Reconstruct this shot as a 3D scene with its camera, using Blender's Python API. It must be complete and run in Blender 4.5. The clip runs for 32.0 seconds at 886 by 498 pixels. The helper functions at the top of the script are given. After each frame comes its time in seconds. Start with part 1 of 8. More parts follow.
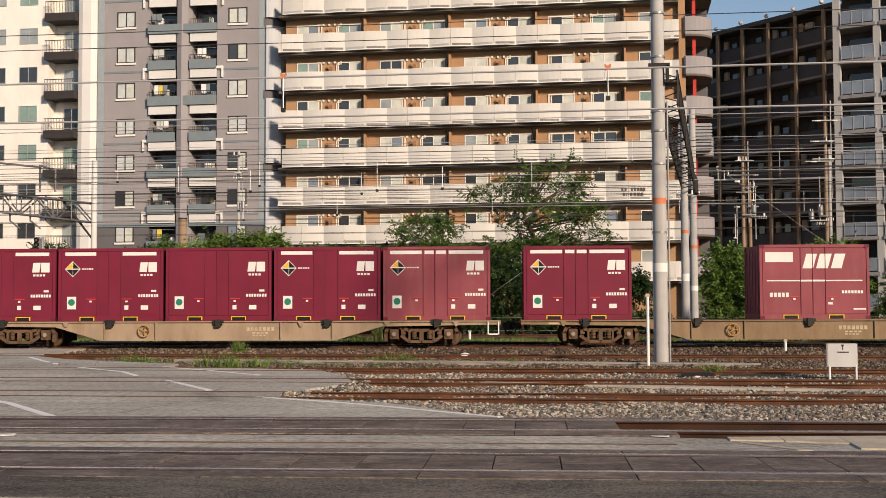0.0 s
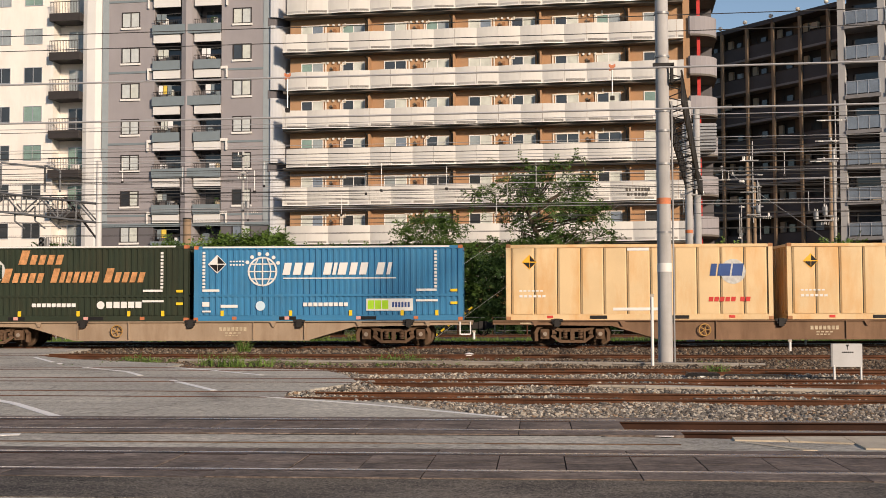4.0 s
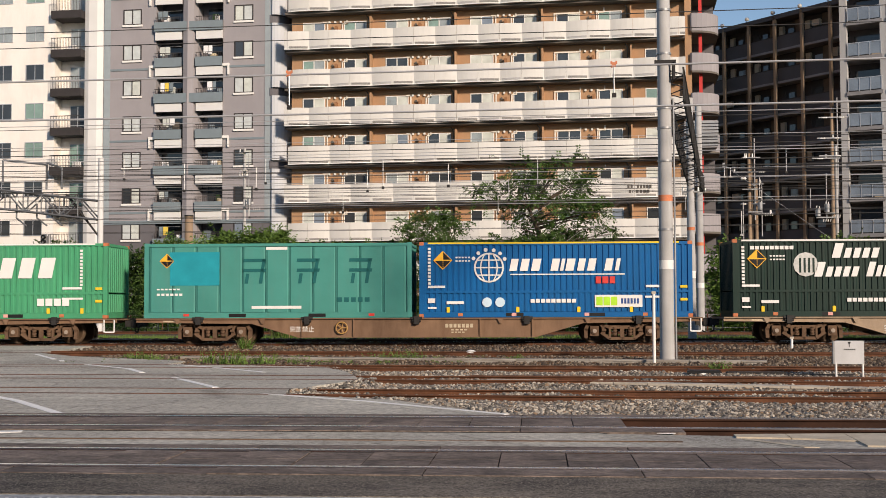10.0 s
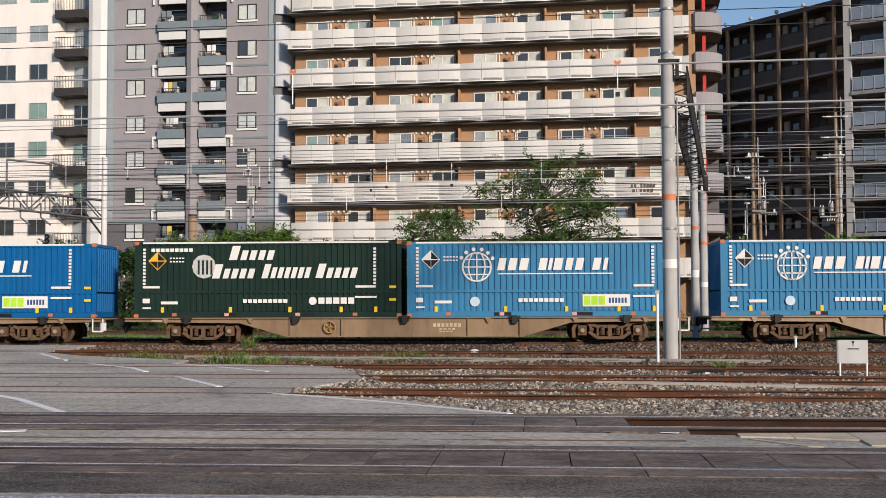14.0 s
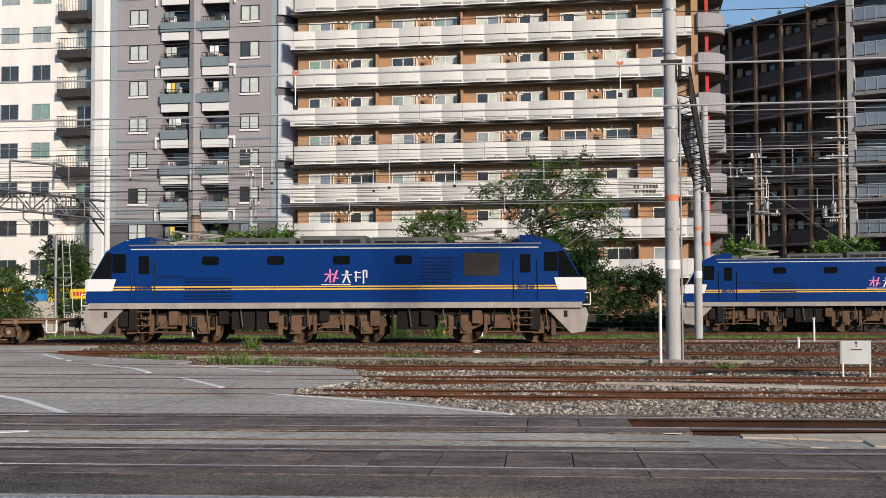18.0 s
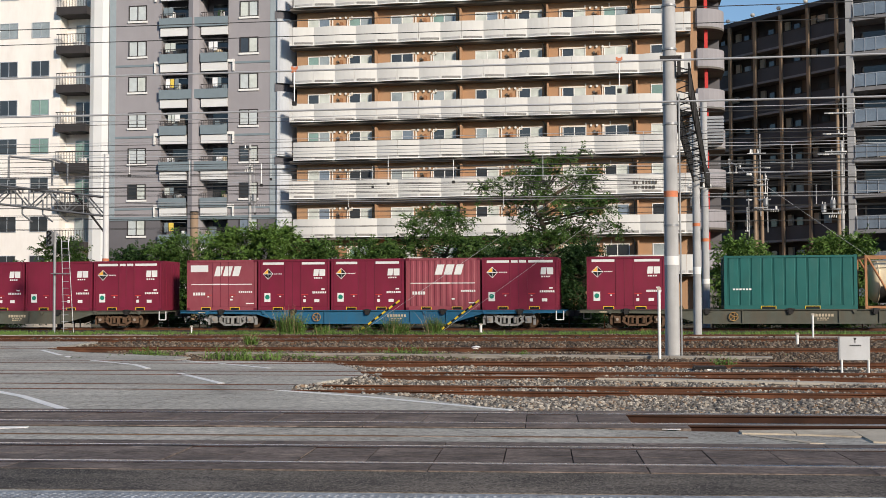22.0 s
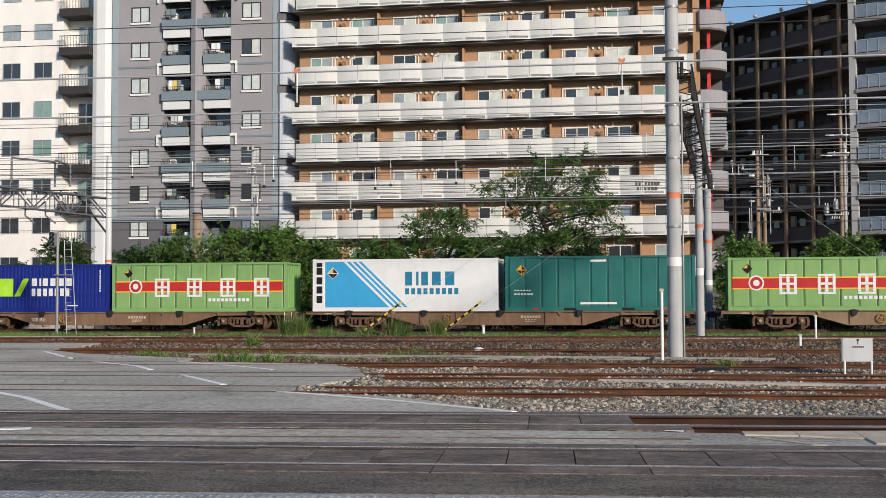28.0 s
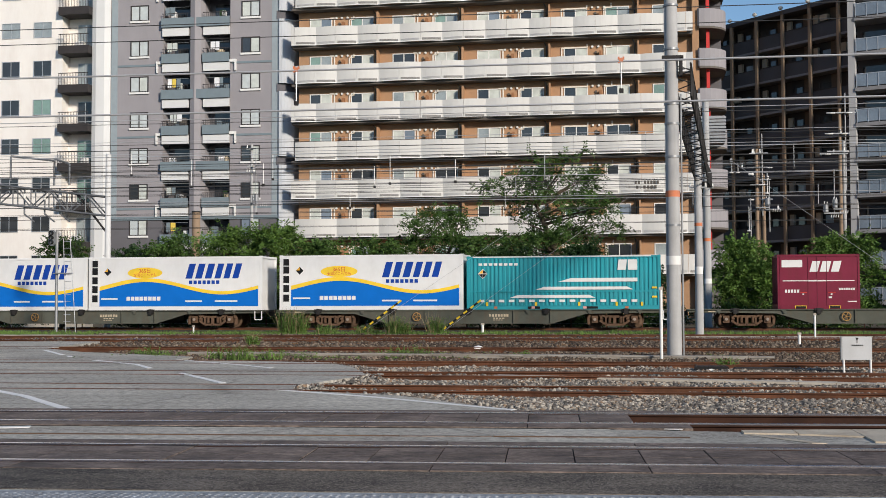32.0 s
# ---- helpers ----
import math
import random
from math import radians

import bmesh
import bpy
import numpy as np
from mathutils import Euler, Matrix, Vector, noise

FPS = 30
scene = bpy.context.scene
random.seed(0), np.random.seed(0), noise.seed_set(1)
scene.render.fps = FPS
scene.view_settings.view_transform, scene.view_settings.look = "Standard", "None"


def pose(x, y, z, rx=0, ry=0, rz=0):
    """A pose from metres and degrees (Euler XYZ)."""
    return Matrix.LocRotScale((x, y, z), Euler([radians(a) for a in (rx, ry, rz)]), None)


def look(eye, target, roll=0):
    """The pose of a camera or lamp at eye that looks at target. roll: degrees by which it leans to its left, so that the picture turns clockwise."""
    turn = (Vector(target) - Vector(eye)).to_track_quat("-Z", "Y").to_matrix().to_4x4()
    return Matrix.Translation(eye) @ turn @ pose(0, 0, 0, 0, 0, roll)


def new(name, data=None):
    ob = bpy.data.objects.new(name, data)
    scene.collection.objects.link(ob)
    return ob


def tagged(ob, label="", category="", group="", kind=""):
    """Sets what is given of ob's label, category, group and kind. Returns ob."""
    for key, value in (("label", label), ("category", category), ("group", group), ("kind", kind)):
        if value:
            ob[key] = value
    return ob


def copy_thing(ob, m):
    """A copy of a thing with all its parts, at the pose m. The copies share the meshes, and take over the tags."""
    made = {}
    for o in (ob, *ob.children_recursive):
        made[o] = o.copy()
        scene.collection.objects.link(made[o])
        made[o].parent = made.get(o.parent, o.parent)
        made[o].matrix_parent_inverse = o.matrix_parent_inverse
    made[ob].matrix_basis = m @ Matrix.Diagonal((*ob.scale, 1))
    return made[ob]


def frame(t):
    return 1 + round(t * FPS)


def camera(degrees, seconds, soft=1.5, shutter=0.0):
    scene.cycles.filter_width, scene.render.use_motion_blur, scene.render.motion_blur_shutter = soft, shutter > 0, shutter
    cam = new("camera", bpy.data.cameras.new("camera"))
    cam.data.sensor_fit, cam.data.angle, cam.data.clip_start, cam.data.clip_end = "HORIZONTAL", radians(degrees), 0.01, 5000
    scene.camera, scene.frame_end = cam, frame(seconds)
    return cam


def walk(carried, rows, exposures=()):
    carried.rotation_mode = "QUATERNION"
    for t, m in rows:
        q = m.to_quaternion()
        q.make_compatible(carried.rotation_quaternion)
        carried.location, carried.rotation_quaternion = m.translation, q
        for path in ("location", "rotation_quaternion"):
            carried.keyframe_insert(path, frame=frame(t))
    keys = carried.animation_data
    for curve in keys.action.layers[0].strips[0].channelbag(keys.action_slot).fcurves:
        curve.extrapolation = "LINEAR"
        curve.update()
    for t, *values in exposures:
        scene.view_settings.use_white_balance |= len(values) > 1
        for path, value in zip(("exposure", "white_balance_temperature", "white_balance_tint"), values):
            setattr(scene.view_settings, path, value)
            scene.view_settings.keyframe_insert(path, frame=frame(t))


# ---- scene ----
# ---------- camera ----------
EYE = Vector((0.0, 0.0, 1.33))
ROLL = -0.19
cam = camera(40.94, 32.0, soft=0.6)


def aim(yaw, pitch):
    """Camera pose for a heading (degrees right of the track's normal) and a tilt upwards."""
    a, b = radians(yaw), radians(pitch)
    way = Vector((math.sin(a) * math.cos(b), math.cos(a) * math.cos(b), math.sin(b)))
    return look(EYE, EYE + way * 10, ROLL)


CAMERA_ROWS = [
    (0, -6.835, 2.851), (0.5, -6.874, 2.883), (1, -6.930, 2.887), (1.5, -6.957, 2.887),
    (2, -6.996, 2.887), (2.5, -7.033, 2.887), (3, -7.037, 2.885), (3.5, -7.040, 2.869),
    (5.5, -7.045, 2.801), (6, -7.077, 2.763), (6.5, -7.081, 2.725), (7, -7.089, 2.725),
    (7.5, -7.159, 2.758), (8, -7.206, 2.758), (8.5, -7.239, 2.725), (9, -7.206, 2.721),
    (9.5, -7.164, 2.721), (10, -7.122, 2.717), (10.5, -7.083, 2.684), (11, -7.069, 2.676),
    (11.5, -7.118, 2.641), (12, -7.143, 2.634), (12.5, -7.163, 2.616), (13, -7.190, 2.600),
    (13.5, -7.245, 2.621), (14, -7.288, 2.682), (14.5, -7.327, 2.753), (16.5, -7.341, 2.680),
    (17, -7.410, 2.679), (17.5, -7.448, 2.684), (18, -7.418, 2.717), (18.5, -7.414, 2.717),
    (19, -7.409, 2.684), (19.5, -7.373, 2.680), (20, -7.340, 2.675), (20.5, -7.364, 2.645),
    (21, -7.340, 2.667), (21.5, -7.369, 2.596), (22, -7.373, 2.524), (22.5, -7.373, 2.549),
    (23, -7.377, 2.546), (23.5, -7.414, 2.479), (24, -7.453, 2.466), (24.5, -7.457, 2.429),
    (25, -7.457, 2.392), (25.5, -7.457, 2.388), (27.5, -7.480, 2.577), (28, -7.496, 2.589),
    (28.5, -7.498, 2.559), (29, -7.490, 2.550), (29.5, -7.423, 2.515), (30, -7.418, 2.511),
    (30.5, -7.453, 2.515), (31, -7.462, 2.550), (31.5, -7.490, 2.550), (32, -7.462, 2.516),
]
walk(cam, [(t, aim(y, p)) for t, y, p in CAMERA_ROWS],
     exposures=[(0, 0.22, 7650, 16), (6, 0.24, 7300, 15), (12, 0.22, 6850, 14), (14, 0.20, 6600, 13), (18, 0.25, 6450, 11), (24, 0.27, 6350, 9), (32, 0.14, 6200, 9)])

# ---------- sky and sun ----------
SUN_ELEV, SUN_AZ = radians(20.0), radians(140.5)   # azimuth from +Y towards +X: low and hazy, behind the camera and well to its right
world = bpy.data.worlds.new("world")
scene.world = world
world.use_nodes = True
wn = world.node_tree.nodes
sky = wn.new("ShaderNodeTexSky")
sky.sky_type = "NISHITA"
sky.sun_disc = False
sky.sun_elevation = SUN_ELEV
sky.sun_rotation = SUN_AZ
sky.dust_density = 0.15
sky.ozone_density = 3.0
wn["Background"].inputs["Strength"].default_value = 0.106
world.node_tree.links.new(sky.outputs[0], wn["Background"].inputs["Color"])
sun_data = bpy.data.lights.new("sun", "SUN")
sun_data.energy = 3.9
sun_data.angle = radians(6.0)
sun_data.color = (1.0, 0.87, 0.72)
sun = new("sun", sun_data)
to_sun = Vector((math.sin(SUN_AZ) * math.cos(SUN_ELEV), math.cos(SUN_AZ) * math.cos(SUN_ELEV), math.sin(SUN_ELEV)))
sun.matrix_world = look(to_sun * 100, (0, 0, 0))
# ---------- materials ----------
def mat(name, col, rough=0.6, metal=0.0, var=0.12, scale=2.0, fine=40.0, bump=0.0, dirt=None, dirt_amount=0.35,
        dirt_scale=(1.5, 1.5, 0.35), coords="Object", spec=0.22, speck=0.0, speck_scale=90.0, speck_stretch=(1, 1, 1), island=None, cracks=0.0, grit=None):
    """Node material: base colour varied at two scales, an optional dirt colour in stretched patches, fine relief."""
    m = bpy.data.materials.new(name)
    m.use_nodes = True
    nt = m.node_tree
    n, ln = nt.nodes, nt.links.new
    bsdf = n["Principled BSDF"]
    bsdf.inputs["Roughness"].default_value = rough
    bsdf.inputs["Metallic"].default_value = metal
    bsdf.inputs["Specular IOR Level"].default_value = spec
    tc, info = n.new("ShaderNodeTexCoord"), n.new("ShaderNodeObjectInfo")
    add = n.new("ShaderNodeVectorMath")
    mul = n.new("ShaderNodeMath")
    mul.operation = "MULTIPLY"
    mul.inputs[1].default_value = 37.0
    ln(info.outputs["Random"], mul.inputs[0])
    ln(tc.outputs[coords], add.inputs[0])
    ln(mul.outputs[0], add.inputs[1])
    big, small = n.new("ShaderNodeTexNoise"), n.new("ShaderNodeTexNoise")
    big.inputs["Scale"].default_value, big.inputs["Detail"].default_value = scale, 5
    small.inputs["Scale"].default_value, small.inputs["Detail"].default_value = fine, 3
    ln(add.outputs[0], big.inputs["Vector"])
    ln(add.outputs[0], small.inputs["Vector"])
    mixn = n.new("ShaderNodeMath")
    mixn.operation = "MULTIPLY_ADD"
    mixn.inputs[1].default_value = 0.35
    ln(small.outputs["Fac"], mixn.inputs[0])
    ln(big.outputs["Fac"], mixn.inputs[2])
    ramp = n.new("ShaderNodeValToRGB")
    ramp.color_ramp.elements[0].position, ramp.color_ramp.elements[1].position = 0.42, 0.92
    ramp.color_ramp.elements[0].color = (*[c * (1 - var) for c in col], 1)
    ramp.color_ramp.elements[1].color = (*[min(1, c * (1 + var)) for c in col], 1)
    ln(mixn.outputs[0], ramp.inputs[0])
    out = ramp.outputs[0]
    if dirt:
        mp = n.new("ShaderNodeMapping")
        mp.inputs["Scale"].default_value = dirt_scale
        ln(add.outputs[0], mp.inputs[0])
        dn = n.new("ShaderNodeTexNoise")
        dn.inputs["Scale"].default_value, dn.inputs["Detail"].default_value = 2.0, 7
        dn.inputs["Roughness"].default_value = 0.65
        ln(mp.outputs[0], dn.inputs["Vector"])
        dr = n.new("ShaderNodeMapRange")
        dr.inputs[1].default_value, dr.inputs[2].default_value = 0.45, 0.75
        dr.inputs[4].default_value = dirt_amount
        ln(dn.outputs["Fac"], dr.inputs[0])
        mx = n.new("ShaderNodeMix")
        mx.data_type = "RGBA"
        ln(dr.outputs[0], mx.inputs[0])
        ln(out, mx.inputs[6])
        mx.inputs[7].default_value = (*dirt, 1)
        out = mx.outputs[2]
    if speck:
        sm = n.new("ShaderNodeMapping")
        sm.inputs["Scale"].default_value = speck_stretch
        ln(add.outputs[0], sm.inputs[0])
        sn = n.new("ShaderNodeTexNoise")
        sn.inputs["Scale"].default_value, sn.inputs["Detail"].default_value = speck_scale, 6
        sn.inputs["Roughness"].default_value = 0.75
        ln(sm.outputs[0], sn.inputs["Vector"])
        sr = n.new("ShaderNodeMapRange")
        sr.inputs[1].default_value, sr.inputs[2].default_value = 0.36, 0.64
        sr.inputs[3].default_value, sr.inputs[4].default_value = 1 - speck, 1 + speck
        ln(sn.outputs["Fac"], sr.inputs[0])
        sx = n.new("ShaderNodeVectorMath")
        sx.operation = "SCALE"
        ln(out, sx.inputs[0])
        ln(sr.outputs[0], sx.inputs["Scale"])
        out = sx.outputs[0]
    if island:
        geo = n.new("ShaderNodeNewGeometry")
        ir = n.new("ShaderNodeValToRGB")
        ir.color_ramp.interpolation = "CONSTANT"
        while len(ir.color_ramp.elements) < len(island):
            ir.color_ramp.elements.new(0.5)
        for i, c in enumerate(island):
            ir.color_ramp.elements[i].position = i / len(island)
            ir.color_ramp.elements[i].color = (*c, 1)
        ln(geo.outputs["Random Per Island"], ir.inputs[0])
        im = n.new("ShaderNodeMix")
        im.data_type = "RGBA"
        im.inputs[0].default_value = 0.75
        ln(out, im.inputs[6])
        ln(ir.outputs[0], im.inputs[7])
        out = im.outputs[2]
    if grit:
        # pale or dark grains, each of one tone
        gv = n.new("ShaderNodeTexVoronoi")
        gv.inputs["Scale"].default_value = grit[0]
        ln(add.outputs[0], gv.inputs["Vector"])
        gs = n.new("ShaderNodeSeparateColor")
        ln(gv.outputs["Color"], gs.inputs[0])
        gm = n.new("ShaderNodeMapRange")
        gm.inputs[1].default_value, gm.inputs[2].default_value = grit[1], min(1.0, grit[1] + 0.1)
        gm.inputs[4].default_value = 0.85
        ln(gs.outputs[0], gm.inputs[0])
        gx = n.new("ShaderNodeMix")
        gx.data_type = "RGBA"
        ln(gm.outputs[0], gx.inputs[0])
        ln(out, gx.inputs[6])
        gx.inputs[7].default_value = (*grit[2], 1)
        out = gx.outputs[2]
    if cracks:
        # long wandering cracks and worn seams, mostly along the rails
        cm = n.new("ShaderNodeMapping")
        cm.inputs["Scale"].default_value = (0.3, 0.55, 1)
        wob = n.new("ShaderNodeTexNoise")
        wob.inputs["Scale"].default_value, wob.inputs["Detail"].default_value = 1.3, 4
        ln(add.outputs[0], wob.inputs["Vector"])
        wa = n.new("ShaderNodeVectorMath")
        wa.operation = "MULTIPLY_ADD"
        wa.inputs[1].default_value = (0.5, 0.5, 0)
        ln(wob.outputs["Color"], wa.inputs[0])
        ln(add.outputs[0], wa.inputs[2])
        ln(wa.outputs[0], cm.inputs[0])
        cv = n.new("ShaderNodeTexVoronoi")
        cv.feature = "DISTANCE_TO_EDGE"
        cv.inputs["Scale"].default_value = 1.0
        ln(cm.outputs[0], cv.inputs["Vector"])
        cr_ = n.new("ShaderNodeMapRange")
        cr_.inputs[1].default_value, cr_.inputs[2].default_value = 0.003, 0.016
        cr_.inputs[3].default_value, cr_.inputs[4].default_value = 1 - cracks, 1.0
        ln(cv.outputs["Distance"], cr_.inputs[0])
        cx = n.new("ShaderNodeVectorMath")
        cx.operation = "SCALE"
        ln(out, cx.inputs[0])
        ln(cr_.outputs[0], cx.inputs["Scale"])
        out = cx.outputs[0]
    ln(out, bsdf.inputs["Base Color"])
    if bump:
        bn = n.new("ShaderNodeBump")
        bn.inputs["Strength"].default_value, bn.inputs["Distance"].default_value = bump, 0.02
        ln(mixn.outputs[0], bn.inputs["Height"])
        ln(bn.outputs[0], bsdf.inputs["Normal"])
    return m


def glass_mat(name, col, rough=0.05):
    """Dark window glass seen from outside in daylight."""
    m = mat(name, col, rough, 0, 0.25, 0.6, 8)
    m.node_tree.nodes["Principled BSDF"].inputs["Specular IOR Level"].default_value = 0.8
    return m


RUST = (0.13, 0.055, 0.03)
GRIME = (0.06, 0.055, 0.05)
M = {}


def reg(key, *a, **k):
    M[key] = mat(key, *a, **k)


# ground
reg("asphalt", (0.445, 0.42, 0.36), 0.88, var=0.32, scale=0.4, fine=30, bump=0.5, dirt=(0.25, 0.225, 0.20), dirt_amount=0.7, dirt_scale=(0.12, 1.1, 1), speck=0.5, speck_scale=12, speck_stretch=(0.8, 1.5, 1), cracks=0.3, grit=(60, 0.84, (0.5, 0.47, 0.44)))
reg("asphalt_dark", (0.135, 0.115, 0.095), 0.92, var=0.5, scale=0.9, fine=45, bump=0.9, dirt=(0.028, 0.026, 0.026), dirt_amount=0.9, dirt_scale=(0.5, 1.2, 1), speck=0.65, speck_scale=30, grit=(105, 0.8, (0.30, 0.265, 0.22)))
reg("tactile", (0.34, 0.36, 0.38), 0.8, var=0.2, scale=3, speck=0.4, speck_scale=16, dirt=(0.12, 0.12, 0.12), dirt_amount=0.5)
reg("ballast_bed", (0.075, 0.066, 0.057), 0.95, var=0.5, scale=1.0, fine=22, bump=1.0, dirt=(0.055, 0.032, 0.022), dirt_amount=0.6, dirt_scale=(0.2, 0.5, 1), speck=0.8, speck_scale=26)
reg("soil", (0.10, 0.085, 0.06), 0.95, var=0.35, scale=0.8, fine=12, bump=0.8, dirt=(0.045, 0.07, 0.025), dirt_amount=0.6, dirt_scale=(0.3, 0.4, 1))
reg("gravel_brown", (0.21, 0.145, 0.10), 0.95, var=0.35, scale=1.4, fine=14, bump=1.0, dirt=(0.32, 0.29, 0.25), dirt_amount=0.5, dirt_scale=(1, 1, 1))
reg("concrete", (0.52, 0.47, 0.40), 0.85, var=0.2, scale=1.5, bump=0.3, dirt=(0.25, 0.21, 0.17), dirt_amount=0.5)
reg("concrete_pole", (0.44, 0.44, 0.435), 0.75, var=0.10, scale=2.5, bump=0.1, dirt=(0.30, 0.29, 0.28), dirt_amount=0.45, dirt_scale=(3, 3, 0.3))
reg("road_paint", (0.90, 0.885, 0.85), 0.7, var=0.08, scale=4, dirt=(0.5, 0.48, 0.45), dirt_amount=0.25, dirt_scale=(2, 2, 2))
reg("panel", (0.19, 0.15, 0.127), 0.75, var=0.45, scale=1.5, bump=0.4, dirt=(0.04, 0.033, 0.03), dirt_amount=0.85, dirt_scale=(0.8, 1.8, 1), speck=0.55, speck_scale=18, speck_stretch=(0.7, 1.6, 1))
reg("rail_rust", (0.115, 0.048, 0.025), 0.75, var=0.5, scale=2.0, bump=0.3, dirt=(0.04, 0.02, 0.012), dirt_amount=0.6, dirt_scale=(0.8, 3, 3))
reg("rail_brown", (0.045, 0.019, 0.011), 0.75, var=0.4, scale=2.0, bump=0.3, dirt=(0.02, 0.011, 0.008), dirt_amount=0.6, dirt_scale=(0.8, 3, 3))
reg("rail_top", (0.80, 0.79, 0.84), 0.26, 1.0, var=0.1)
reg("sleeper", (0.27, 0.24, 0.20), 0.9, var=0.25, dirt=(0.12, 0.07, 0.05), dirt_amount=0.5)
STONES = [(0.045, 0.042, 0.04), (0.27, 0.255, 0.23), (0.12, 0.113, 0.107), (0.47, 0.44, 0.39), (0.22, 0.145, 0.09), (0.08, 0.079, 0.082), (0.34, 0.315, 0.275), (0.032, 0.03, 0.029), (0.165, 0.16, 0.155), (0.11, 0.098, 0.085)]
reg("stone", (0.26, 0.24, 0.21), 0.9, var=0.3, scale=1.0, fine=30, dirt=(0.26, 0.165, 0.09), dirt_amount=0.75, dirt_scale=(0.25, 0.25, 0.25), island=[(c[0] * 1.18, c[1] * 1.15, c[2] * 1.1) if c[0] > 0.09 else c for c in STONES])
reg("stone_brown", (0.13, 0.09, 0.065), 0.9, var=0.35, scale=1.0, fine=30, dirt=(0.09, 0.05, 0.03), dirt_amount=0.75, dirt_scale=(0.15, 0.15, 0.25), island=[(c[0] * 0.62, c[1] * 0.54, c[2] * 0.46) for c in STONES])
reg("slab_cream", (0.58, 0.51, 0.40), 0.85, var=0.2, scale=1.5, bump=0.3, dirt=(0.3, 0.22, 0.15), dirt_amount=0.6)
# vegetation
reg("leaf", (0.048, 0.098, 0.020), 0.55, var=0.5, scale=0.9, fine=6, island=[(0.037, 0.075, 0.015), (0.062, 0.125, 0.025), (0.050, 0.094, 0.022), (0.094, 0.156, 0.037)])
reg("leaf_light", (0.075, 0.144, 0.025), 0.55, var=0.45, scale=0.9, fine=6, island=[(0.056, 0.106, 0.020), (0.094, 0.175, 0.033), (0.075, 0.138, 0.027), (0.138, 0.219, 0.050)])
# Darker green with the shade of low trees and undergrowth put into it.
reg("leaf_shaded", (0.022, 0.052, 0.015), 0.6, var=0.5, scale=0.8, fine=6, island=[(0.015, 0.036, 0.010), (0.028, 0.066, 0.018), (0.022, 0.052, 0.015), (0.05, 0.092, 0.025)])
reg("grass", (0.11, 0.185, 0.04), 0.6, var=0.5, scale=1.5, fine=9)
reg("dry_grass", (0.28, 0.22, 0.12), 0.7, var=0.4, scale=2)
reg("bark", (0.11, 0.085, 0.06), 0.9, var=0.3, scale=4, bump=0.5)
# building skins
reg("wall_brown", (0.41, 0.245, 0.14), 0.8, var=0.10, scale=0.8, fine=25, bump=0.05)
reg("parapet_light", (0.66, 0.645, 0.61), 0.7, var=0.05, scale=0.5, dirt=(0.5, 0.49, 0.46), dirt_amount=0.25, dirt_scale=(1.2, 1.2, 0.25))
reg("wall_brown_dark", (0.30, 0.15, 0.075), 0.8, var=0.1)
reg("duct_tan", (0.80, 0.73, 0.63), 0.6, var=0.05)
reg("louvre_pale", (0.52, 0.51, 0.50), 0.7, var=0.08)
# Dark trim and roofs; on balcony slabs the shaded underside is painted in.
reg("slab_dark_and_shade", (0.13, 0.115, 0.10), 0.8)
reg("white_trim", (0.78, 0.77, 0.74), 0.5, var=0.04)
reg("wall_grey", (0.31, 0.293, 0.305), 0.85, var=0.07, scale=0.5, dirt=(0.26, 0.245, 0.26), dirt_amount=0.3, dirt_scale=(0.8, 0.8, 0.15))
# Dark grey of the base storeys; also shade painted into recesses and gaps.
reg("wall_grey_dark_and_shade", (0.13, 0.125, 0.135), 0.85, var=0.08, scale=0.6)
reg("trim_bluegrey", (0.19, 0.235, 0.26), 0.7, var=0.06)
reg("trim_bluegrey_light", (0.30, 0.345, 0.37), 0.75, var=0.06)
reg("pillar_grey", (0.42, 0.425, 0.43), 0.8, var=0.08, scale=0.5)
reg("wall_pale", (0.66, 0.66, 0.65), 0.75, var=0.06, scale=0.4)
reg("wall_column", (0.50, 0.52, 0.55), 0.75, var=0.08, scale=0.4)
reg("wall_cream", (0.84, 0.80, 0.75), 0.8, var=0.05, scale=0.4, dirt=(0.6, 0.52, 0.46), dirt_amount=0.3, dirt_scale=(0.5, 0.5, 0.15))
reg("box_beige", (0.42, 0.36, 0.28), 0.7, var=0.1)
reg("pier_brown", (0.11, 0.085, 0.065), 0.85, var=0.2)
reg("slab_edge", (0.24, 0.24, 0.25), 0.8, var=0.15)
reg("wall_charcoal", (0.05, 0.048, 0.05), 0.85, var=0.15, scale=0.5)
reg("wall_charcoal_band", (0.088, 0.088, 0.095), 0.85, var=0.15, scale=0.5)
reg("post_tan", (0.30, 0.215, 0.145), 0.8, var=0.15, scale=0.6)
reg("rail_dark", (0.045, 0.04, 0.04), 0.6)
reg("curtain", (0.55, 0.58, 0.54), 0.9, var=0.2, scale=1.5)
reg("curtain_pale", (0.52, 0.56, 0.56), 0.8, var=0.12, scale=2.5)
reg("laundry_yellow", (0.75, 0.55, 0.10), 0.9)
reg("laundry_white", (0.80, 0.80, 0.80), 0.9)
reg("curtain_warm", (0.62, 0.52, 0.36), 0.9, var=0.2, scale=1.5)
reg("red_panel", (0.55, 0.05, 0.045), 0.6)
M["glass_dark"] = glass_mat("glass_dark", (0.04, 0.045, 0.05))
M["glass_pale"] = glass_mat("glass_pale", (0.30, 0.34, 0.35))
M["glass_frost"] = glass_mat("glass_frost", (0.20, 0.245, 0.30), 0.2)
M["glass_black"] = glass_mat("glass_black", (0.006, 0.007, 0.008), 0.08)
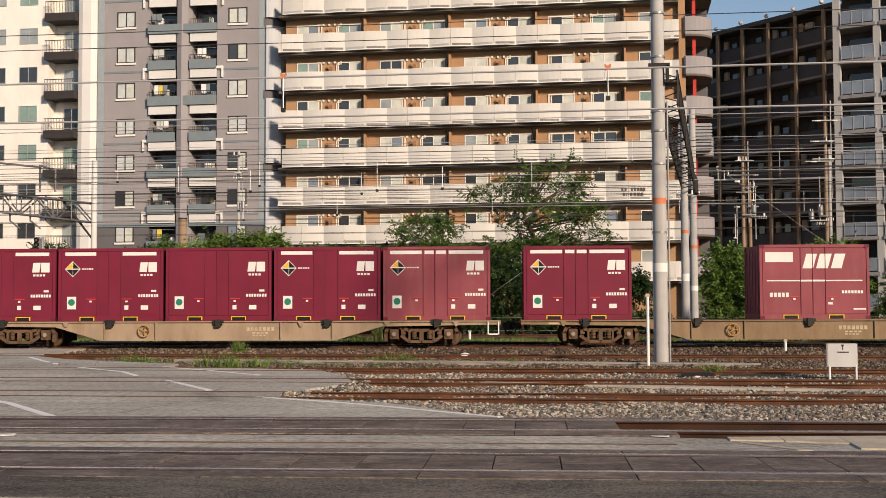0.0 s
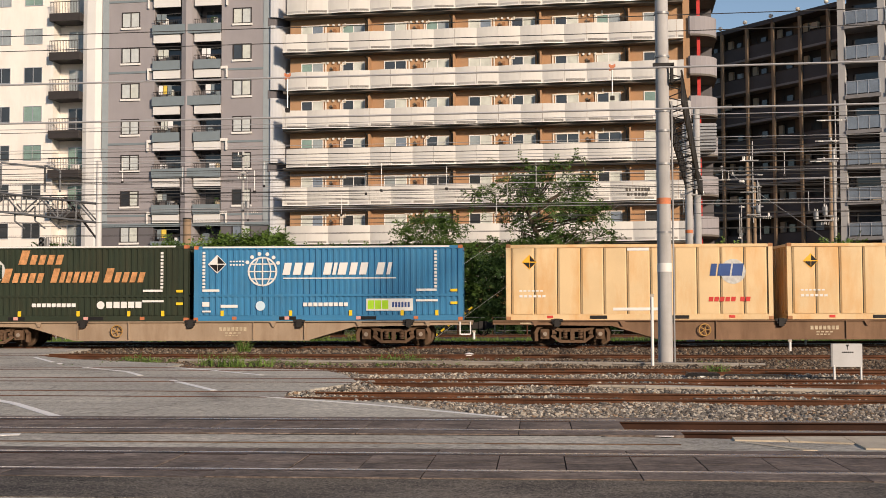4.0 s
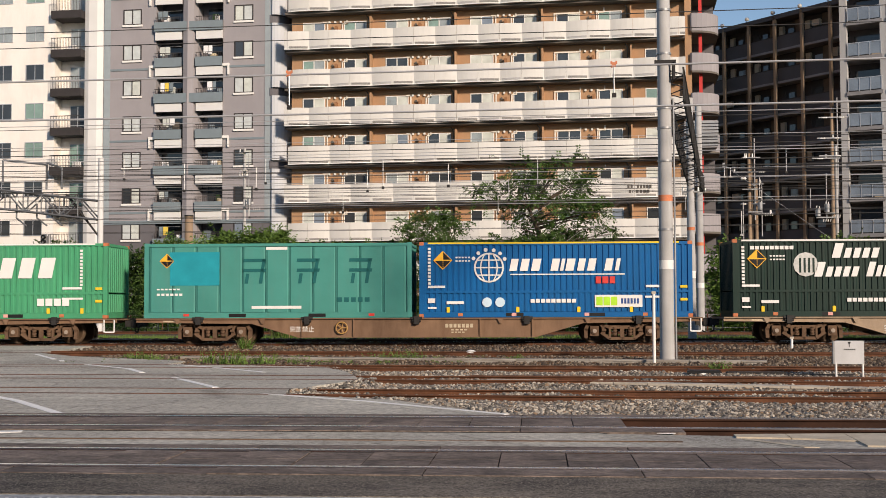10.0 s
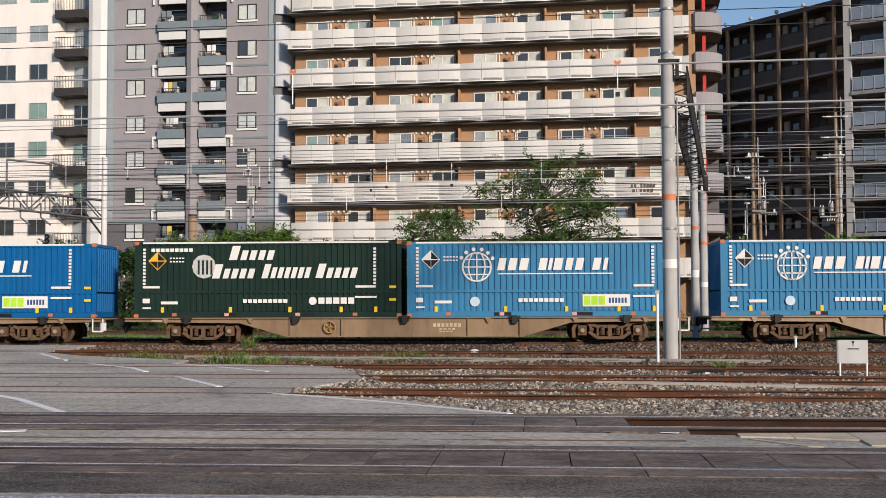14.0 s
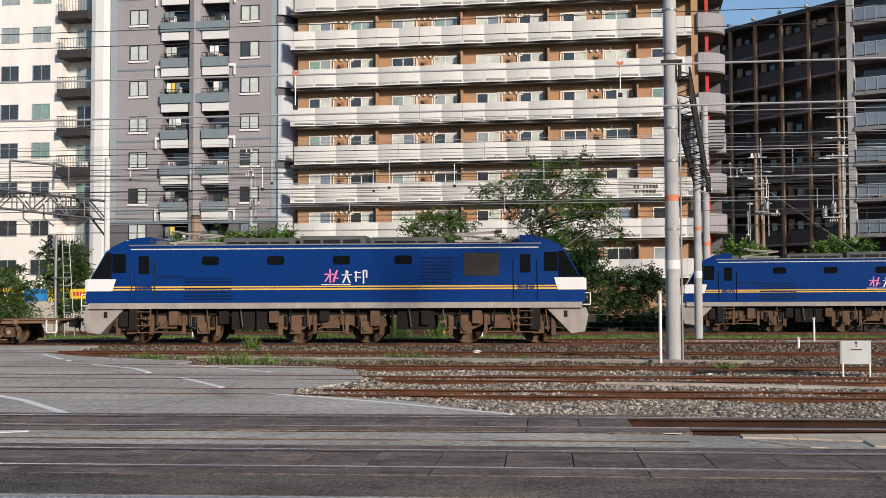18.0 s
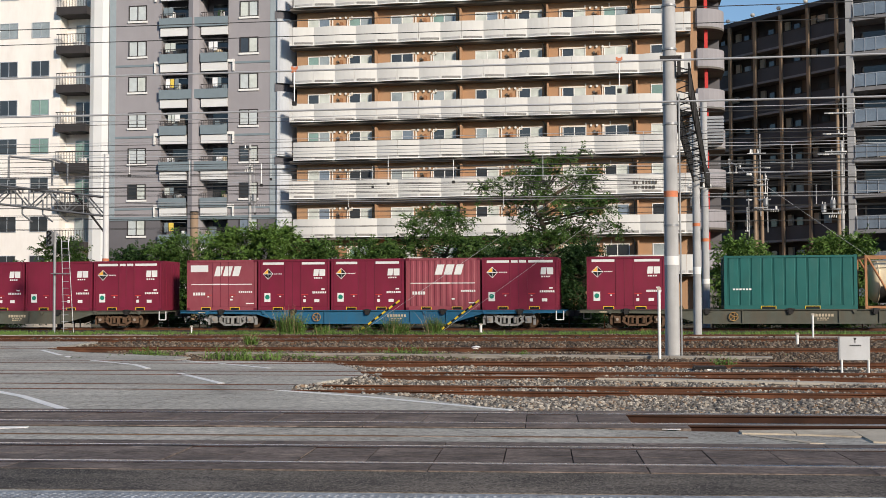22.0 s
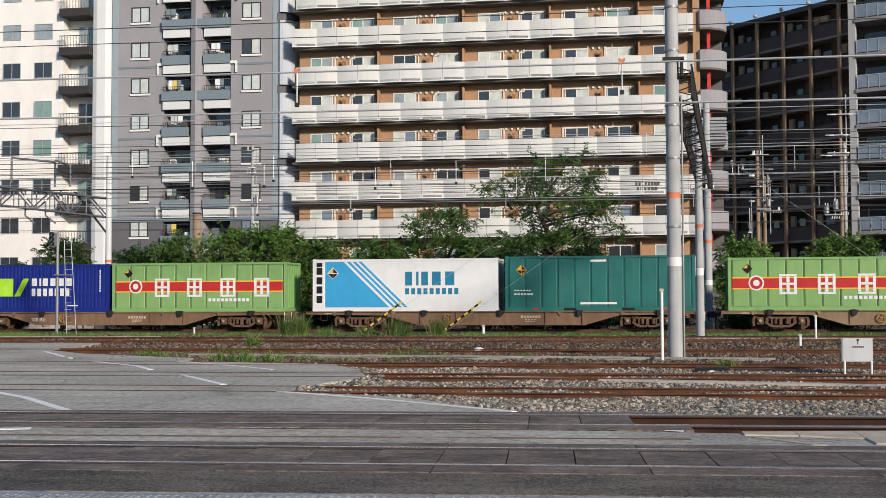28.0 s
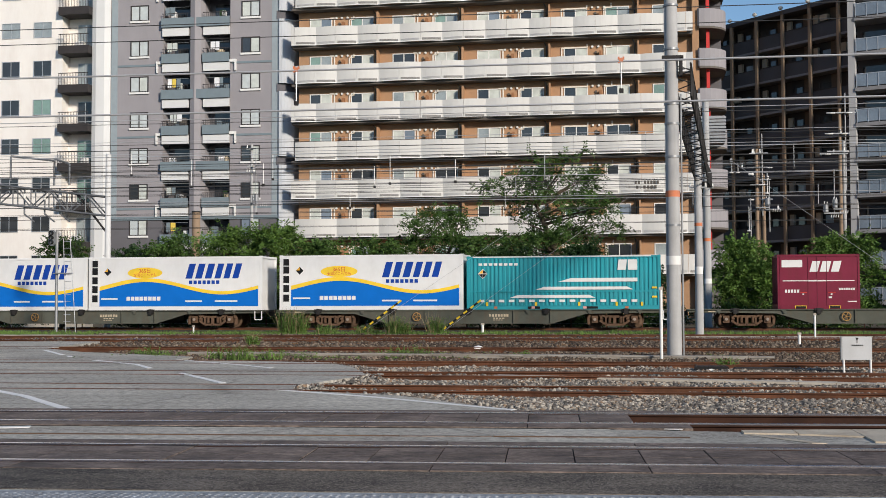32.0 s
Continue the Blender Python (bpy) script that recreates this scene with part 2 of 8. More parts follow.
M["glass_black"].node_tree.nodes["Principled BSDF"].inputs["Specular IOR Level"].default_value = 0.3
M["glass_green"] = glass_mat("glass_green", (0.20, 0.30, 0.26))
reg("alu", (0.55, 0.56, 0.57), 0.4, 0.6, var=0.06)
reg("steel_grey", (0.32, 0.33, 0.34), 0.5, 0.5, var=0.12, dirt=(0.16, 0.12, 0.1), dirt_amount=0.3)
reg("steel_dark", (0.035, 0.033, 0.032), 0.6, 0.2, var=0.2)
reg("wire_dark", (0.05, 0.05, 0.05), 0.6)
reg("trough", (0.36, 0.335, 0.30), 0.9, var=0.25, scale=1.2, bump=0.3, dirt=(0.16, 0.12, 0.09), dirt_amount=0.7, dirt_scale=(0.6, 2, 1))
reg("steel_mid", (0.17, 0.18, 0.19), 0.55, 0.4, var=0.12, dirt=(0.1, 0.08, 0.07), dirt_amount=0.3)
reg("wire_light", (0.50, 0.50, 0.50), 0.45, 0.4)
reg("orange_band", (0.62, 0.20, 0.09), 0.65, var=0.2, scale=5, dirt=(0.4, 0.3, 0.25), dirt_amount=0.5)
reg("white_paint", (0.80, 0.80, 0.78), 0.5, var=0.05, dirt=(0.5, 0.46, 0.4), dirt_amount=0.2)
reg("ceramic", (0.75, 0.74, 0.70), 0.3, var=0.04)
reg("yellow_paint", (0.80, 0.56, 0.04), 0.55, var=0.1)
reg("black_paint", (0.015, 0.015, 0.016), 0.55)
reg("blue_sign", (0.04, 0.25, 0.60), 0.5)
reg("red_paint", (0.62, 0.06, 0.05), 0.5)
reg("pink_paint", (0.85, 0.22, 0.42), 0.5)
reg("casting_orange", (0.50, 0.17, 0.08), 0.6, var=0.2, scale=6)
reg("patch_pink", (0.70, 0.36, 0.32), 0.6, var=0.15, scale=6)
reg("orange_paint", (0.9, 0.48, 0.05), 0.5, var=0.08)
# rolling stock
reg("maroon", (0.20, 0.021, 0.048), 0.5, var=0.12, scale=0.8, dirt=(0.12, 0.03, 0.03), dirt_amount=0.35)
reg("maroon_faded", (0.28, 0.065, 0.085), 0.55, var=0.14, scale=0.8, dirt=(0.32, 0.14, 0.14), dirt_amount=0.35)
reg("maroon_deep", (0.15, 0.02, 0.04), 0.5, var=0.1)
reg("azure_blue", (0.004, 0.165, 0.42), 0.45, var=0.1, scale=0.7, dirt=(0.03, 0.15, 0.28), dirt_amount=0.3)
reg("azure_dark", (0.002, 0.112, 0.325), 0.45, var=0.1, scale=0.7, dirt=(0.02, 0.1, 0.2), dirt_amount=0.3)
reg("azure_light", (0.04, 0.21, 0.40), 0.45, var=0.1, scale=0.7, dirt=(0.1, 0.22, 0.3), dirt_amount=0.35)
reg("forest_green", (0.012, 0.032, 0.026), 0.45, var=0.15, scale=0.7, dirt=(0.035, 0.045, 0.035), dirt_amount=0.3)
reg("forest_worn", (0.03, 0.042, 0.028), 0.5, var=0.15, scale=0.7, dirt=(0.06, 0.05, 0.03), dirt_amount=0.4)
reg("bright_green", (0.06, 0.32, 0.165), 0.45, var=0.12, scale=0.7, dirt=(0.09, 0.22, 0.13), dirt_amount=0.35)
reg("teal", (0.06, 0.275, 0.235), 0.5, var=0.12, scale=0.7, dirt=(0.1, 0.25, 0.22), dirt_amount=0.35)
reg("teal_box", (0.022, 0.125, 0.115), 0.5, var=0.15, scale=0.7, dirt=(0.06, 0.14, 0.125), dirt_amount=0.4)
reg("joint_dark", (0.012, 0.011, 0.011), 0.95)
reg("teal_patch", (0.01, 0.30, 0.37), 0.5)
reg("teal_letter", (0.012, 0.12, 0.12), 0.5)
reg("teal_faded", (0.075, 0.27, 0.235), 0.55, var=0.2, scale=0.6, dirt=(0.2, 0.3, 0.26), dirt_amount=0.5)
reg("teal_dark", (0.028, 0.15, 0.135), 0.5, var=0.18, scale=0.7, dirt=(0.09, 0.19, 0.16), dirt_amount=0.5, dirt_scale=(1.6, 1.6, 0.2))
reg("teal_light", (0.035, 0.32, 0.38), 0.5, var=0.1, scale=0.7, dirt=(0.1, 0.25, 0.28), dirt_amount=0.3)
reg("cream", (0.74, 0.55, 0.32), 0.55, var=0.1, scale=0.6, dirt=(0.66, 0.30, 0.075), dirt_amount=0.85, dirt_scale=(0.45, 0.45, 0.12))
reg("tank_cream", (0.74, 0.66, 0.52), 0.45, var=0.08, scale=0.8, dirt=(0.5, 0.38, 0.24), dirt_amount=0.4)
reg("tank_white", (0.76, 0.75, 0.70), 0.4, var=0.06, scale=0.8, dirt=(0.5, 0.46, 0.38), dirt_amount=0.35)
reg("frame_green", (0.02, 0.22, 0.15), 0.5, var=0.12)
reg("frame_blue", (0.10, 0.13, 0.17), 0.5, var=0.12)
reg("frame_rust", (0.44, 0.22, 0.11), 0.75, var=0.25, dirt=(0.13, 0.045, 0.02), dirt_amount=0.75, dirt_scale=(2, 2, 2))
reg("navy_blue", (0.015, 0.03, 0.22), 0.45, var=0.1)
reg("lime", (0.42, 0.75, 0.05), 0.5)
reg("banded_green", (0.24, 0.41, 0.15), 0.5, var=0.08, dirt=(0.14, 0.3, 0.12), dirt_amount=0.3)
reg("banded_red", (0.48, 0.035, 0.035), 0.5)
reg("diagonal_blue", (0.06, 0.36, 0.66), 0.45, var=0.06)
reg("diagonal_letter", (0.03, 0.2, 0.34), 0.5)
reg("gloss_white", (0.80, 0.80, 0.79), 0.4, var=0.04, dirt=(0.6, 0.57, 0.52), dirt_amount=0.2)
reg("swoosh_blue", (0.01, 0.16, 0.60), 0.4, var=0.06)
reg("swoosh_word", (0.012, 0.06, 0.35), 0.45)
reg("swoosh_yellow", (0.90, 0.62, 0.05), 0.45)
reg("letter_white", (0.78, 0.78, 0.76), 0.55, var=0.05)
reg("letter_worn", (0.55, 0.27, 0.12), 0.6, var=0.4, scale=6)
reg("letter_green", (0.02, 0.28, 0.22), 0.5)
reg("letter_navy", (0.04, 0.09, 0.26), 0.5)
reg("label_grey", (0.55, 0.56, 0.54), 0.6, var=0.2, scale=9)
reg("sill_beige", (0.37, 0.28, 0.20), 0.75, var=0.15, scale=0.8, dirt=(0.2, 0.12, 0.07), dirt_amount=0.5)
reg("sill_brown", (0.22, 0.135, 0.085), 0.8, var=0.2, scale=0.8, dirt=(0.11, 0.06, 0.035), dirt_amount=0.6)
reg("sill_tan", (0.27, 0.19, 0.12), 0.78, var=0.18, scale=0.8, dirt=(0.14, 0.08, 0.045), dirt_amount=0.55)
reg("sill_blue", (0.025, 0.13, 0.24), 0.6, var=0.12, scale=0.8, dirt=(0.08, 0.11, 0.13), dirt_amount=0.4)
reg("sill_green", (0.10, 0.105, 0.085), 0.75, var=0.15, dirt=(0.12, 0.08, 0.05), dirt_amount=0.5)
reg("sill_teal", (0.036, 0.078, 0.08), 0.7, var=0.15, dirt=(0.09, 0.09, 0.07), dirt_amount=0.4)
reg("bogie", (0.15, 0.092, 0.058), 0.85, var=0.35, dirt=(0.06, 0.035, 0.022), dirt_amount=0.6, dirt_scale=(2, 2, 2))
reg("bogie_grey", (0.30, 0.30, 0.29), 0.7, var=0.15, dirt=(0.14, 0.1, 0.07), dirt_amount=0.5)
reg("wheel", (0.13, 0.085, 0.055), 0.6, 0.3, var=0.2)
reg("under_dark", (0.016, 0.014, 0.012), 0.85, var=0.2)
reg("loco_blue", (0.002, 0.034, 0.175), 0.35, var=0.06, scale=0.5, dirt=(0.012, 0.045, 0.14), dirt_amount=0.15)
reg("loco_grey", (0.36, 0.33, 0.305), 0.6, var=0.15, dirt=(0.24, 0.18, 0.14), dirt_amount=0.5)
reg("loco_roof", (0.11, 0.115, 0.11), 0.7, var=0.15)
reg("loco_white", (0.80, 0.80, 0.80), 0.35, var=0.03)
reg("loco_yellow", (0.86, 0.50, 0.08), 0.45, var=0.05)
reg("wheel_ochre", (0.42, 0.24, 0.08), 0.7, var=0.2)
reg("letter_dim", (0.50, 0.42, 0.30), 0.7, var=0.3, scale=8)
reg("axle_cap", (0.33, 0.27, 0.22), 0.6, var=0.2)
reg("loco_navy", (0.0015, 0.016, 0.075), 0.5, var=0.1)
reg("board_grey", (0.55, 0.56, 0.57), 0.6, var=0.08, dirt=(0.4, 0.4, 0.38), dirt_amount=0.3)
reg("seam_teal", (0.022, 0.12, 0.11), 0.8, var=0.4, scale=2)
reg("seam_dirt", (0.055, 0.05, 0.04), 0.85, var=0.4, scale=2)
reg("tank_warm", (0.86, 0.74, 0.52), 0.5, var=0.08, scale=0.8, dirt=(0.62, 0.42, 0.22), dirt_amount=0.4, dirt_scale=(1.5, 1.5, 0.4))
reg("azure_disc", (0.55, 0.70, 0.80), 0.5)
reg("slot_grey", (0.26, 0.25, 0.24), 0.8)
# ---------- mesh helpers ----------
class Shape:
    """Gathers simple solids into one mesh."""

    def __init__(self):
        self.v, self.f, self.smooth = [], [], set()

    def add(self, vs, fs, smooth=False):
        b, n = len(self.v), len(self.f)
        self.v += [tuple(p) for p in vs]
        self.f += [tuple(i + b for i in q) for q in fs]
        if smooth:
            self.smooth |= set(range(n, len(self.f)))
        return self

    def box(self, x0, x1, y0, y1, z0, z1):
        return self.add([(x, y, z) for z in (z0, z1) for y in (y0, y1) for x in (x0, x1)],
                        [(0, 2, 3, 1), (4, 5, 7, 6), (0, 1, 5, 4), (2, 6, 7, 3), (0, 4, 6, 2), (1, 3, 7, 5)])

    def soft_box(self, x0, x1, y0, y1, z0, z1, c=0.02):
        """A box with all upright and lying edges of the xz outline chamfered."""
        pts = [(x0 + c, z0), (x1 - c, z0), (x1, z0 + c), (x1, z1 - c), (x1 - c, z1), (x0 + c, z1), (x0, z1 - c), (x0, z0 + c)]
        return self.prism(pts, y0, y1)

    def prism(self, pts, y0, y1):
        """Outline in x, z (anticlockwise seen from -y), extruded along y."""
        n = len(pts)
        vs = [(x, y0, z) for x, z in pts] + [(x, y1, z) for x, z in pts]
        fs = [tuple(range(n)), tuple(range(2 * n - 1, n - 1, -1))]
        fs += [(i, i + n, (i + 1) % n + n, (i + 1) % n) for i in range(n)]
        return self.add(vs, fs)

    def prism_x(self, pts, x0, x1):
        """Outline in y, z, extruded along x."""
        n = len(pts)
        vs = [(x0, y, z) for y, z in pts] + [(x1, y, z) for y, z in pts]
        fs = [tuple(range(n - 1, -1, -1)), tuple(range(n, 2 * n))]
        fs += [(i, (i + 1) % n, (i + 1) % n + n, i + n) for i in range(n)]
        return self.add(vs, fs)

    def prism_z(self, pts, z0, z1):
        n = len(pts)
        vs = [(x, y, z0) for x, y in pts] + [(x, y, z1) for x, y in pts]
        fs = [tuple(range(n - 1, -1, -1)), tuple(range(n, 2 * n))]
        fs += [(i, (i + 1) % n, (i + 1) % n + n, i + n) for i in range(n)]
        return self.add(vs, fs)

    def cyl(self, p0, p1, r0, r1=None, n=10, caps=True):
        p0, p1 = Vector(p0), Vector(p1)
        r1 = r0 if r1 is None else r1
        w = (p1 - p0).normalized()
        u = w.orthogonal().normalized()
        s = w.cross(u)
        ring = [(math.cos(2 * math.pi * i / n), math.sin(2 * math.pi * i / n)) for i in range(n)]
        vs = [p0 + (u * a + s * b) * r0 for a, b in ring] + [p1 + (u * a + s * b) * r1 for a, b in ring]
        self.add(vs, [(i, (i + 1) % n, (i + 1) % n + n, i + n) for i in range(n)], smooth=n > 5)
        if caps:
            self.add(vs, [tuple(range(n - 1, -1, -1)), tuple(range(n, 2 * n))])
        return self

    def path(self, pts, r, n=6):
        for a, b in zip(pts, pts[1:]):
            self.cyl(a, b, r, n=n)
        return self

    def lathe(self, prof, axis_y=True, n=20, at=(0, 0, 0)):
        """Profile of (radius, along) turned round the y axis (or the x axis)."""
        m, vs = len(prof), []
        for i in range(n):
            a = 2 * math.pi * i / n
            for r, s in prof:
                p = (r * math.cos(a), s, r * math.sin(a)) if axis_y else (s, r * math.cos(a), r * math.sin(a))
                vs.append((p[0] + at[0], p[1] + at[1], p[2] + at[2]))
        fs = []
        for i in range(n):
            j = (i + 1) % n
            for k in range(m - 1):
                fs.append((i * m + k, i * m + k + 1, j * m + k + 1, j * m + k))
        return self.add(vs, fs, smooth=True)

    def mesh(self, name, material):
        me = bpy.data.meshes.new(name)
        me.from_pydata(self.v, [], self.f)
        me.materials.append(M[material] if isinstance(material, str) else material)
        if self.smooth:
            me.polygons.foreach_set("use_smooth", [i in self.smooth for i in range(len(self.f))])
        me.validate()
        me.update()
        return me


def put(name, me, parent=None, label="", at=(0, 0, 0), rz=0.0):
    """Links a mesh as one part under a thing or part, or as a thing when it has no parent."""
    ob = new(name, me)
    ob.parent = parent
    ob.location = at
    ob.rotation_euler = (0, 0, rz)
    return tagged(ob, label)


def part(name, shape, material, parent=None, label="", at=(0, 0, 0), rz=0.0):
    return put(name, shape.mesh(name, material), parent, label, at, rz)


def thing(name, label, category, group="", at=(0, 0, 0), rz=0.0, kind=""):
    ob = new(name)
    ob.empty_display_size = 0.2
    ob.location = at
    ob.rotation_euler = (0, 0, rz)
    return tagged(ob, label, category, group, kind)


# flat figures in x, z
def rect(x0, x1, z0, z1):
    return [(x0, z0), (x1, z0), (x1, z1), (x0, z1)]


def slanted(x, z, w, h, s=0.2):
    return [(x, z), (x + w, z), (x + w + s * h, z + h), (x + s * h, z + h)]


def disc(x, z, r, n=20):
    return [(x + r * math.cos(2 * math.pi * i / n), z + r * math.sin(2 * math.pi * i / n)) for i in range(n)]


def diamond(x, z, r):
    return [(x, z - r), (x + r, z), (x, z + r), (x - r, z)]


def blocks(x, z, h, widths, s=0.2, gap=0.04):
    """A row of plain slanted blocks; a negative width is a space."""
    out = []
    for w in widths:
        if w > 0:
            out.append(slanted(x, z, w, h, s))
        x += abs(w) + gap
    return out


def hollow(x, z, w, h, s=0.2, t=0.12):
    """A plain slanted block."""
    return [slanted(x, z, w * 0.84, h, s)]


def frames(x, z, h, widths, s=0.2, gap=0.06, t=0.12):
    """A row of plain blocks."""
    out = []
    for w in widths:
        if w > 2.6 * t:
            out += hollow(x, z, w, h, s, t)
        elif w > 0:
            out.append(slanted(x, z, w, h, s))
        x += abs(w) + gap
    return out


def wordrow(x0, x1, z, cap, low, n, s=0.28, t=0.075):
    """One tall block and lower ones after it, filling x0 to x1."""
    p = (x1 - x0) / (n + 0.35)
    out = hollow(x0, z, p * 1.1, cap, s, t * 1.15)
    for k in range(1, n):
        out += hollow(x0 + p * (k + 0.3), z, p * 0.82, low, s, t)
    return out


def dashes(x0, x1, z, h, n, gap=0.3):
    w = (x1 - x0) / n
    return [rect(x0 + i * w, x0 + (i + 1 - gap) * w, z, z + h) for i in range(n)]


def coil(r, z0, pitch, turns, n=10):
    """A ridged upright spring in one piece."""
    prof = [(0.0, z0)]
    for k in range(turns):
        prof += [(r * 0.72, z0 + k * pitch), (r, z0 + (k + 0.25) * pitch), (r, z0 + (k + 0.6) * pitch), (r * 0.72, z0 + (k + 0.85) * pitch)]
    prof.append((0.0, z0 + turns * pitch))
    m = len(prof)
    vs = [(q * math.cos(2 * math.pi * i / n), q * math.sin(2 * math.pi * i / n), z) for i in range(n) for q, z in prof]
    fs = [(i * m + k, ((i + 1) % n) * m + k, ((i + 1) % n) * m + k + 1, i * m + k + 1) for i in range(n) for k in range(m - 1)]
    return Shape().add(vs, fs)


def figure(name, polys, material, parent, y, label="", deep=0.006, at=(0, 0, 0)):
    if name in ("note", "line_bar") and len(polys) > 1:
        return [figure(name, [p], material, parent, y, label, deep, at) for p in polys]
    sh = Shape()
    for p in polys:
        sh.prism(p, y - deep, y)
    return part(name, sh, material, parent, label, at)


# ---------- main sizes ----------
W12 = 2.45                         # width of a container
PITCH = 20.4
NEAR_SLOPE = 0.0785
NEAR_TURN = math.atan(NEAR_SLOPE)
Y_NEAR = 41.263 + W12 / 2 / math.cos(NEAR_TURN)     # middle of the near running track, where it passes x = 0
Y_FAR, FAR_SLOPE = 57.89 + W12 / 2, -0.0413
FAR_TURN = math.atan(FAR_SLOPE)
# ---------- ground ----------
def sheet(name, pts, z, material, label="", deep=0.25):
    return part(name, Shape().prism_z(pts, z - deep, z), material, None, label)


tagged(sheet("ground", [(-900, -300), (900, -300), (900, 1500), (-900, 1500)], -0.42, "soil", deep=0.5), "bare earth and weeds beyond the tracks", "ground", kind="structure")
# stone bed under all tracks, right of the paved crossing
bed = sheet("ballast_bed", [(-120, 11.9), (0.05, 11.9), (0.05, 14.35), (120, 18.2), (120, 50.5), (-120, 50.5)], -0.11, "ballast_bed", deep=0.24)
tagged(bed, "grey-brown crushed stone bed of the yard", "ballast", kind="structure")
low_bed = sheet("ballast_bed", [(0.051, 11.8), (120, 11.8), (120, 18.19), (0.051, 14.34)], -0.165, "ballast_bed", deep=0.2)
tagged(low_bed, "dark brown oily bed between the rails", "ballast", kind="structure")
far_bed = sheet("ballast_bed", [(-120, 61.5), (-120, 67.2), (120, 57.6), (120, 51.5)], -0.12, "ballast_bed", deep=0.22)
tagged(far_bed, "stone bed of the far track", "ballast", kind="structure")
PAVED = [(-120, -20), (60, -20), (60, 11.85), (1.5, 12.45), (0.1, 12.55), (0.12, 13.2), (-1.0, 14.6), (-2.9, 16.85), (-4.6, 17.6), (-4.75, 18.2), (-4.6, 19.6), (-4.2, 21.2), (-4.5, 22.4), (-5.0, 23.9), (-5.9, 25.7),
         (-7.0, 26.0), (-9.8, 26.7), (-9.9, 28.2), (-13.8, 30.6), (-16.0, 33.0), (-17.0, 39.0), (-120, 39.0)]
paved = sheet("paved_yard", PAVED, -0.012, "asphalt", deep=0.4)
tagged(paved, "worn grey asphalt paving over the crossing", "pavement", kind="structure")
sheet_dark = sheet("asphalt_patch", [(-40, 6.3), (40, 10.4), (40, 11.35), (-40, 7.35)], -0.006, "asphalt_dark", deep=0.02)
tagged(sheet_dark, "rough dark asphalt strip beside the rails", "pavement", kind="structure")
tac = Shape().prism_z([(-20, 5.9), (20, 8.4), (20, 9.52), (-20, 7.02)], -0.02, 0.0)
for i in range(150):
    for j in range(7):
        tx = -5.2 + i * 0.06
        ty = 7.8 + j * 0.06 + 0.0625 * tx
        tac.cyl((tx, ty, 0), (tx, ty, 0.006), 0.018, 0.011, n=6)
tagged(part("pavement_edge", tac, "tactile", None), "pale grey studded paving edge", "pavement", kind="structure")
grass_strip = sheet("verge", [(-120, 50.6), (120, 48.0), (120, 51.4), (-120, 61.3)], -0.16, "soil", deep=0.3)
tagged(grass_strip, "weedy earth verge between the tracks", "ground", kind="structure")
gravel = sheet("gravel_strip", [(-60, 46.9), (60, 46.9), (60, 49.6), (-60, 50.4)], -0.12, "gravel_brown", deep=0.12)
tagged(gravel, "brown gravel strip beside the track", "gravel", kind="structure")

slab = Shape()
for i, (x, xe, y0, y1) in enumerate(((1.43, 1.95, 12.25, 12.2), (1.96, 2.55, 12.2, 12.05), (2.56, 3.75, 11.62, 11.55), (3.76, 4.95, 11.55, 11.6), (4.96, 6.15, 11.6, 11.65), (6.16, 7.4, 11.65, 11.7))):
    slab.prism_z([(x, y0), (xe, y1), (xe, 12.28 + xe * 0.155), (x, 12.28 + x * 0.155)], -0.2, 0.004)
slab.prism_z([(1.47, 12.1), (1.96, 11.5), (2.1, 11.5), (1.58, 12.1)], -0.05, -0.004)
tagged(part("concrete_slab", slab, "slab_cream", None), "pale concrete slabs beside the rail", "pavement", kind="structure")

# painted lines on the asphalt
LINES = [((-15.5, 31.8), (-13.6, 28.9), 0.12), ((-13.2, 28.4), (-12.9, 27.86), 0.12), ((-11.6, 26.3), (-9.9, 24.6), 0.12), ((-9.9, 24.6), (-9.05, 23.2), 0.12), ((-9.7, 26.6), (-8.2, 25.2), 0.1), ((-8.2, 25.2), (-6.6, 23.5), 0.1),
         ((-7.8, 21.6), (-6.17, 19.05), 0.12), ((-9.9, 17.9), (-8.2, 16.2), 0.13), ((-8.2, 16.2), (-6.6, 14.2), 0.13), ((-5.0, 17.75), (-3.2, 16.5), 0.1), ((-3.2, 16.5), (-1.05, 14.65), 0.1),
         ((-6.9, 11.9), (-6.1, 12.2), 0.16), ((0.1, 12.84), (0.85, 12.62), 0.07), ((2.42, 11.38), (2.55, 11.36), 0.05)]
for (xa, ya), (xb, yb), w in LINES:
    d = Vector((xb - xa, yb - ya)).normalized()
    nx, ny = -d.y * w / 2, d.x * w / 2
    ob = part("road_marking", Shape().prism_z([(xa + nx, ya + ny), (xa - nx, ya - ny), (xb - nx, yb - ny), (xb + nx, yb + ny)], -0.013, -0.006), "road_paint")
    tagged(ob, "worn white painted line on asphalt", "road marking", "painted lines", "structure")

# ---------- tracks ----------
RAIL_PROFILE = [(-0.062, 0.0), (0.062, 0.0), (0.062, 0.012), (0.012, 0.03), (0.010, 0.115), (0.033, 0.128), (0.033, 0.146), (-0.033, 0.146), (-0.033, 0.128), (-0.010, 0.115), (-0.012, 0.03), (-0.062, 0.012)]


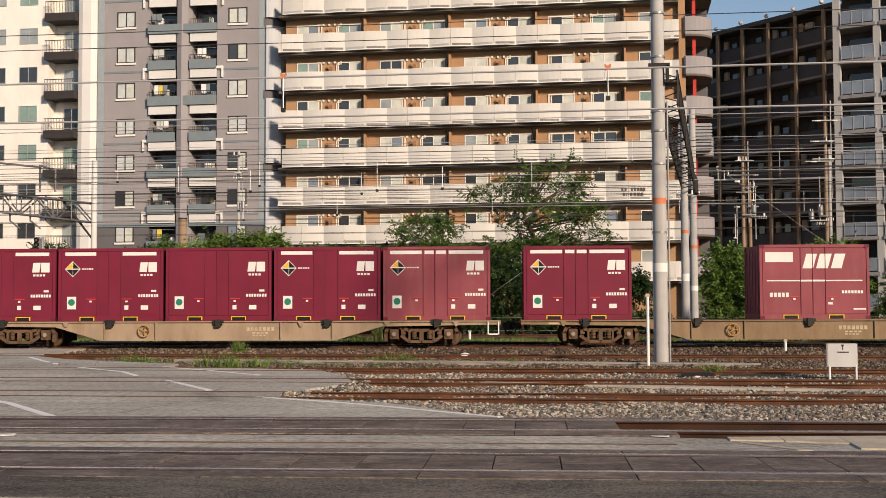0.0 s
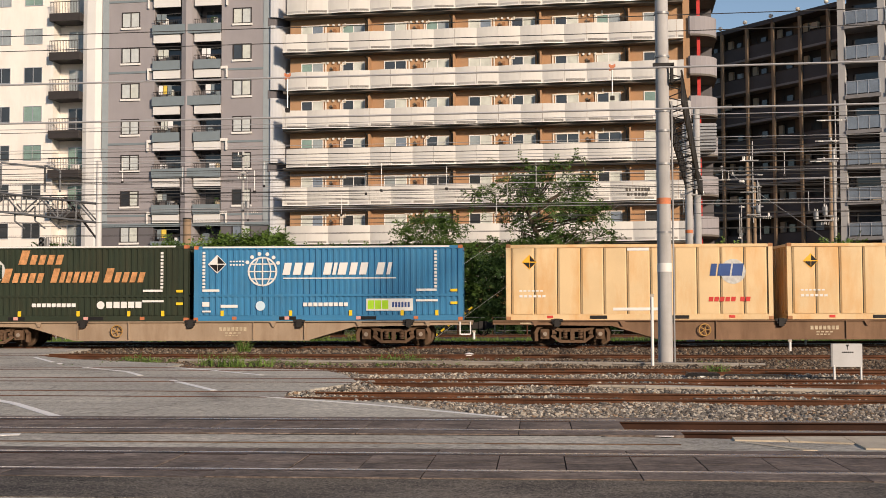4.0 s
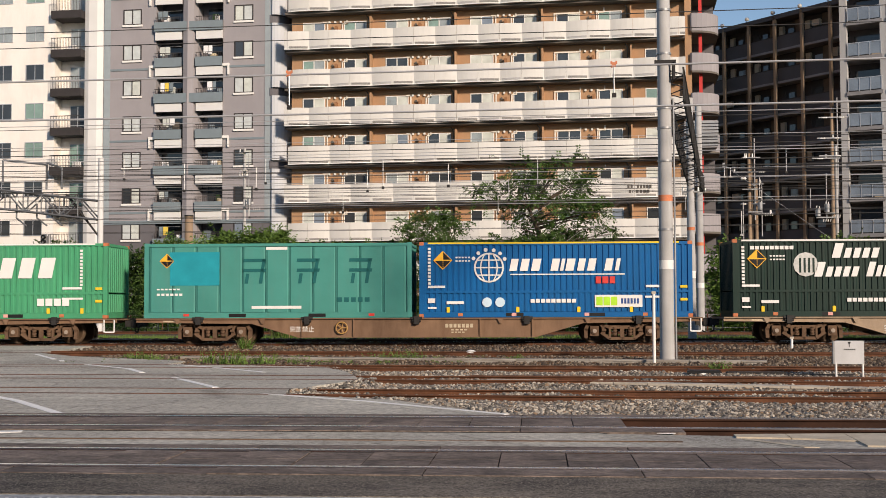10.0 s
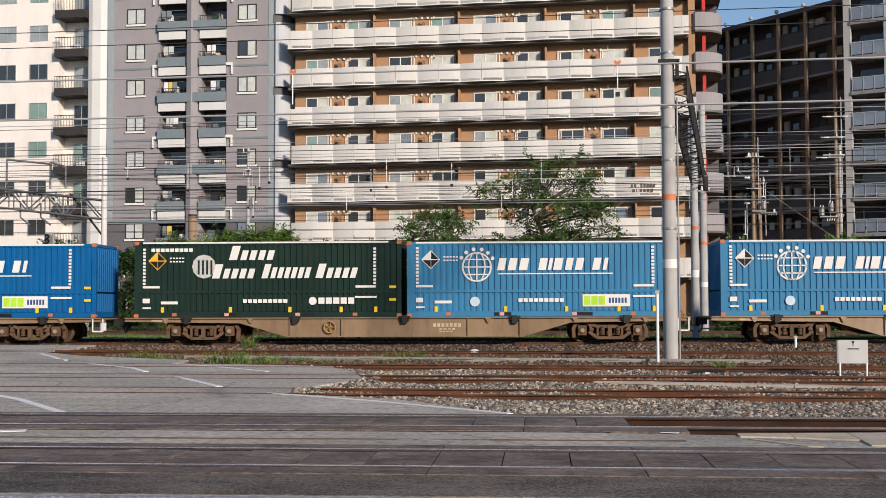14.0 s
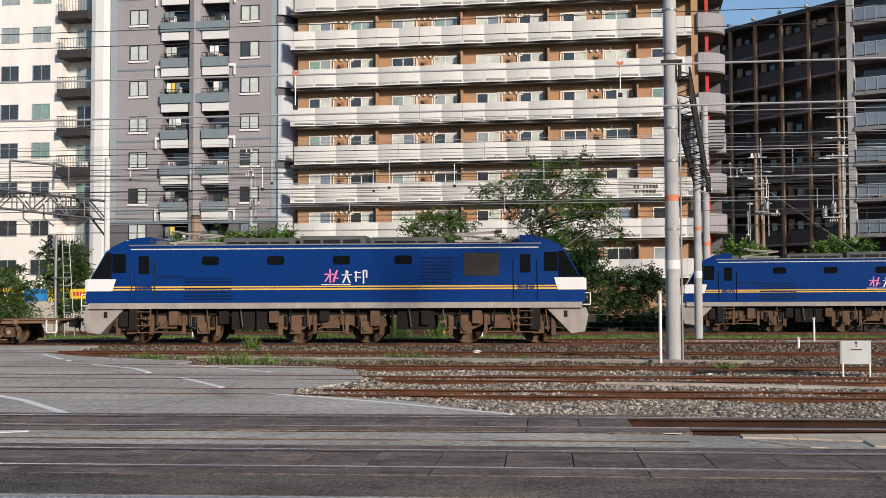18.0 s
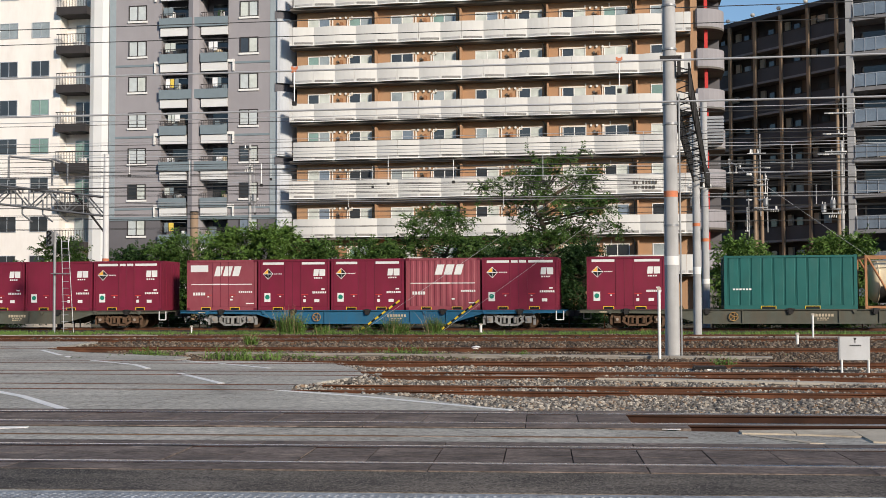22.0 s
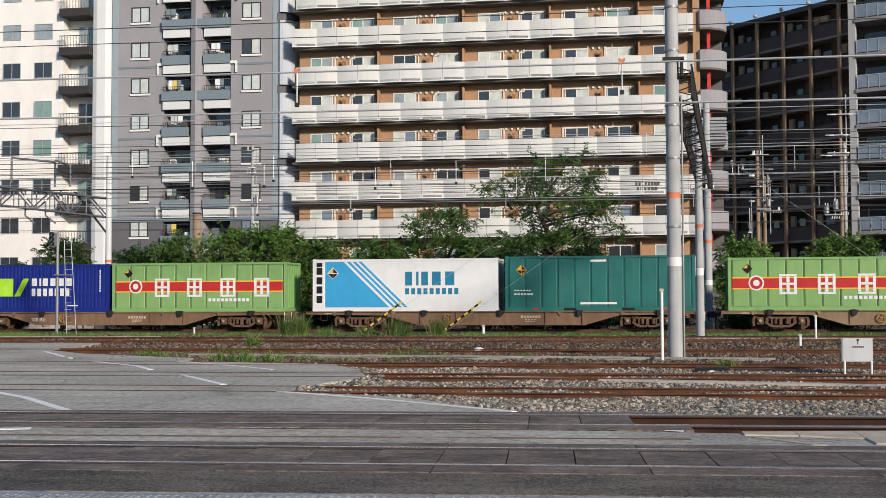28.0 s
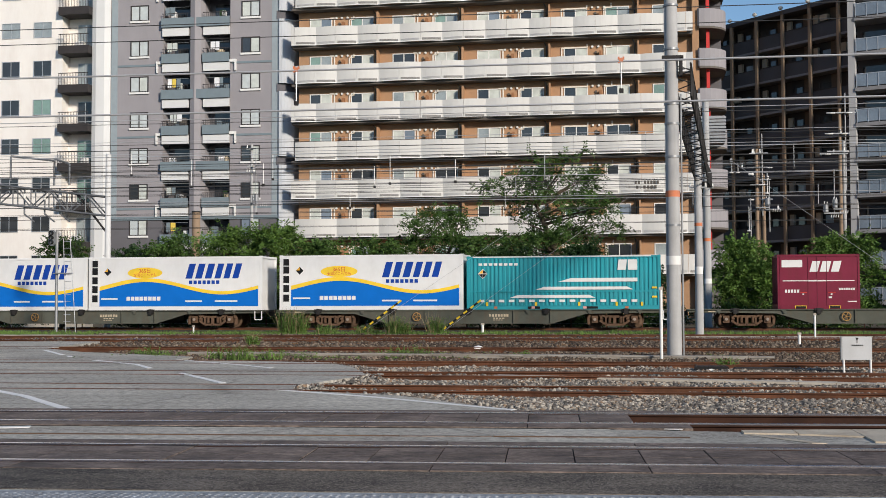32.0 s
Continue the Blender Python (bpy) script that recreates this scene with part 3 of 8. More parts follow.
def rail(parent, y, x0, x1, shiny, skin="rail_rust", proud=0.0):
    r = part("rail", Shape().prism_x([(y + a, b - 0.15) for a, b in RAIL_PROFILE], x0, x1), skin, parent, "rust-brown steel rail")
    if shiny:
        part("running_surface", Shape().box(x0, x1, y - 0.031, y + 0.031, -0.005, proud), "rail_top", r, "polished running surface")


def track(y, x0, x1, shiny, label, sleepers=None, turn=0.0, skin="rail_rust"):
    ob = thing("railway_track", label, "railway track", "railway tracks", (0, y, 0), turn)
    for s in (-0.5665, 0.5665):
        rail(ob, s, x0, x1, shiny, skin, 0.012 if y < 14 else 0.0)
    if sleepers:
        sh = Shape()
        x = sleepers[0]
        while x < sleepers[1]:
            w = 0.11 + random.uniform(-0.01, 0.01)
            sh.prism_z([(x - w, -1.0), (x + w, -1.0), (x + w, 1.0), (x - w, 1.0)], -0.34, -0.155 - random.uniform(0, 0.02))
            x += 0.62
        tagged(part("sleepers", sh, "sleeper", ob, "half-buried sleepers"), kind="stuff")
    return ob


CROSS_TURN = math.atan(0.045)
TRACKS = [(10.31, True, "polished rails set in dark crossing panels", None), (13.57, True, "polished rails set in crossing panels, then open stones", (0.2, 30)), (18.2, False, "rusty siding track on crushed stones", (-4.2, 30)), (21.8, False, "rusty siding track on crushed stones", (-4, 30)),
          (25.75, False, "rusty siding track on crushed stones", (-5, 30)), (33.6, False, "rusty siding track on crushed stones", (-12, 34)), (Y_NEAR, True, "polished running track on brown stones", (-45, 40)), (46.6, False, "rusty siding track on crushed stones", (-45, 45))]
for y, shiny, text, sl in TRACKS:
    track(y, -110, 110, shiny, text, sl, CROSS_TURN if y < 14 else NEAR_TURN if y > 38 else 0.0, "rail_brown" if y < 14 else "rail_rust")
track(Y_FAR, -130, 130, True, "running track of the far train", (-45, 40), FAR_TURN)
sw = thing("point_machine", "black point machine and rods beside the siding", "point machine", "", (2.1, 24.3, -0.18))
part("motor_case", Shape().soft_box(-0.2, 0.45, -0.2, 0.2, 0, 0.2, 0.03), "black_paint", sw)
part("cover", Shape().soft_box(0.55, 1.7, -0.14, 0.14, 0.02, 0.17, 0.03), "steel_dark", sw)
part("rod", Shape().cyl((1.7, 0, 0.1), (3.0, 0, 0.1), 0.03), "steel_dark", sw)
part("rod", Shape().cyl((0.2, 0.1, 0.08), (0.2, 1.5, 0.1), 0.03), "steel_dark", sw)
part("plate", Shape().box(0.05, 0.14, -0.212, -0.2, 0.08, 0.15), "white_paint", sw)
# guard rails and loose rails lying by the near siding
for y0, x0, x1 in ((22.6, -2.3, 60),):
    g = thing("guard_rail", "rust-brown spare rail lying along the track", "rail", "", (0, 0, 0))
    rail(g, y0, x0, x1, False)
# concrete cable troughs
for (xa, ya, xb, yb), w in (((-10.8, 30.5, 4.0, 29.0), 0.24), ((-1.9, 21.9, 9.0, 18.9), 0.3), ((-40, 46.7, 40, 46.2), 0.3)):
    tr = thing("cable_trough", "pale concrete cable trough in the stone bed", "cable trough", "cable troughs", (xa, ya, -0.17 if ya > 25 else -0.2), math.atan2(yb - ya, xb - xa))
    ln_ = math.hypot(xb - xa, yb - ya)
    part("channel", Shape().box(0, ln_, -w / 2, w / 2, 0, 0.13), "trough" if ya > 25 else "concrete", tr)
    k = 0.0
    lid = Shape().box(0.004, 0.592, -w / 2 - 0.02, w / 2 + 0.02, 0.13, 0.17).mesh("lid", "trough" if ya > 25 else "concrete")
    while k < min(ln_, 22):
        put("lid", lid, tr, "", (k, random.uniform(-0.012, 0.012), random.uniform(-0.004, 0.006)))
        k += 0.6
# crossing panels between the rails
for y0, xa, xb in ((10.31, -8.30, 7.6), (13.57, -11.19, 0.1)):
    cr = thing("level_crossing", "dark rubber and concrete crossing panels between rails", "level crossing", "", (0, y0, 0), CROSS_TURN)
    pm = Shape().box(0.006, 0.571, -0.465, -0.032, -0.14, 0.002).box(0.006, 0.571, -0.020, 0.465, -0.14, 0.002)
    part("joint_filler", Shape().box(xa, xb, -0.99, 0.99, -0.03, -0.0085), "joint_dark", cr, "black joint filler")
    pmm = pm.mesh("panel", "panel")
    x = xa
    while x < xb:
        put("panel", pmm, cr, "", (x, 0, random.uniform(-0.006, 0.003)))
        x += 0.577
    for s in (-1, 1):
        pmo = Shape().box(0.006, 1.725, -0.17, 0.17, -0.12, 0.001).mesh("edge_panel", "panel")
        x = xa
        while x < xb:
            put("edge_panel", pmo, cr, "", (x, s * 0.79, random.uniform(-0.004, 0.003)))
            x += 1.731

# slim steel cable cover let into the asphalt between the crossings
cov = thing("cable_cover", "slim dark steel cable cover in the asphalt", "cable cover", "", (0, 11.82, 0), CROSS_TURN)
for k, (xa, xb) in enumerate(((-9.0, -5.1), (-5.09, -1.98), (-1.97, -1.06), (-1.05, 0.87))):
    part("cover_plate", Shape().box(xa, xb, -0.022, 0.022, -0.03, -0.004), "bogie" if k != 2 else "panel", cov)
# ---------- plain unseen blocks added to close the place behind the viewpoint ---
# They cut low sky glow and shade the foreground; the gap lets sun through.
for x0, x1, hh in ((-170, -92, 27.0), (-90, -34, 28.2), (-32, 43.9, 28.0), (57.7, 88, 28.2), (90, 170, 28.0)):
    rear = thing("apartment_building", "plain grey block added out of view to shade the foreground", "building", "rear blocks", (0, -52.0, -0.4))
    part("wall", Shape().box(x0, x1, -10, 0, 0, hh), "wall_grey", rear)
    part("roof", Shape().box(x0 - 0.2, x1 + 0.2, -10.2, 0.2, hh, hh + 0.4), "slab_dark_and_shade", rear)

# ---------- buildings ----------
SLOPE = -0.028
BT = math.atan(SLOPE)


def window_part(parent, me_frame, me_pane, at):
    w = put("window", me_frame, parent, "", at)
    put("pane", me_pane, w)
    return w


def frame_mesh(w, h, material, mullions=(0.5,), t=0.06, key=""):
    sh = Shape().box(0, w, -0.05, 0.02, 0, t).box(0, w, -0.05, 0.02, h - t, h).box(0, t, -0.05, 0.02, t, h - t).box(w - t, w, -0.05, 0.02, t, h - t)
    for m in mullions:
        sh.box(m * w - t / 2, m * w + t / 2, -0.04, 0.02, t, h - t)
    return sh.mesh("window_frame" + key, material)


def pane_mesh(w, h, material):
    return Shape().box(0.03, w - 0.03, -0.012, 0.0, 0.03, h - 0.03).mesh("pane", material)


def half_panes(w, h, left, right):
    """A sliding window's two leaves, each with what shows behind it."""
    sh = Shape().box(0.03, w / 2, -0.012, 0.0, 0.03, h - 0.03).box(w / 2, w - 0.03, -0.016, -0.004, 0.03, h - 0.03)
    me = sh.mesh("pane", left)
    me.materials.append(M[right])
    me.polygons.foreach_set("material_index", [0] * 6 + [1] * 6)
    return me


rnd = random.Random(5)

# the long tan block with white balcony fronts
tan = thing("apartment_building", "tall tan apartment block with white wavy balcony fronts", "building", "apartment blocks", (0, 90.0, 0), BT)
TX0, TX1, STOREY, FIRST = -23.85, 7.15, 3.03, 4.75
part("wall", Shape().box(TX0 + 0.25, TX1, 1.05, 14, 0, 36.0), "wall_brown", tan, "tan-brown tiled wall")
part("roof", Shape().box(TX0, TX1 + 0.1, 0.2, 14.2, 36.0, 36.4), "slab_dark_and_shade", tan)
wf = frame_mesh(1.82, 1.75, "white_trim", (0.5,), 0.07, "_tan")
panes = [half_panes(1.82, 1.75, a, b) for a, b in (("glass_pale", "curtain"), ("glass_dark", "curtain"), ("glass_green", "glass_pale"), ("curtain", "glass_frost"), ("glass_dark", "glass_dark"), ("curtain", "curtain"))]
BAY = 3.36                             # one bowed bay of a balcony front


def bay_front(u0, u1, z0, z1, thick=0.14, out=0.0):
    """A stretch of one convex balcony bay, from u0 to u1 of its width."""
    n = max(2, int(10 * (u1 - u0)))
    us = [u0 + (u1 - u0) * k / n for k in range(n + 1)]
    bow = [-0.26 * math.sin(math.pi * u) ** 0.9 if 0 < u < 1 else 0.0 for u in us]
    sh = Shape()
    vs = []
    for (dy, z) in ((0, z0), (0, z1), (thick, z1), (thick, z0)):
        vs += [(u * BAY, q + dy - out, z) for u, q in zip(us, bow)]
    m = n + 1
    fs = [(r * m + k, r * m + k + 1, ((r + 1) % 4) * m + k + 1, ((r + 1) % 4) * m + k) for r in range(4) for k in range(n)]
    fs += [(3 * m, 2 * m, m, 0), (n, m + n, 2 * m + n, 3 * m + n)]
    return sh.add(vs, fs)


def bay_set(u0, u1):
    """Meshes of one bay cut to u0..u1: the two panels, the lip and the two drain louvres."""
    out = []
    for a, b in ((u0, min(u1, 0.497)), (max(u0, 0.503), u1)):
        if b - a > 0.03:
            out.append(("balcony_front", bay_front(a, b, 0.07, 1.45).mesh("balcony_front", "parapet_light"), ""))
    out.append(("lip", bay_front(u0, u1, 0.0, 0.07, 0.2, 0.05).mesh("lip", "white_trim"), "white lip under the balcony front"))
    for a, b, m in ((0.04, 0.47, "louvre_pale"), (0.54, 0.97, "slot_grey")):
        a, b = max(a, u0), min(b, u1)
        if b - a > 0.1:
            lv = Shape()
            for k in range(4):
                q = bay_front(a, b, 0.09 + k * 0.045, 0.122 + k * 0.045, 0.02, 0.016)
                lv.add(q.v, q.f)
            out.append(("drain_louvre", lv.mesh("drain_louvre", m), "grey drain louvre"))
    return out


BAYS = {}
fin = Shape().box(-0.06, 0.06, 0.2, 1.05, 0.0, 2.55).mesh("partition", "wall_brown")
fin_low = Shape().box(-0.09, 0.09, 0.55, 1.05, 0.0, 1.95).mesh("meter_box", "wall_brown_dark")
pipe = Shape().cyl((0, 0.92, 0), (0, 0.92, 2.5), 0.045, n=6).cyl((0, 0.92, 2.5), (-0.16, 0.7, 2.75), 0.045, n=6).mesh("drain_pipe", "slab_dark_and_shade")
ventm = Shape().cyl((0, 1.05, 0), (0, 0.9, 0), 0.09, n=8).mesh("vent", "ceramic")
ventd = Shape().cyl((0, 1.05, 0), (0, 0.95, 0), 0.1, n=8).mesh("vent", "slab_dark_and_shade")


def run(pts, w=0.1):
    """A square duct on the wall through points in x, z."""
    sh = Shape()
    for (xa, za), (xb, zb) in zip(pts, pts[1:]):
        sh.box(min(xa, xb) - w / 2, max(xa, xb) + w / 2, 0.96, 1.04, min(za, zb) - w / 2, max(za, zb) + w / 2)
    return sh


DUCTS = {0: [run([(2.35, 2.36), (2.68, 2.36), (2.68, 1.0)]).mesh("duct", "duct_tan"), run([(4.25, 2.42), (4.25, 2.2), (3.9, 2.2), (3.9, 1.0)]).mesh("duct", "duct_tan")],
         1: [run([(2.45, 2.5), (2.45, 2.3), (0.5, 2.3), (0.5, 1.0)]).mesh("duct", "duct_tan"), run([(4.3, 2.6), (4.3, 2.3), (3.75, 2.3), (3.75, 1.0)]).mesh("duct", "duct_tan")]}
NEARLY = 0.02
for f in range(11):
    z = FIRST + f * STOREY            # top of this storey's balcony front
    # Slab coloured dark to stand for its shaded underside.
    part("balcony_slab", Shape().box(TX0 - 0.05, TX1, 0.05, 1.2, z - 1.62, z - 1.45), "slab_dark_and_shade", tan)
    x = TX0 + 0.25 - (0.0 if f % 2 else BAY / 2)
    while x < TX1 - NEARLY:
        u0, u1 = max(0.0, (TX0 - x) / BAY), min(1.0, (TX1 - x) / BAY)
        key = (round(u0, 3), round(u1, 3))
        if key not in BAYS:
            BAYS[key] = bay_set(*key)
        for nm, me, text in BAYS[key]:
            put(nm, me, tan, text, (x, 0, z - 1.45))
        x += BAY
    base = z - 1.45
    for u in range(5):
        ux = TX0 + 0.5 + u * 6.72
        for k, wx in enumerate((0.66, 4.02 if u != 3 else 3.85)):
            if ux + wx + 1.9 < TX1 - 0.2:
                window_part(tan, wf, panes[rnd.randrange(6)], (ux + wx, 1.05, base + 0.62))
        if ux + 6.4 < TX1:
            put("partition", fin, tan, "", (ux + 6.32, 0, base))
            put("drain_pipe", pipe, tan, "", (ux + 6.05, 0, base))
        if ux + 4 < TX1:
            for k in range(3):
                put("vent", ventm, tan, "", (ux + 2.85 + k * 0.46, 0, base + 2.34))
            put("vent", ventd, tan, "", (ux + 3.1, 0, base + 1.9))
            put("meter_box", fin_low, tan, "brown meter box", (ux + 3.45, 0, base))
            for d in DUCTS[1 if u == 3 else 0]:
                put("duct", d, tan, "cream air duct", (ux, 0, base))
for q, (z0, n_) in enumerate(((10.05, 8), (9.68, 6))):
    figure("name_bars", dashes(2.75 + 0.1 * q, 4.6 - 0.15 * q, z0, 0.24, n_), "slab_dark_and_shade", tan, -0.25, "dark name bars")
# its end stair tower with curved grey landings and red columns
tower = thing("stair_tower", "grey curved stair landings with red columns", "stair tower", "", (0, 90.0, 0), BT)
part("core", Shape().box(TX1 + 0.0, TX1 + 0.5, 0.6, 12, 0, 37), "wall_brown", tower)
for f in range(12):
    z = FIRST + f * STOREY - 1.0
    n = 8
    arc = [(TX1 + 0.5 + 2.1 * math.sin(math.pi / 2 * k / n) * 1.0, 2.2 - 1.9 * math.cos(math.pi / 2 * k / n)) for k in range(n + 1)]
    inner = [(x - 0.12, y + 0.12) for x, y in arc]
    part("landing_front", Shape().prism_z(arc + inner[::-1], z, z + 1.35), "wall_grey", tower)
    # Landing floor, with the shade below it put into the dark colour.
    part("landing", Shape().prism_z(arc + [(TX1 + 2.6, 6), (TX1 + 0.5, 6)], z - 0.15, z), "slab_dark_and_shade", tower)
    part("red_column", Shape().box(TX1 + 1.05, TX1 + 1.3, 1.0, 1.2, z + 1.35, z + 2.9), "red_panel", tower, "red column")
# Wall behind the landings, its shade put into the darker grey.
part("back_wall", Shape().box(TX1 + 0.5, TX1 + 2.4, 4.5, 4.7, 0, 37), "wall_grey_dark_and_shade", tower)

# grey tower block
grey = thing("apartment_building", "grey apartment tower with slate-blue balconies", "building", "apartment blocks", (0, 92.0, 0), BT)
GX0, GX1 = -40.3, -25.75
NEARER = 0.981
part("wall", Shape().box(GX0, -35.75, 1.0, 12, 8.3, 40).box(-29.95, GX1, 1.0, 12, 8.3, 40), "wall_grey", grey, "mauve-grey rendered wall")
part("base_wall", Shape().box(GX0, -35.75, 1.0, 12, 0, 8.25).box(-29.95, GX1, 1.0, 12, 0, 8.25), "wall_grey_dark_and_shade", grey, "dark grey base storeys")
# Darker than the outer walls: the recess's shade is in the colour.
part("recess_wall", Shape().box(-35.75, -29.95, 2.4, 12, 0, 40), "wall_grey_dark_and_shade", grey)
part("centre_column", Shape().prism_z([(-33.45, 1.3), (-33.3, 0.75), (-32.85, 0.55), (-32.4, 0.75), (-32.2, 1.3), (-32.2, 2.4), (-33.45, 2.4)], 0, 40), "wall_grey", grey, "rounded grey column")
part("ledge", Shape().box(GX0 - 0.1, GX1 + 0.1, 0.9, 1.0, 8.1, 8.4), "trim_bluegrey", grey)
for q0, q1 in ((GX0, GX0 + 0.55), (GX1 - 0.62, GX1)):
    part("corner_strip", Shape().box(q0, q1, 0.955, 1.0, 8.4, 40), "trim_bluegrey_light", grey, "blue-grey corner strip")
gwi = frame_mesh(1.6, 1.32, "rail_dark", (0.5,), 0.085, "_grey_in")
gpanes = [half_panes(1.6, 1.32, a, b) for a, b in (("curtain", "curtain_pale"), ("curtain_pale", "curtain_pale"), ("glass_dark", "curtain"), ("curtain_pale", "curtain"), ("glass_frost", "curtain_pale"))]
sill_g = Shape().box(-0.06, 1.66, -0.12, 0.0, -0.16, 0.0).mesh("sill", "white_trim")
for f in range(11):
    z = 0.84 + f * 2.99
    for x in (-38.62, -28.98):
        w = put("window", gwi, grey, "", (x, 1.0, z))
        put("pane", gpanes[rnd.randrange(5)], w)
        put("sill", sill_g, w)
    wide = f % 2 == 0
    for x0, x1 in ((-35.75, -33.45), (-32.2, -29.95)):
        part("balcony_opening", Shape().box(x0 + 0.5, x1 - 0.2, 2.34, 2.4, z - 0.6, z + 1.4), "glass_dark", grey)
        # Dark colour paints the shade beneath this balcony.
        part("balcony_slab", Shape().box(x0, x1, 0.72, 2.4, z - 0.72, z - 0.6), "slab_dark_and_shade", grey)
        part("pale_soffit_beam", Shape().box(x0, x1, 0.76, 0.95, z - 1.42, z - 0.73), "wall_pale", grey, "pale beam under the balcony")
        rail_sh = Shape().box(x0, x1, 0.68, 0.72, z + 0.42, z + 0.47)
        for k in range(12):
            q = x0 + (k + 0.5) * (x1 - x0) / 12
            rail_sh.box(q - 0.012, q + 0.012, 0.69, 0.71, z, z + 0.42)
        part("balcony_rail", rail_sh, "rail_dark", grey, "thin black balcony rail")
        if not wide:
            part("balcony_front", Shape().box(x0 - 0.02, x1 + 0.02, 0.62, 0.75, z - 0.7, z + 0.06), "trim_bluegrey", grey, "slate-blue balcony front")
        for _ in range(rnd.randrange(1, 4)):
            q = rnd.uniform(x0 + 0.2, x1 - 0.5)
            part("balcony_item", Shape().soft_box(q, q + rnd.uniform(0.25, 0.6), 1.2, 1.5, z - 0.6, z + rnd.uniform(0.0, 0.8), 0.03), rnd.choice(["curtain", "slab_dark_and_shade", "trim_bluegrey", "leaf_shaded", "curtain_warm", "laundry_white"]), grey)
        if rnd.random() < 0.6:
            # washing on a line behind the rail
            line = part("washing_line", Shape().cyl((x0 + 0.1, 1.05, z + 1.05), (x1 - 0.1, 1.05, z + 1.05), 0.015, n=5), "alu", grey)
            q = x0 + rnd.uniform(0.15, 0.9)
            for k in range(rnd.randrange(1, 4)):
                wd = rnd.uniform(0.22, 0.45)
                if q + wd < x1 - 0.15:
                    part("washing", Shape().soft_box(q, q + wd, 1.03, 1.07, z + rnd.uniform(0.2, 0.5), z + 1.05, 0.03), rnd.choice(["laundry_white", "laundry_yellow", "curtain", "trim_bluegrey", "laundry_white"]), line, "hung washing")
                q += wd + 0.06
    if wide:
        part("balcony_front", Shape().box(-35.8, -29.9, 0.6, 0.75, z - 0.7, z + 0.06), "trim_bluegrey", grey, "long slate-blue balcony front")
    if f % 2 == 1:
        for q0, q1 in ((GX0, -35.9), (-29.8, GX1)):
            part("band", Shape().box(q0, q1, 0.96, 1.0, z - 0.85, z - 0.68), "trim_bluegrey", grey)
        for x0, x1 in ((-36.3, -35.75), (-29.95, -29.4)):
            part("corner_frame", Shape().box(x0, x1, 0.8, 1.0, z - 0.72, z - 0.5).box(x0 if x0 < -33 else x1 - 0.12, x0 + 0.12 if x0 < -33 else x1, 0.8, 1.0, z - 1.45, z - 0.72), "white_trim", grey, "white angled corner frame")
# pale side stair of the grey block
side = thing("stair_tower", "pale curved outside stair between the blocks", "stair tower", "", (0, 92.0, 0), BT)
# Dark grey stands for the shade behind the stair.
part("back", Shape().box(-25.7, -24.4, 3.0, 11, 0, 40), "wall_grey_dark_and_shade", side)
for f in range(7):
    z = 1.2 + f * 5.98
    n = 8
    arc = [(-25.7 + 1.25 * math.sin(math.pi / 2 * k / n), 2.5 - 1.75 * math.cos(math.pi / 2 * k / n)) for k in range(n + 1)]
    part("landing_front", Shape().prism_z(arc + [(x - 0.1, y + 0.1) for x, y in arc][::-1], z, z + 5.3), "wall_column", side, "pale curved stair wall")
    # Solid dark piece painted as the shaded opening between stair walls.
    part("landing_gap", Shape().prism_z([(x - 0.25, y + 0.15) for x, y in arc] + [(-25.9, 2.6)], z + 5.3, z + 5.98), "wall_grey_dark_and_shade", side)

for ob in (grey, side):
    ob.location = EYE + (ob.location - EYE) * NEARER
    ob.scale = (NEARER, NEARER, NEARER)

# cream block at the end of the row
cream = thing("apartment_building", "cream apartment block with dark iron balconies", "building", "apartment blocks", (0, 91.0, 0), BT)
part("wall", Shape().box(-74, -43.7, 0.0, 3, 0, 44).box(-43.7, -41.2, 1.2, 3, 0, 44), "wall_cream", cream, "cream rendered wall")
part("corner_column", Shape().prism_z([(-41.2, 0.3), (-41.1, 0.0), (-40.7, -0.15), (-40.0, -0.1), (-39.6, 0.2), (-39.5, 0.8), (-39.5, 3), (-41.2, 3)], 0, 44), "wall_pale", cream, "pale rounded corner column")
cw = frame_mesh(1.6, 1.3, "alu", (0.5,), 0.05, "_cream")
cpanes = [pane_mesh(1.6, 1.3, m) for m in ("glass_pale", "glass_dark", "glass_green", "glass_pale")]
cd = frame_mesh(1.35, 2.0, "alu", (0.5,), 0.05, "_door")
cdp = [pane_mesh(1.35, 2.0, m) for m in ("glass_pale", "glass_dark", "glass_green")]
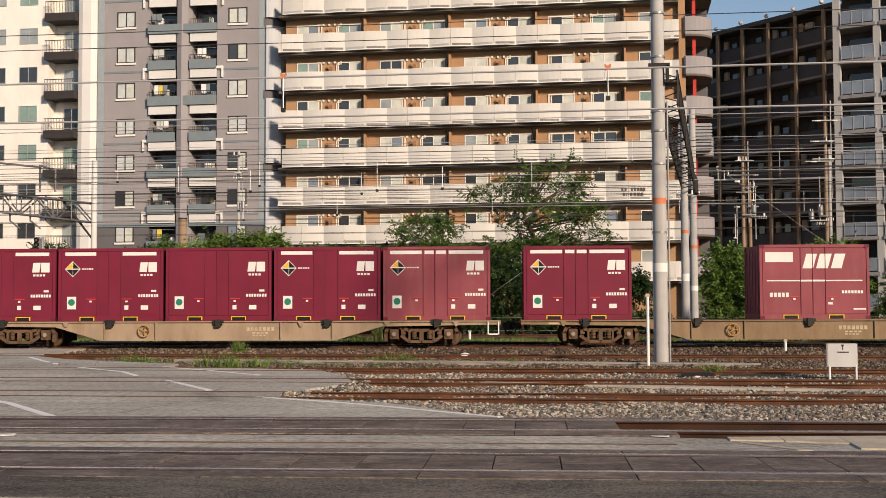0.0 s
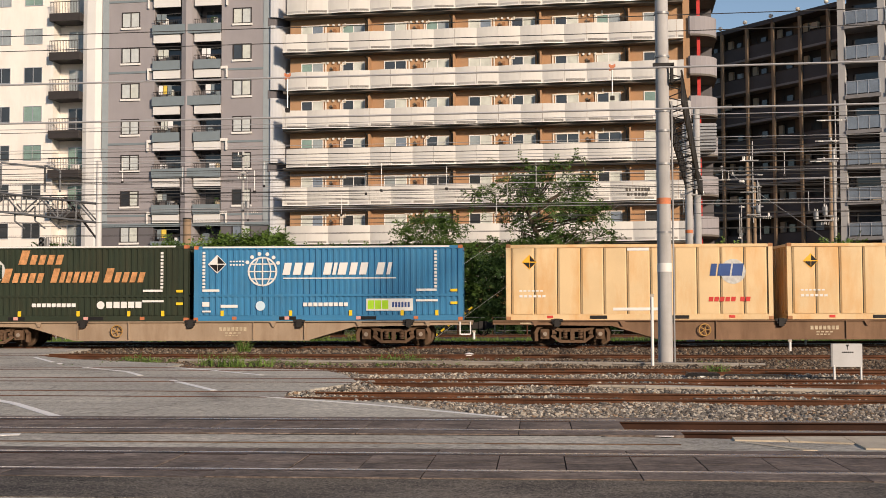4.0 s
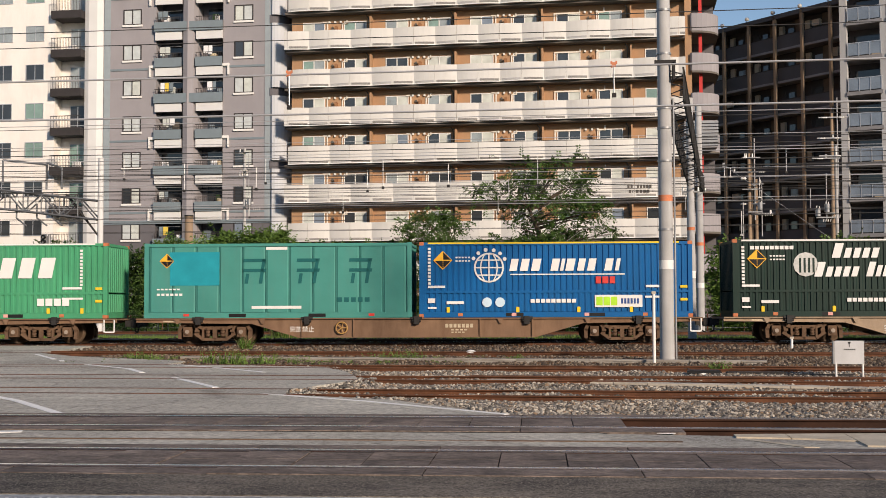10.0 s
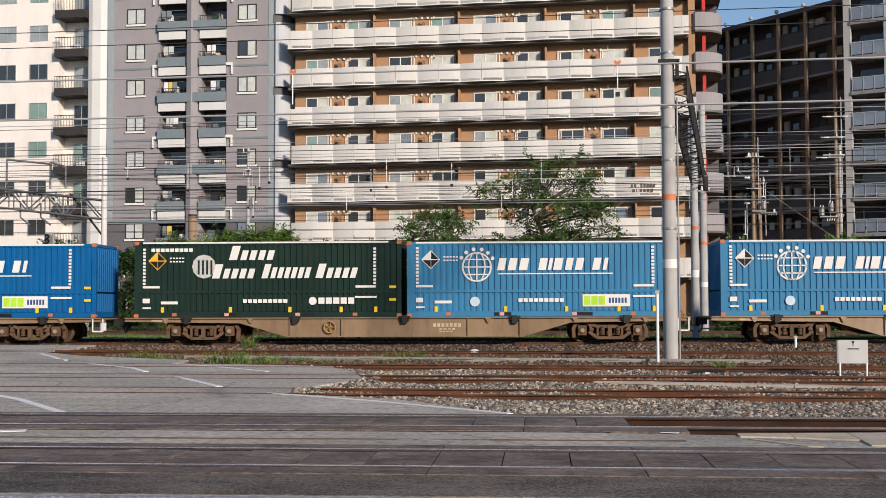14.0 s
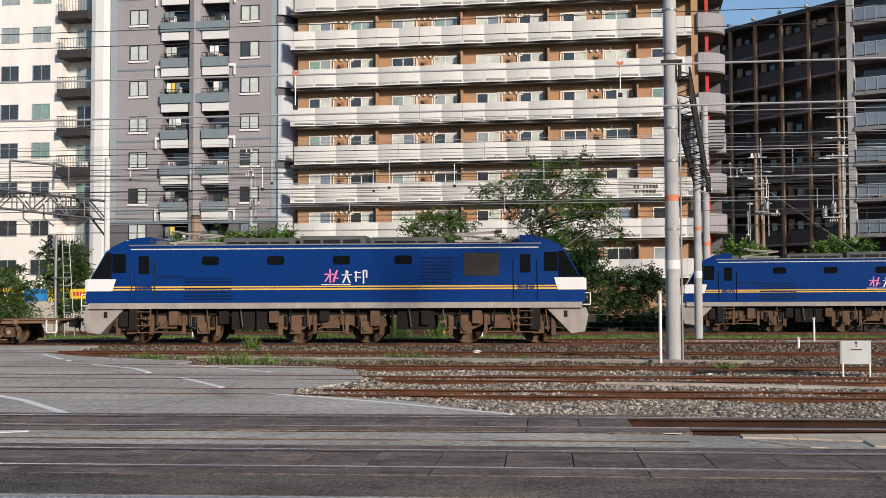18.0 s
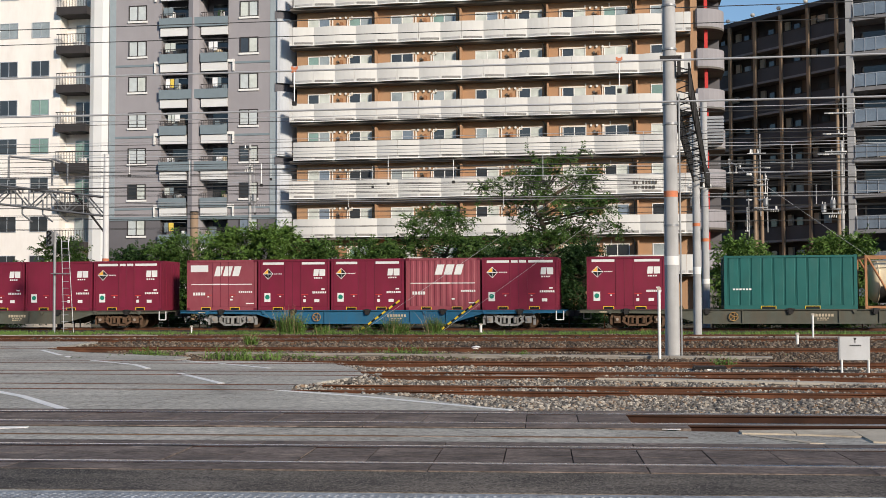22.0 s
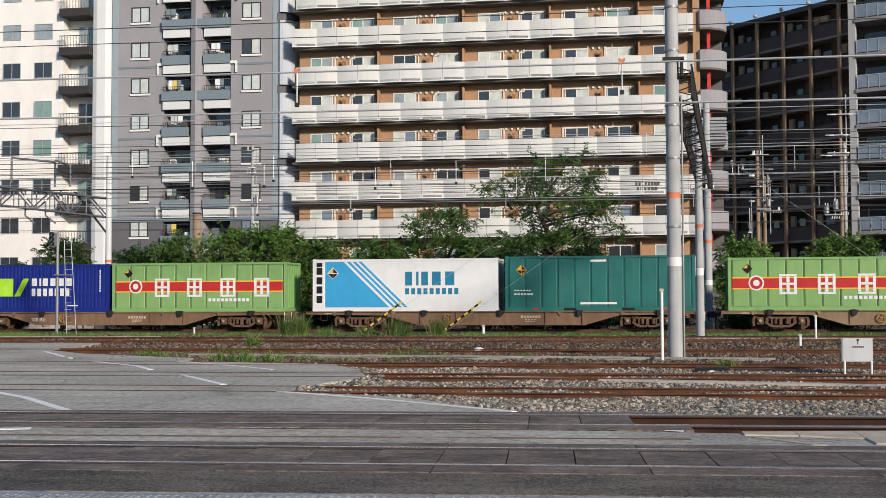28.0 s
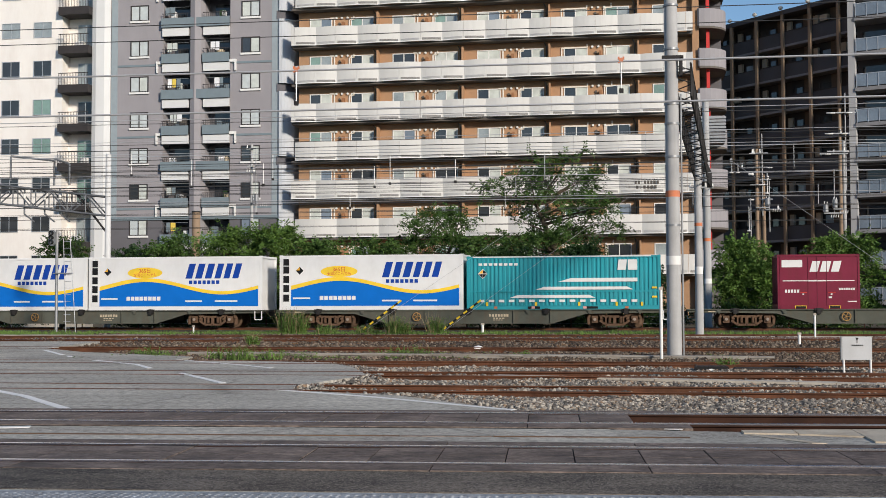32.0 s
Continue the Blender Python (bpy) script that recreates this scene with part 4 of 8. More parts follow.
for f in range(13):
    z = 0.48 + f * 3.22
    for k, x in enumerate((-46.25, -49.05, -53.2, -56.0)):
        w = put("window", cw, cream, "", (x, 0.0, z + 0.2))
        put("pane", cpanes[rnd.randrange(4)] if f > 3 else cpanes[1], w)
        if k == 0 and f in (8, 11):
            part("flower_rail", Shape().box(x - 0.1, x + 1.7, -0.35, -0.3, z - 0.1, z + 0.5).box(x - 0.1, x + 1.7, -0.35, 0.0, z - 0.1, z - 0.06), "slab_dark_and_shade", w)
    w = put("window", cd, cream, "", (-42.9, 1.2, z - 0.6))
    put("pane", cdp[rnd.randrange(3)], w)
    part("balcony_slab", Shape().box(-43.8, -41.15, -0.6, 1.2, z - 1.3, z - 0.66), "rail_dark", cream, "dark brown balcony slab")
    br = Shape().box(-43.78, -41.17, -0.58, -0.54, z + 0.26, z + 0.32)
    for k in range(20):
        br.box(-43.762 + k * 0.134, -43.738 + k * 0.134, -0.57, -0.55, z - 0.66, z + 0.26)
    part("balcony_rail", br, "rail_dark", cream, "thin black balcony rail")
    if rnd.random() < 0.5:
        q = rnd.uniform(-43.5, -42.1)
        part("air_conditioner", Shape().soft_box(q, q + 0.75, 0.5, 0.85, z - 0.65, z - 0.1, 0.03), "white_trim", cream)

# dark block at an angle, and the grey-balconied one beside it
dark_dir = Vector((-0.66, 0.75))
dk_rot = math.atan2(-dark_dir.y, -dark_dir.x)
dark = thing("apartment_building", "charcoal apartment block with tan pillars", "building", "apartment blocks", (20.9, 103.0, 0), dk_rot)
# local x runs from the far corner towards the near one; the near corner is the origin
DX0 = -19.5
part("wall", Shape().box(DX0, 0, 1.6, 12, 0, 26.8), "wall_charcoal", dark, "charcoal wall")
part("roof_edge", Shape().box(DX0 - 0.2, 0.1, 0.0, 12, 26.8, 27.2), "wall_charcoal_band", dark)
meter = Shape().box(0, 0.5, 1.35, 1.6, 0.7, 1.75).mesh("meter_box", "box_beige")
brick_pier = Shape().box(-0.3, 0.3, 1.3, 1.6, 0, 2.6).mesh("pier", "pier_brown")
cond = Shape().soft_box(0, 0.8, 0.62, 0.95, 1.45, 2.0, 0.03).mesh("air_conditioner", "box_beige")
for f in range(9):
    z = 0.9 + f * 2.9
    part("gallery_front", Shape().box(DX0, 0, 0.3, 0.45, z, z + 1.15), "wall_charcoal_band", dark, "dark gallery front")
    part("gallery_coping", Shape().box(DX0, 0, 0.27, 0.48, z + 1.15, z + 1.22), "rail_dark", dark)
    part("gallery_slab", Shape().box(DX0, 0, 0.24, 1.6, z - 0.2, z), "slab_edge", dark, "grey slab edge")
    for k in range(7):
        x = -19.3 + k * 2.9
        d = part("door", Shape().box(x, x + 0.8, 1.56, 1.6, z, z + 2.1), "rail_dark", dark)
        w = part("window", Shape().box(x + 1.2, x + 2.2, 1.56, 1.6, z + 0.9, z + 2.0), "glass_dark" if rnd.random() < 0.7 else "glass_frost", dark)
        put("pier", brick_pier, dark, "brown tiled pier", (x + 2.55, 0, z))
        if rnd.random() < 0.3:
            put("meter_box", meter, dark, "beige meter box", (x + 0.9 * 0.5, -0.1, z + 0.5))
        if rnd.random() < 0.15:
            put("air_conditioner", cond, dark, "beige outdoor unit", (x + rnd.uniform(0.2, 1.8), 0, z))
for k in range(7):
    x = -18.76 + k * 2.99
    p = part("pillar", Shape().soft_box(x - 0.13, x + 0.13, 0.0, 0.24, 0, 27.1, 0.04), "post_tan", dark, "tan full-height pillar")
    part("lamp", Shape().lathe([(0, -0.2), (0.15, -0.14), (0.2, 0), (0.15, 0.14), (0, 0.2)], True, 10, (x, -0.1, 27.4)), "ceramic", p, "white globe lamp")
bal = thing("apartment_building", "grey apartment block with glass balcony rails", "building", "apartment blocks", (20.75, 101.3, 0), -0.42)
part("wall", Shape().box(0.3, 30, 1.9, 14, 0, 42), "wall_charcoal_band", bal)
for f in range(14):
    z = 1.2 + f * 2.93
    part("slab", Shape().box(0.2, 30, 0.0, 1.9, z - 0.28, z), "slab_edge", bal)
    for k in range(4):
        x = 0.55 + k * 3.2
        g = part("balcony_rail", Shape().box(x + 0.1, x + 2.75, -0.3, -0.26, z + 0.12, z + 1.1), "glass_frost", bal, "frosted balcony rail")
        part("slab_nose", Shape().box(x, x + 2.85, -0.36, 0.0, z - 0.28, z + 0.02), "slab_edge", g)
        part("rail_bar", Shape().box(x + 0.05, x + 2.8, -0.32, -0.24, z + 1.1, z + 1.17), "alu", g)
        for q in (0.08, 0.95, 1.82, 2.7):
            part("rail_post", Shape().box(x + q, x + q + 0.06, -0.33, -0.25, z, z + 1.1), "alu", g)
        part("window", Shape().box(x + 0.2, x + 2.3, 1.84, 1.9, z + 0.1, z + 2.1), "glass_dark", bal)
        if rnd.random() < 0.5:
            part("air_conditioner", Shape().soft_box(x + 1.7, x + 2.4, 1.2, 1.5, z, z + 0.6, 0.03), "box_beige", bal)
for k in range(5):
    part("pillar", Shape().soft_box(0.0 + k * 3.2, 0.55 + k * 3.2, -0.25, 0.3, 0, 42, 0.03), "pillar_grey", bal, "grey pillar")
# ---------- line-side masts, wires and signs ----------
def mast(x, y, r0, r1, h, label, base=-0.2, bands=(), m="concrete_pole"):
    ob = thing("catenary_mast", label, "mast", "concrete masts", (x, y, base))
    part("shaft", Shape().cyl((0, 0, 0), (0, 0, h), r0, r1, n=24), m, ob)
    for z, dz, mm, text in bands:
        rr = r0 + (r1 - r0) * z / h + 0.004
        part("band", Shape().cyl((0, 0, z), (0, 0, z + dz), rr, rr - 0.0005, n=24, caps=False), mm, ob, text)
    return ob


big = mast(1.68, 27.2, 0.165, 0.14, 11.5, "thick grey concrete mast with orange band and white plate", -0.2,
           [(3.86, 0.14, "orange_band", "orange band"), (2.33, 0.2, "white_paint", "white number plate")])
for z in (3.2, 4.75, 5.5, 5.95, 7.2, 8.2):
    part("strap", Shape().cyl((0, 0, z), (0, 0, z + 0.045), 0.17, n=20), "steel_grey", big)
part("plinth", Shape().soft_box(-0.55, 0.45, -0.4, 0.4, -0.02, 0.1, 0.04), "concrete", big)
part("bracket", Shape().box(-0.22, 0.26, -0.2, -0.15, 6.97, 7.05).box(0.18, 0.24, -0.2, 0.1, 6.6, 7.0), "steel_dark", big, "black clamp bracket")
part("conduit", Shape().path([(0.2, -0.02, 0.2), (0.2, -0.02, 6.2)], 0.022), "steel_grey", big)
big.location, big.scale = (1.847, 29.9, -0.353), (1.1, 1.1, 1.1)
m2 = mast(4.06, 49.3, 0.17, 0.14, 10, "concrete mast with orange band at the far tracks", -0.2, [(4.55, 0.14, "orange_band", "orange band"), (2.6, 0.3, "white_paint", "white number plate")])
m3 = mast(5.65, 63.2, 0.21, 0.17, 12, "concrete mast with orange band behind the far track", -0.2, [(4.6, 0.17, "orange_band", "orange band"), (2.4, 0.26, "white_paint", "white number plate")])
for ob, zs in ((m2, (6.1,)), (m3, (7.4,))):
    for z in zs:
        arm = part("cross_arm", Shape().box(-0.35, 0.35, -0.12, -0.04, z, z + 0.06), "steel_grey", ob)
        for x in (-0.3, 0.3):
            part("insulator", Shape().cyl((x, -0.08, z + 0.06), (x, -0.08, z + 0.22), 0.05, 0.03, n=8), "ceramic", arm)


def truss(ob, p0, p1, h, w, n, r, m, part_name="truss"):
    """A lattice beam: four chords, zigzag webs."""
    p0, p1 = Vector(p0), Vector(p1)
    d = (p1 - p0)
    side = d.cross(Vector((0, 0, 1))).normalized() * w / 2
    up = Vector((0, 0, h))
    ch = Shape()
    for s in (-1, 1):
        for u in (0, 1):
            ch.cyl(p0 + side * s + up * u, p1 + side * s + up * u, r, n=6)
    part("frame", ch, m, ob)
    web = Shape()
    for i in range(n):
        a, b = p0 + d * (i / n), p0 + d * ((i + 1) / n)
        for s in (-1, 1):
            web.cyl(a + side * s + up * (i % 2), b + side * s + up * ((i + 1) % 2), r * 0.7, n=5)
            web.cyl(a + side * s, a + side * s + up, r * 0.6, n=5)
        web.cyl(a + side * (1 if i % 2 else -1), b + side * (-1 if i % 2 else 1), r * 0.6, n=5)
        web.cyl(a + side * (1 if i % 2 else -1) + up, b + side * (-1 if i % 2 else 1) + up, r * 0.6, n=5)
    part("web", web, m, ob)


gan = thing("catenary_gantry", "dark lattice gantry beam spanning the tracks", "gantry", "gantries", (0, 0, 0))
truss(gan, (2.08, 30.0, 6.45), (4.2, 49.2, 6.2), 0.8, 0.5, 22, 0.028, "steel_dark")
truss(gan, (4.2, 49.5, 6.2), (5.65, 63.0, 7.2), 0.75, 0.5, 22, 0.024, "steel_dark")
cab = thing("louvre_screen", "ribbed grey louvre screen on the stair tower", "louvre screen", "", (8.2, 89.7, 13.0))
part("screen_back", Shape().box(-1.2, 1.2, -0.3, 1.2, 0, 2.0), "wall_grey", cab)
for k in range(8):
    part("slat", Shape().box(-1.25, 1.25, -0.42, -0.3, 0.1 + k * 0.24, 0.25 + k * 0.24), "steel_grey", cab)

lg = thing("catenary_gantry", "grey lattice gantry on slim masts", "gantry", "gantries", (0, 0, 0))
truss(lg, (-38.0, 63.2, 7.45), (-27.2, 63.0, 6.15), 1.05, 0.55, 10, 0.06, "steel_mid")
part("mast", Shape().cyl((-27.07, 63.0, -0.2), (-27.07, 63.0, 9.6), 0.18, 0.15, n=16), "wall_pale", lg, "slim grey mast")
part("mast_band", Shape().cyl((-27.07, 63.0, 3.63), (-27.07, 63.0, 3.77), 0.185, n=16), "orange_band", lg, "orange band")
for dy in (0.0, 0.2):
    part("brace", Shape().cyl((-29.1, 63.0 + dy, 7.6), (-27.1, 63.0, 5.15), 0.055, n=6), "steel_dark", lg)
for k, (x0, x1) in enumerate(((-32.9, -30.3), (-30.3, -29.4))):
    part("top_frame", Shape().path([(x0, 63.1, 8.2), (x0, 63.1, 9.6 - k * 0.2), (x1, 63.1, 9.3 - k * 0.2), (x1, 63.1, 7.9)], 0.06), "steel_mid", lg)
for x in (-36.0, -34.2, -32.0, -30.8, -29.9):
    part("dropper", Shape().path([(x, 63.0, 7.7), (x, 63.0, 6.3), (x + 0.6, 63.0, 5.85)], 0.05), "steel_mid", lg)
    part("insulator", Shape().cyl((x, 63, 7.5), (x, 63, 7.1), 0.09, n=8), "ceramic", lg)
sig = thing("signal_mast", "grey railway signal mast with ladder", "signal", "", (-25.9, 54.3, -0.2))
part("post", Shape().cyl((0, 0, 0), (0, 0, 5.0), 0.07, n=12), "steel_grey", sig)
lad = Shape()
for s in (-0.17, 0.17):
    lad.cyl((0.62 + s + (0.2 if s > 0 else 0.05), 0, 0), (0.5 + s, 0, 4.6), 0.02, n=6)
for k in range(14):
    lad.cyl((0.38, 0, 0.3 + k * 0.32), (0.72, 0, 0.3 + k * 0.32), 0.014, n=5)
part("ladder", lad, "alu", sig)
hd = part("signal_head", Shape().soft_box(-0.3, 0.0, -0.3, -0.1, 4.25, 5.0, 0.1), "steel_grey", sig, "grey signal head")
for z in (4.42, 4.64, 4.86):
    part("hood", Shape().cyl((-0.12, -0.3, z), (-0.12, -0.46, z + 0.02), 0.1, n=10, caps=False), "black_paint", hd)
part("platform", Shape().box(-0.1, 0.75, -0.2, 0.2, 2.9, 2.95), "steel_grey", sig)
ys = thing("warning_sign", "yellow sign with dark printed bars beside the track", "sign", "", (-27.45, 60.6, 0))
part("board", Shape().soft_box(-0.6, 0.6, -0.02, 0.0, 1.75, 2.27, 0.03), "yellow_paint", ys)
figure("text_bars", dashes(-0.45, 0.5, 1.9, 0.22, 5), "red_paint", ys, -0.02)
part("post", Shape().cyl((0, 0.05, 0), (0, 0.05, 2.2), 0.04, n=8), "steel_grey", ys)

# overhead and feeder wires, all along the tracks: (y at the side, height, thickness, shade)
WIRES = [(30, 8.7, 0.012, 0), (32, 8.75, 0.012, 0), (27.0, 6.78, 0.024, 1), (27.0, 5.84, 0.024, 1), (36, 7.12, 0.012, 1), (42, 7.95, 0.012, 0), (41.6, 6.35, 0.014, 0), (41.6, 5.55, 0.014, 0), (45.3, 7.0, 0.014, 0), (45.3, 5.9, 0.014, 0),
         (33.6, 5.2, 0.012, 0), (33.6, 5.85, 0.012, 0), (48, 7.6, 0.012, 1), (50, 8.4, 0.012, 1), (50, 7.75, 0.018, 1), (50.5, 7.2, 0.012, 0), (51, 6.75, 0.014, 1), (52, 6.4, 0.012, 0), (59, 6.9, 0.014, 0), (59, 5.9, 0.014, 0), (60, 8.1, 0.012, 1),
         (62, 7.5, 0.012, 0), (64, 7.0, 0.014, 1), (66, 6.5, 0.012, 0), (72, 8.7, 0.016, 0), (72, 9.4, 0.016, 0), (74, 7.6, 0.016, 0), (74, 6.8, 0.02, 0), (74, 10.2, 0.014, 0), (75, 6.2, 0.014, 0), (46, 5.3, 0.01, 1), (70, 7.3, 0.014, 0), (70, 8.0, 0.014, 0), (71, 6.0, 0.014, 0), (73, 9.0, 0.014, 1), (56, 6.2, 0.011, 0), (57, 7.6, 0.012, 0), (47, 6.6, 0.012, 0), (43, 7.3, 0.011, 0)]
wire_ends = []
for y, z, r, shade in WIRES:
    sh = Shape()
    sag = rnd.uniform(0.02, 0.12)
    xs = [-75 + k * 7.5 for k in range(21)]
    tilt = SLOPE if y > 58 else 0.0
    sh.path([(x, y + tilt * x, z + sag * ((x / 45.0) ** 2 - 0.3)) for x in xs], r, n=5)
    wire_ends.append((y, tilt, z + sag * ((75 / 45.0) ** 2 - 0.3)))
    tagged(part("overhead_wire", sh, "wire_light" if shade else "wire_dark"), "light grey overhead feeder cable" if shade else "thin dark overhead wire", "wire", "overhead wires")
# portals that carry all the wires, up and down the line
for px in (-74.9, 74.9):
    po = thing("catenary_portal", "grey steel portal carrying the overhead wires", "portal", "wire portals", (px, 0, -0.2))
    for yy in (23.5, 38.5, 55.5, 79.0):
        part("post", Shape().cyl((0, yy, 0), (0, yy, 11.9), 0.16, 0.14, n=12), "concrete_pole", po)
    part("beam", Shape().box(-0.12, 0.12, 23.0, 79.5, 11.2, 11.5), "steel_grey", po)
    for y, tilt, z in wire_ends:
        part("dropper", Shape().cyl((0, y + tilt * px, z + 0.2), (0, y + tilt * px, 11.25), 0.02, n=5), "steel_grey", po)
hang = [(-7.0, 27.0, 6.78, 0.8), (-21.2, 27.0, 6.78, 0.8), (0.55, 27.0, 6.78, 0.7), (-19.6, 48, 7.6, 0.9), (-14, 50, 7.75, 1.1), (-9.6, 50.5, 7.2, 0.9), (-3.5, 51, 6.75, 0.9), (2.0, 50, 8.4, 1.0), (-16, 45.3, 7.0, 1.1), (-8, 45.3, 7.0, 1.1), (-2, 45.3, 7.0, 1.1), (-12, 41.6, 6.35, 0.8), (-5, 41.6, 6.35, 0.8),
        (-11, 52, 6.4, 0.9), (-17.5, 59, 6.9, 1.0), (-4.6, 59, 6.9, 1.0), (4.6, 59, 6.9, 1.0), (8, 50, 7.75, 1.0), (10.5, 59, 6.9, 1.0)]
for i, (x, y, z, ln_) in enumerate(hang):
    d = thing("wire_hanger", "thin hanger with " + ("orange tag" if i < 3 else "clip") + " between overhead wires", "wire hanger", "wire hangers", (x, y + (SLOPE * x if y > 58 else 0.0), z))
    part("rod", Shape().cyl((0, 0, -ln_), (0, 0, 0), 0.014, n=5), "wire_light", d)
    part("clip", Shape().soft_box(-0.05, 0.05, -0.03, 0.03, -ln_ - 0.05, -ln_ + 0.05, 0.01), "steel_dark", d)
    if i < 3:
        part("tag", Shape().box(-0.05, 0.05, -0.02, 0.02, -0.05, 0.05).box(-0.075, -0.035, -0.015, 0.015, 0.01, 0.075).box(0.035, 0.075, -0.015, 0.015, 0.01, 0.075).box(-0.07, -0.03, -0.015, 0.015, -0.07, -0.02), "orange_band", d, "orange marker tag")

# utility poles before the dark block: (x, y, height, text, paint, extra)
POLES = [(9.75, 75.0, 11.0, "rust-brown utility pole with white insulators", "post_tan", 1), (10.2, 75.3, 9.4, "slim brown utility pole beside a taller one", "post_tan", 2),
         (14.75, 75.0, 13.4, "brown-grey utility pole with two can transformers", "post_tan", 3), (15.05, 75.4, 11.4, "grey concrete utility pole", "concrete_pole", 0), (-23.9, 80.0, 12.6, "concrete utility pole between the blocks", "concrete_pole", 4)]
prl = random.Random(31)
for x, y, h, text, paint, kind in POLES:
    up = thing("utility_pole", text, "utility pole", "utility poles", (x, y, -0.3))
    part("shaft", Shape().cyl((0, 0, 0), (0, 0, h), 0.14, 0.09, n=14), paint, up)
    if kind:
        for k in range(3 + (kind == 3)):
            z = h - 0.35 - k * prl.uniform(0.75, 1.3)
            w0, w1 = -prl.uniform(0.25, 1.25), prl.uniform(0.3, 1.25)
            arm = part("cross_arm", Shape().box(w0, w1, -0.2, -0.13, z, z + 0.07), "steel_grey", up)
            for q in range(prl.randrange(2, 5)):
                qx = prl.uniform(w0 + 0.05, w1 - 0.05)
                if prl.random() < 0.5:
                    part("insulator", Shape().lathe([(0.0, -0.2), (0.05, -0.18), (0.03, -0.1), (0.06, -0.04), (0.03, 0.04), (0.06, 0.1), (0.0, 0.18)], False, 8, (qx, -0.3, z)), "ceramic", arm, "white insulator")
                else:
                    part("insulator", Shape().cyl((qx, -0.16, z + 0.07), (qx, -0.16, z + 0.3), 0.05, 0.03, n=7), "ceramic", arm, "white insulator")
        part("riser", Shape().cyl((0.32, -0.1, h * 0.62), (0.32, -0.1, h + (0.9 if kind in (1, 3) else -0.4)), 0.035, n=6), "concrete_pole", up, "grey riser tube")
        if kind in (1, 3):
            part("riser", Shape().cyl((-0.4, -0.1, h * 0.5), (-0.4, -0.1, h * 0.72), 0.03, n=6), "concrete_pole", up, "grey riser tube")
    for q, zq in {1: ((0.6, 7.4),), 3: ((-0.95, 7.0), (-0.4, 7.25)), 4: ((0.4, 8.6),)}.get(kind, ()):
        tf = part("transformer", Shape().cyl((q, -0.25, zq), (q, -0.25, zq + 0.5), 0.16, n=14), "steel_grey", up, "grey can transformer")
        part("bushing", Shape().cyl((q - 0.07, -0.25, zq + 0.5), (q - 0.07, -0.25, zq + 0.64), 0.03, n=7), "ceramic", tf)
        part("bushing", Shape().cyl((q + 0.08, -0.25, zq + 0.5), (q + 0.08, -0.25, zq + 0.62), 0.03, n=7), "ceramic", tf)
        part("bracket", Shape().box(min(q, 0) - 0.1, max(q, 0) + 0.1, -0.3, -0.15, zq - 0.12, zq - 0.04), "steel_grey", tf)
        for e in range(4):
            part("fuse", Shape().cyl((q + 0.3 + 0.14 * e, -0.3, zq - 0.35), (q + 0.33 + 0.14 * e, -0.3, zq - 0.18), 0.022, n=6), "ceramic", tf)
# hanging rods and insulator strings on the wires before the dark block
for x, y, z, ln_ in ((6.6, 60, 8.1, 0.45), (6.9, 60, 8.1, 0.45), (7.4, 60, 5.95, 1.2), (8.3, 60, 7.6, 1.0), (15.6, 60, 5.9, 0.8)):
    st = thing("insulator_string", "white insulator rod hanging from a wire", "insulator", "insulator strings", (x, y, z))
    part("rod", Shape().cyl((0, 0, -ln_), (0, 0, 0), 0.018, n=6), "ceramic", st)
    part("shed", Shape().lathe([(0.0, -0.1), (0.045, -0.08), (0.02, -0.03), (0.045, 0.02), (0.02, 0.06), (0.0, 0.1)], False, 8, (0, 0, -ln_)), "ceramic", st)
guy = thing("guy_wire", "thin pale guy wire slanting down to the verge", "guy wire", "", (6.9, 63.0, 8.6))
part("wire", Shape().cyl((0, 0, 0), (9.2, -4.5, -7.6), 0.009, n=5), "wire_light", guy)
part("clamp", Shape().soft_box(-0.06, 0.06, -0.06, 0.06, -0.1, 0.1, 0.02), "steel_grey", guy)
part("strain_insulator", Shape().lathe([(0.0, -0.16), (0.08, -0.1), (0.05, 0), (0.08, 0.1), (0.0, 0.16)], False, 8, (0.95, -0.46, -0.78)), "ceramic", guy, "white strain insulator")
chim = thing("vent_pipe", "brass-coloured flue pipe before the grey block", "pipe", "", (-29.3, 84, 0))
part("pipe", Shape().cyl((0, 0, 0), (0, 0, 7.9), 0.3, n=18), "post_tan", chim)
part("cowl", Shape().cyl((0, 0, 7.9), (0, 0, 8.0), 0.33, n=18), "steel_dark", chim)

# small white things by the tracks
board = thing("notice_board", "white notice board on two legs in the stones", "sign", "", (4.93, 23.8, -0.1))
part("board", Shape().soft_box(-0.275, 0.275, -0.02, 0.02, 0.27, 0.72, 0.015), "board_grey", board)
part("side_shade", Shape().box(-0.305, -0.275, -0.02, 0.06, 0.27, 0.72), "steel_grey", board)
for x in (-0.25, 0.25):
    part("leg", Shape().cyl((x, 0.0, 0.0), (x, 0.0, 0.3), 0.022, n=8), "white_paint", board)
figure("mark", [[(0.0, 0.64), (0.03, 0.7), (-0.03, 0.7)], rect(-0.006, 0.006, 0.6, 0.65)], "steel_dark", board, -0.02)
figure("text_bars", dashes(-0.1, 0.12, 0.54, 0.025, 6), "steel_dark", board, -0.02)
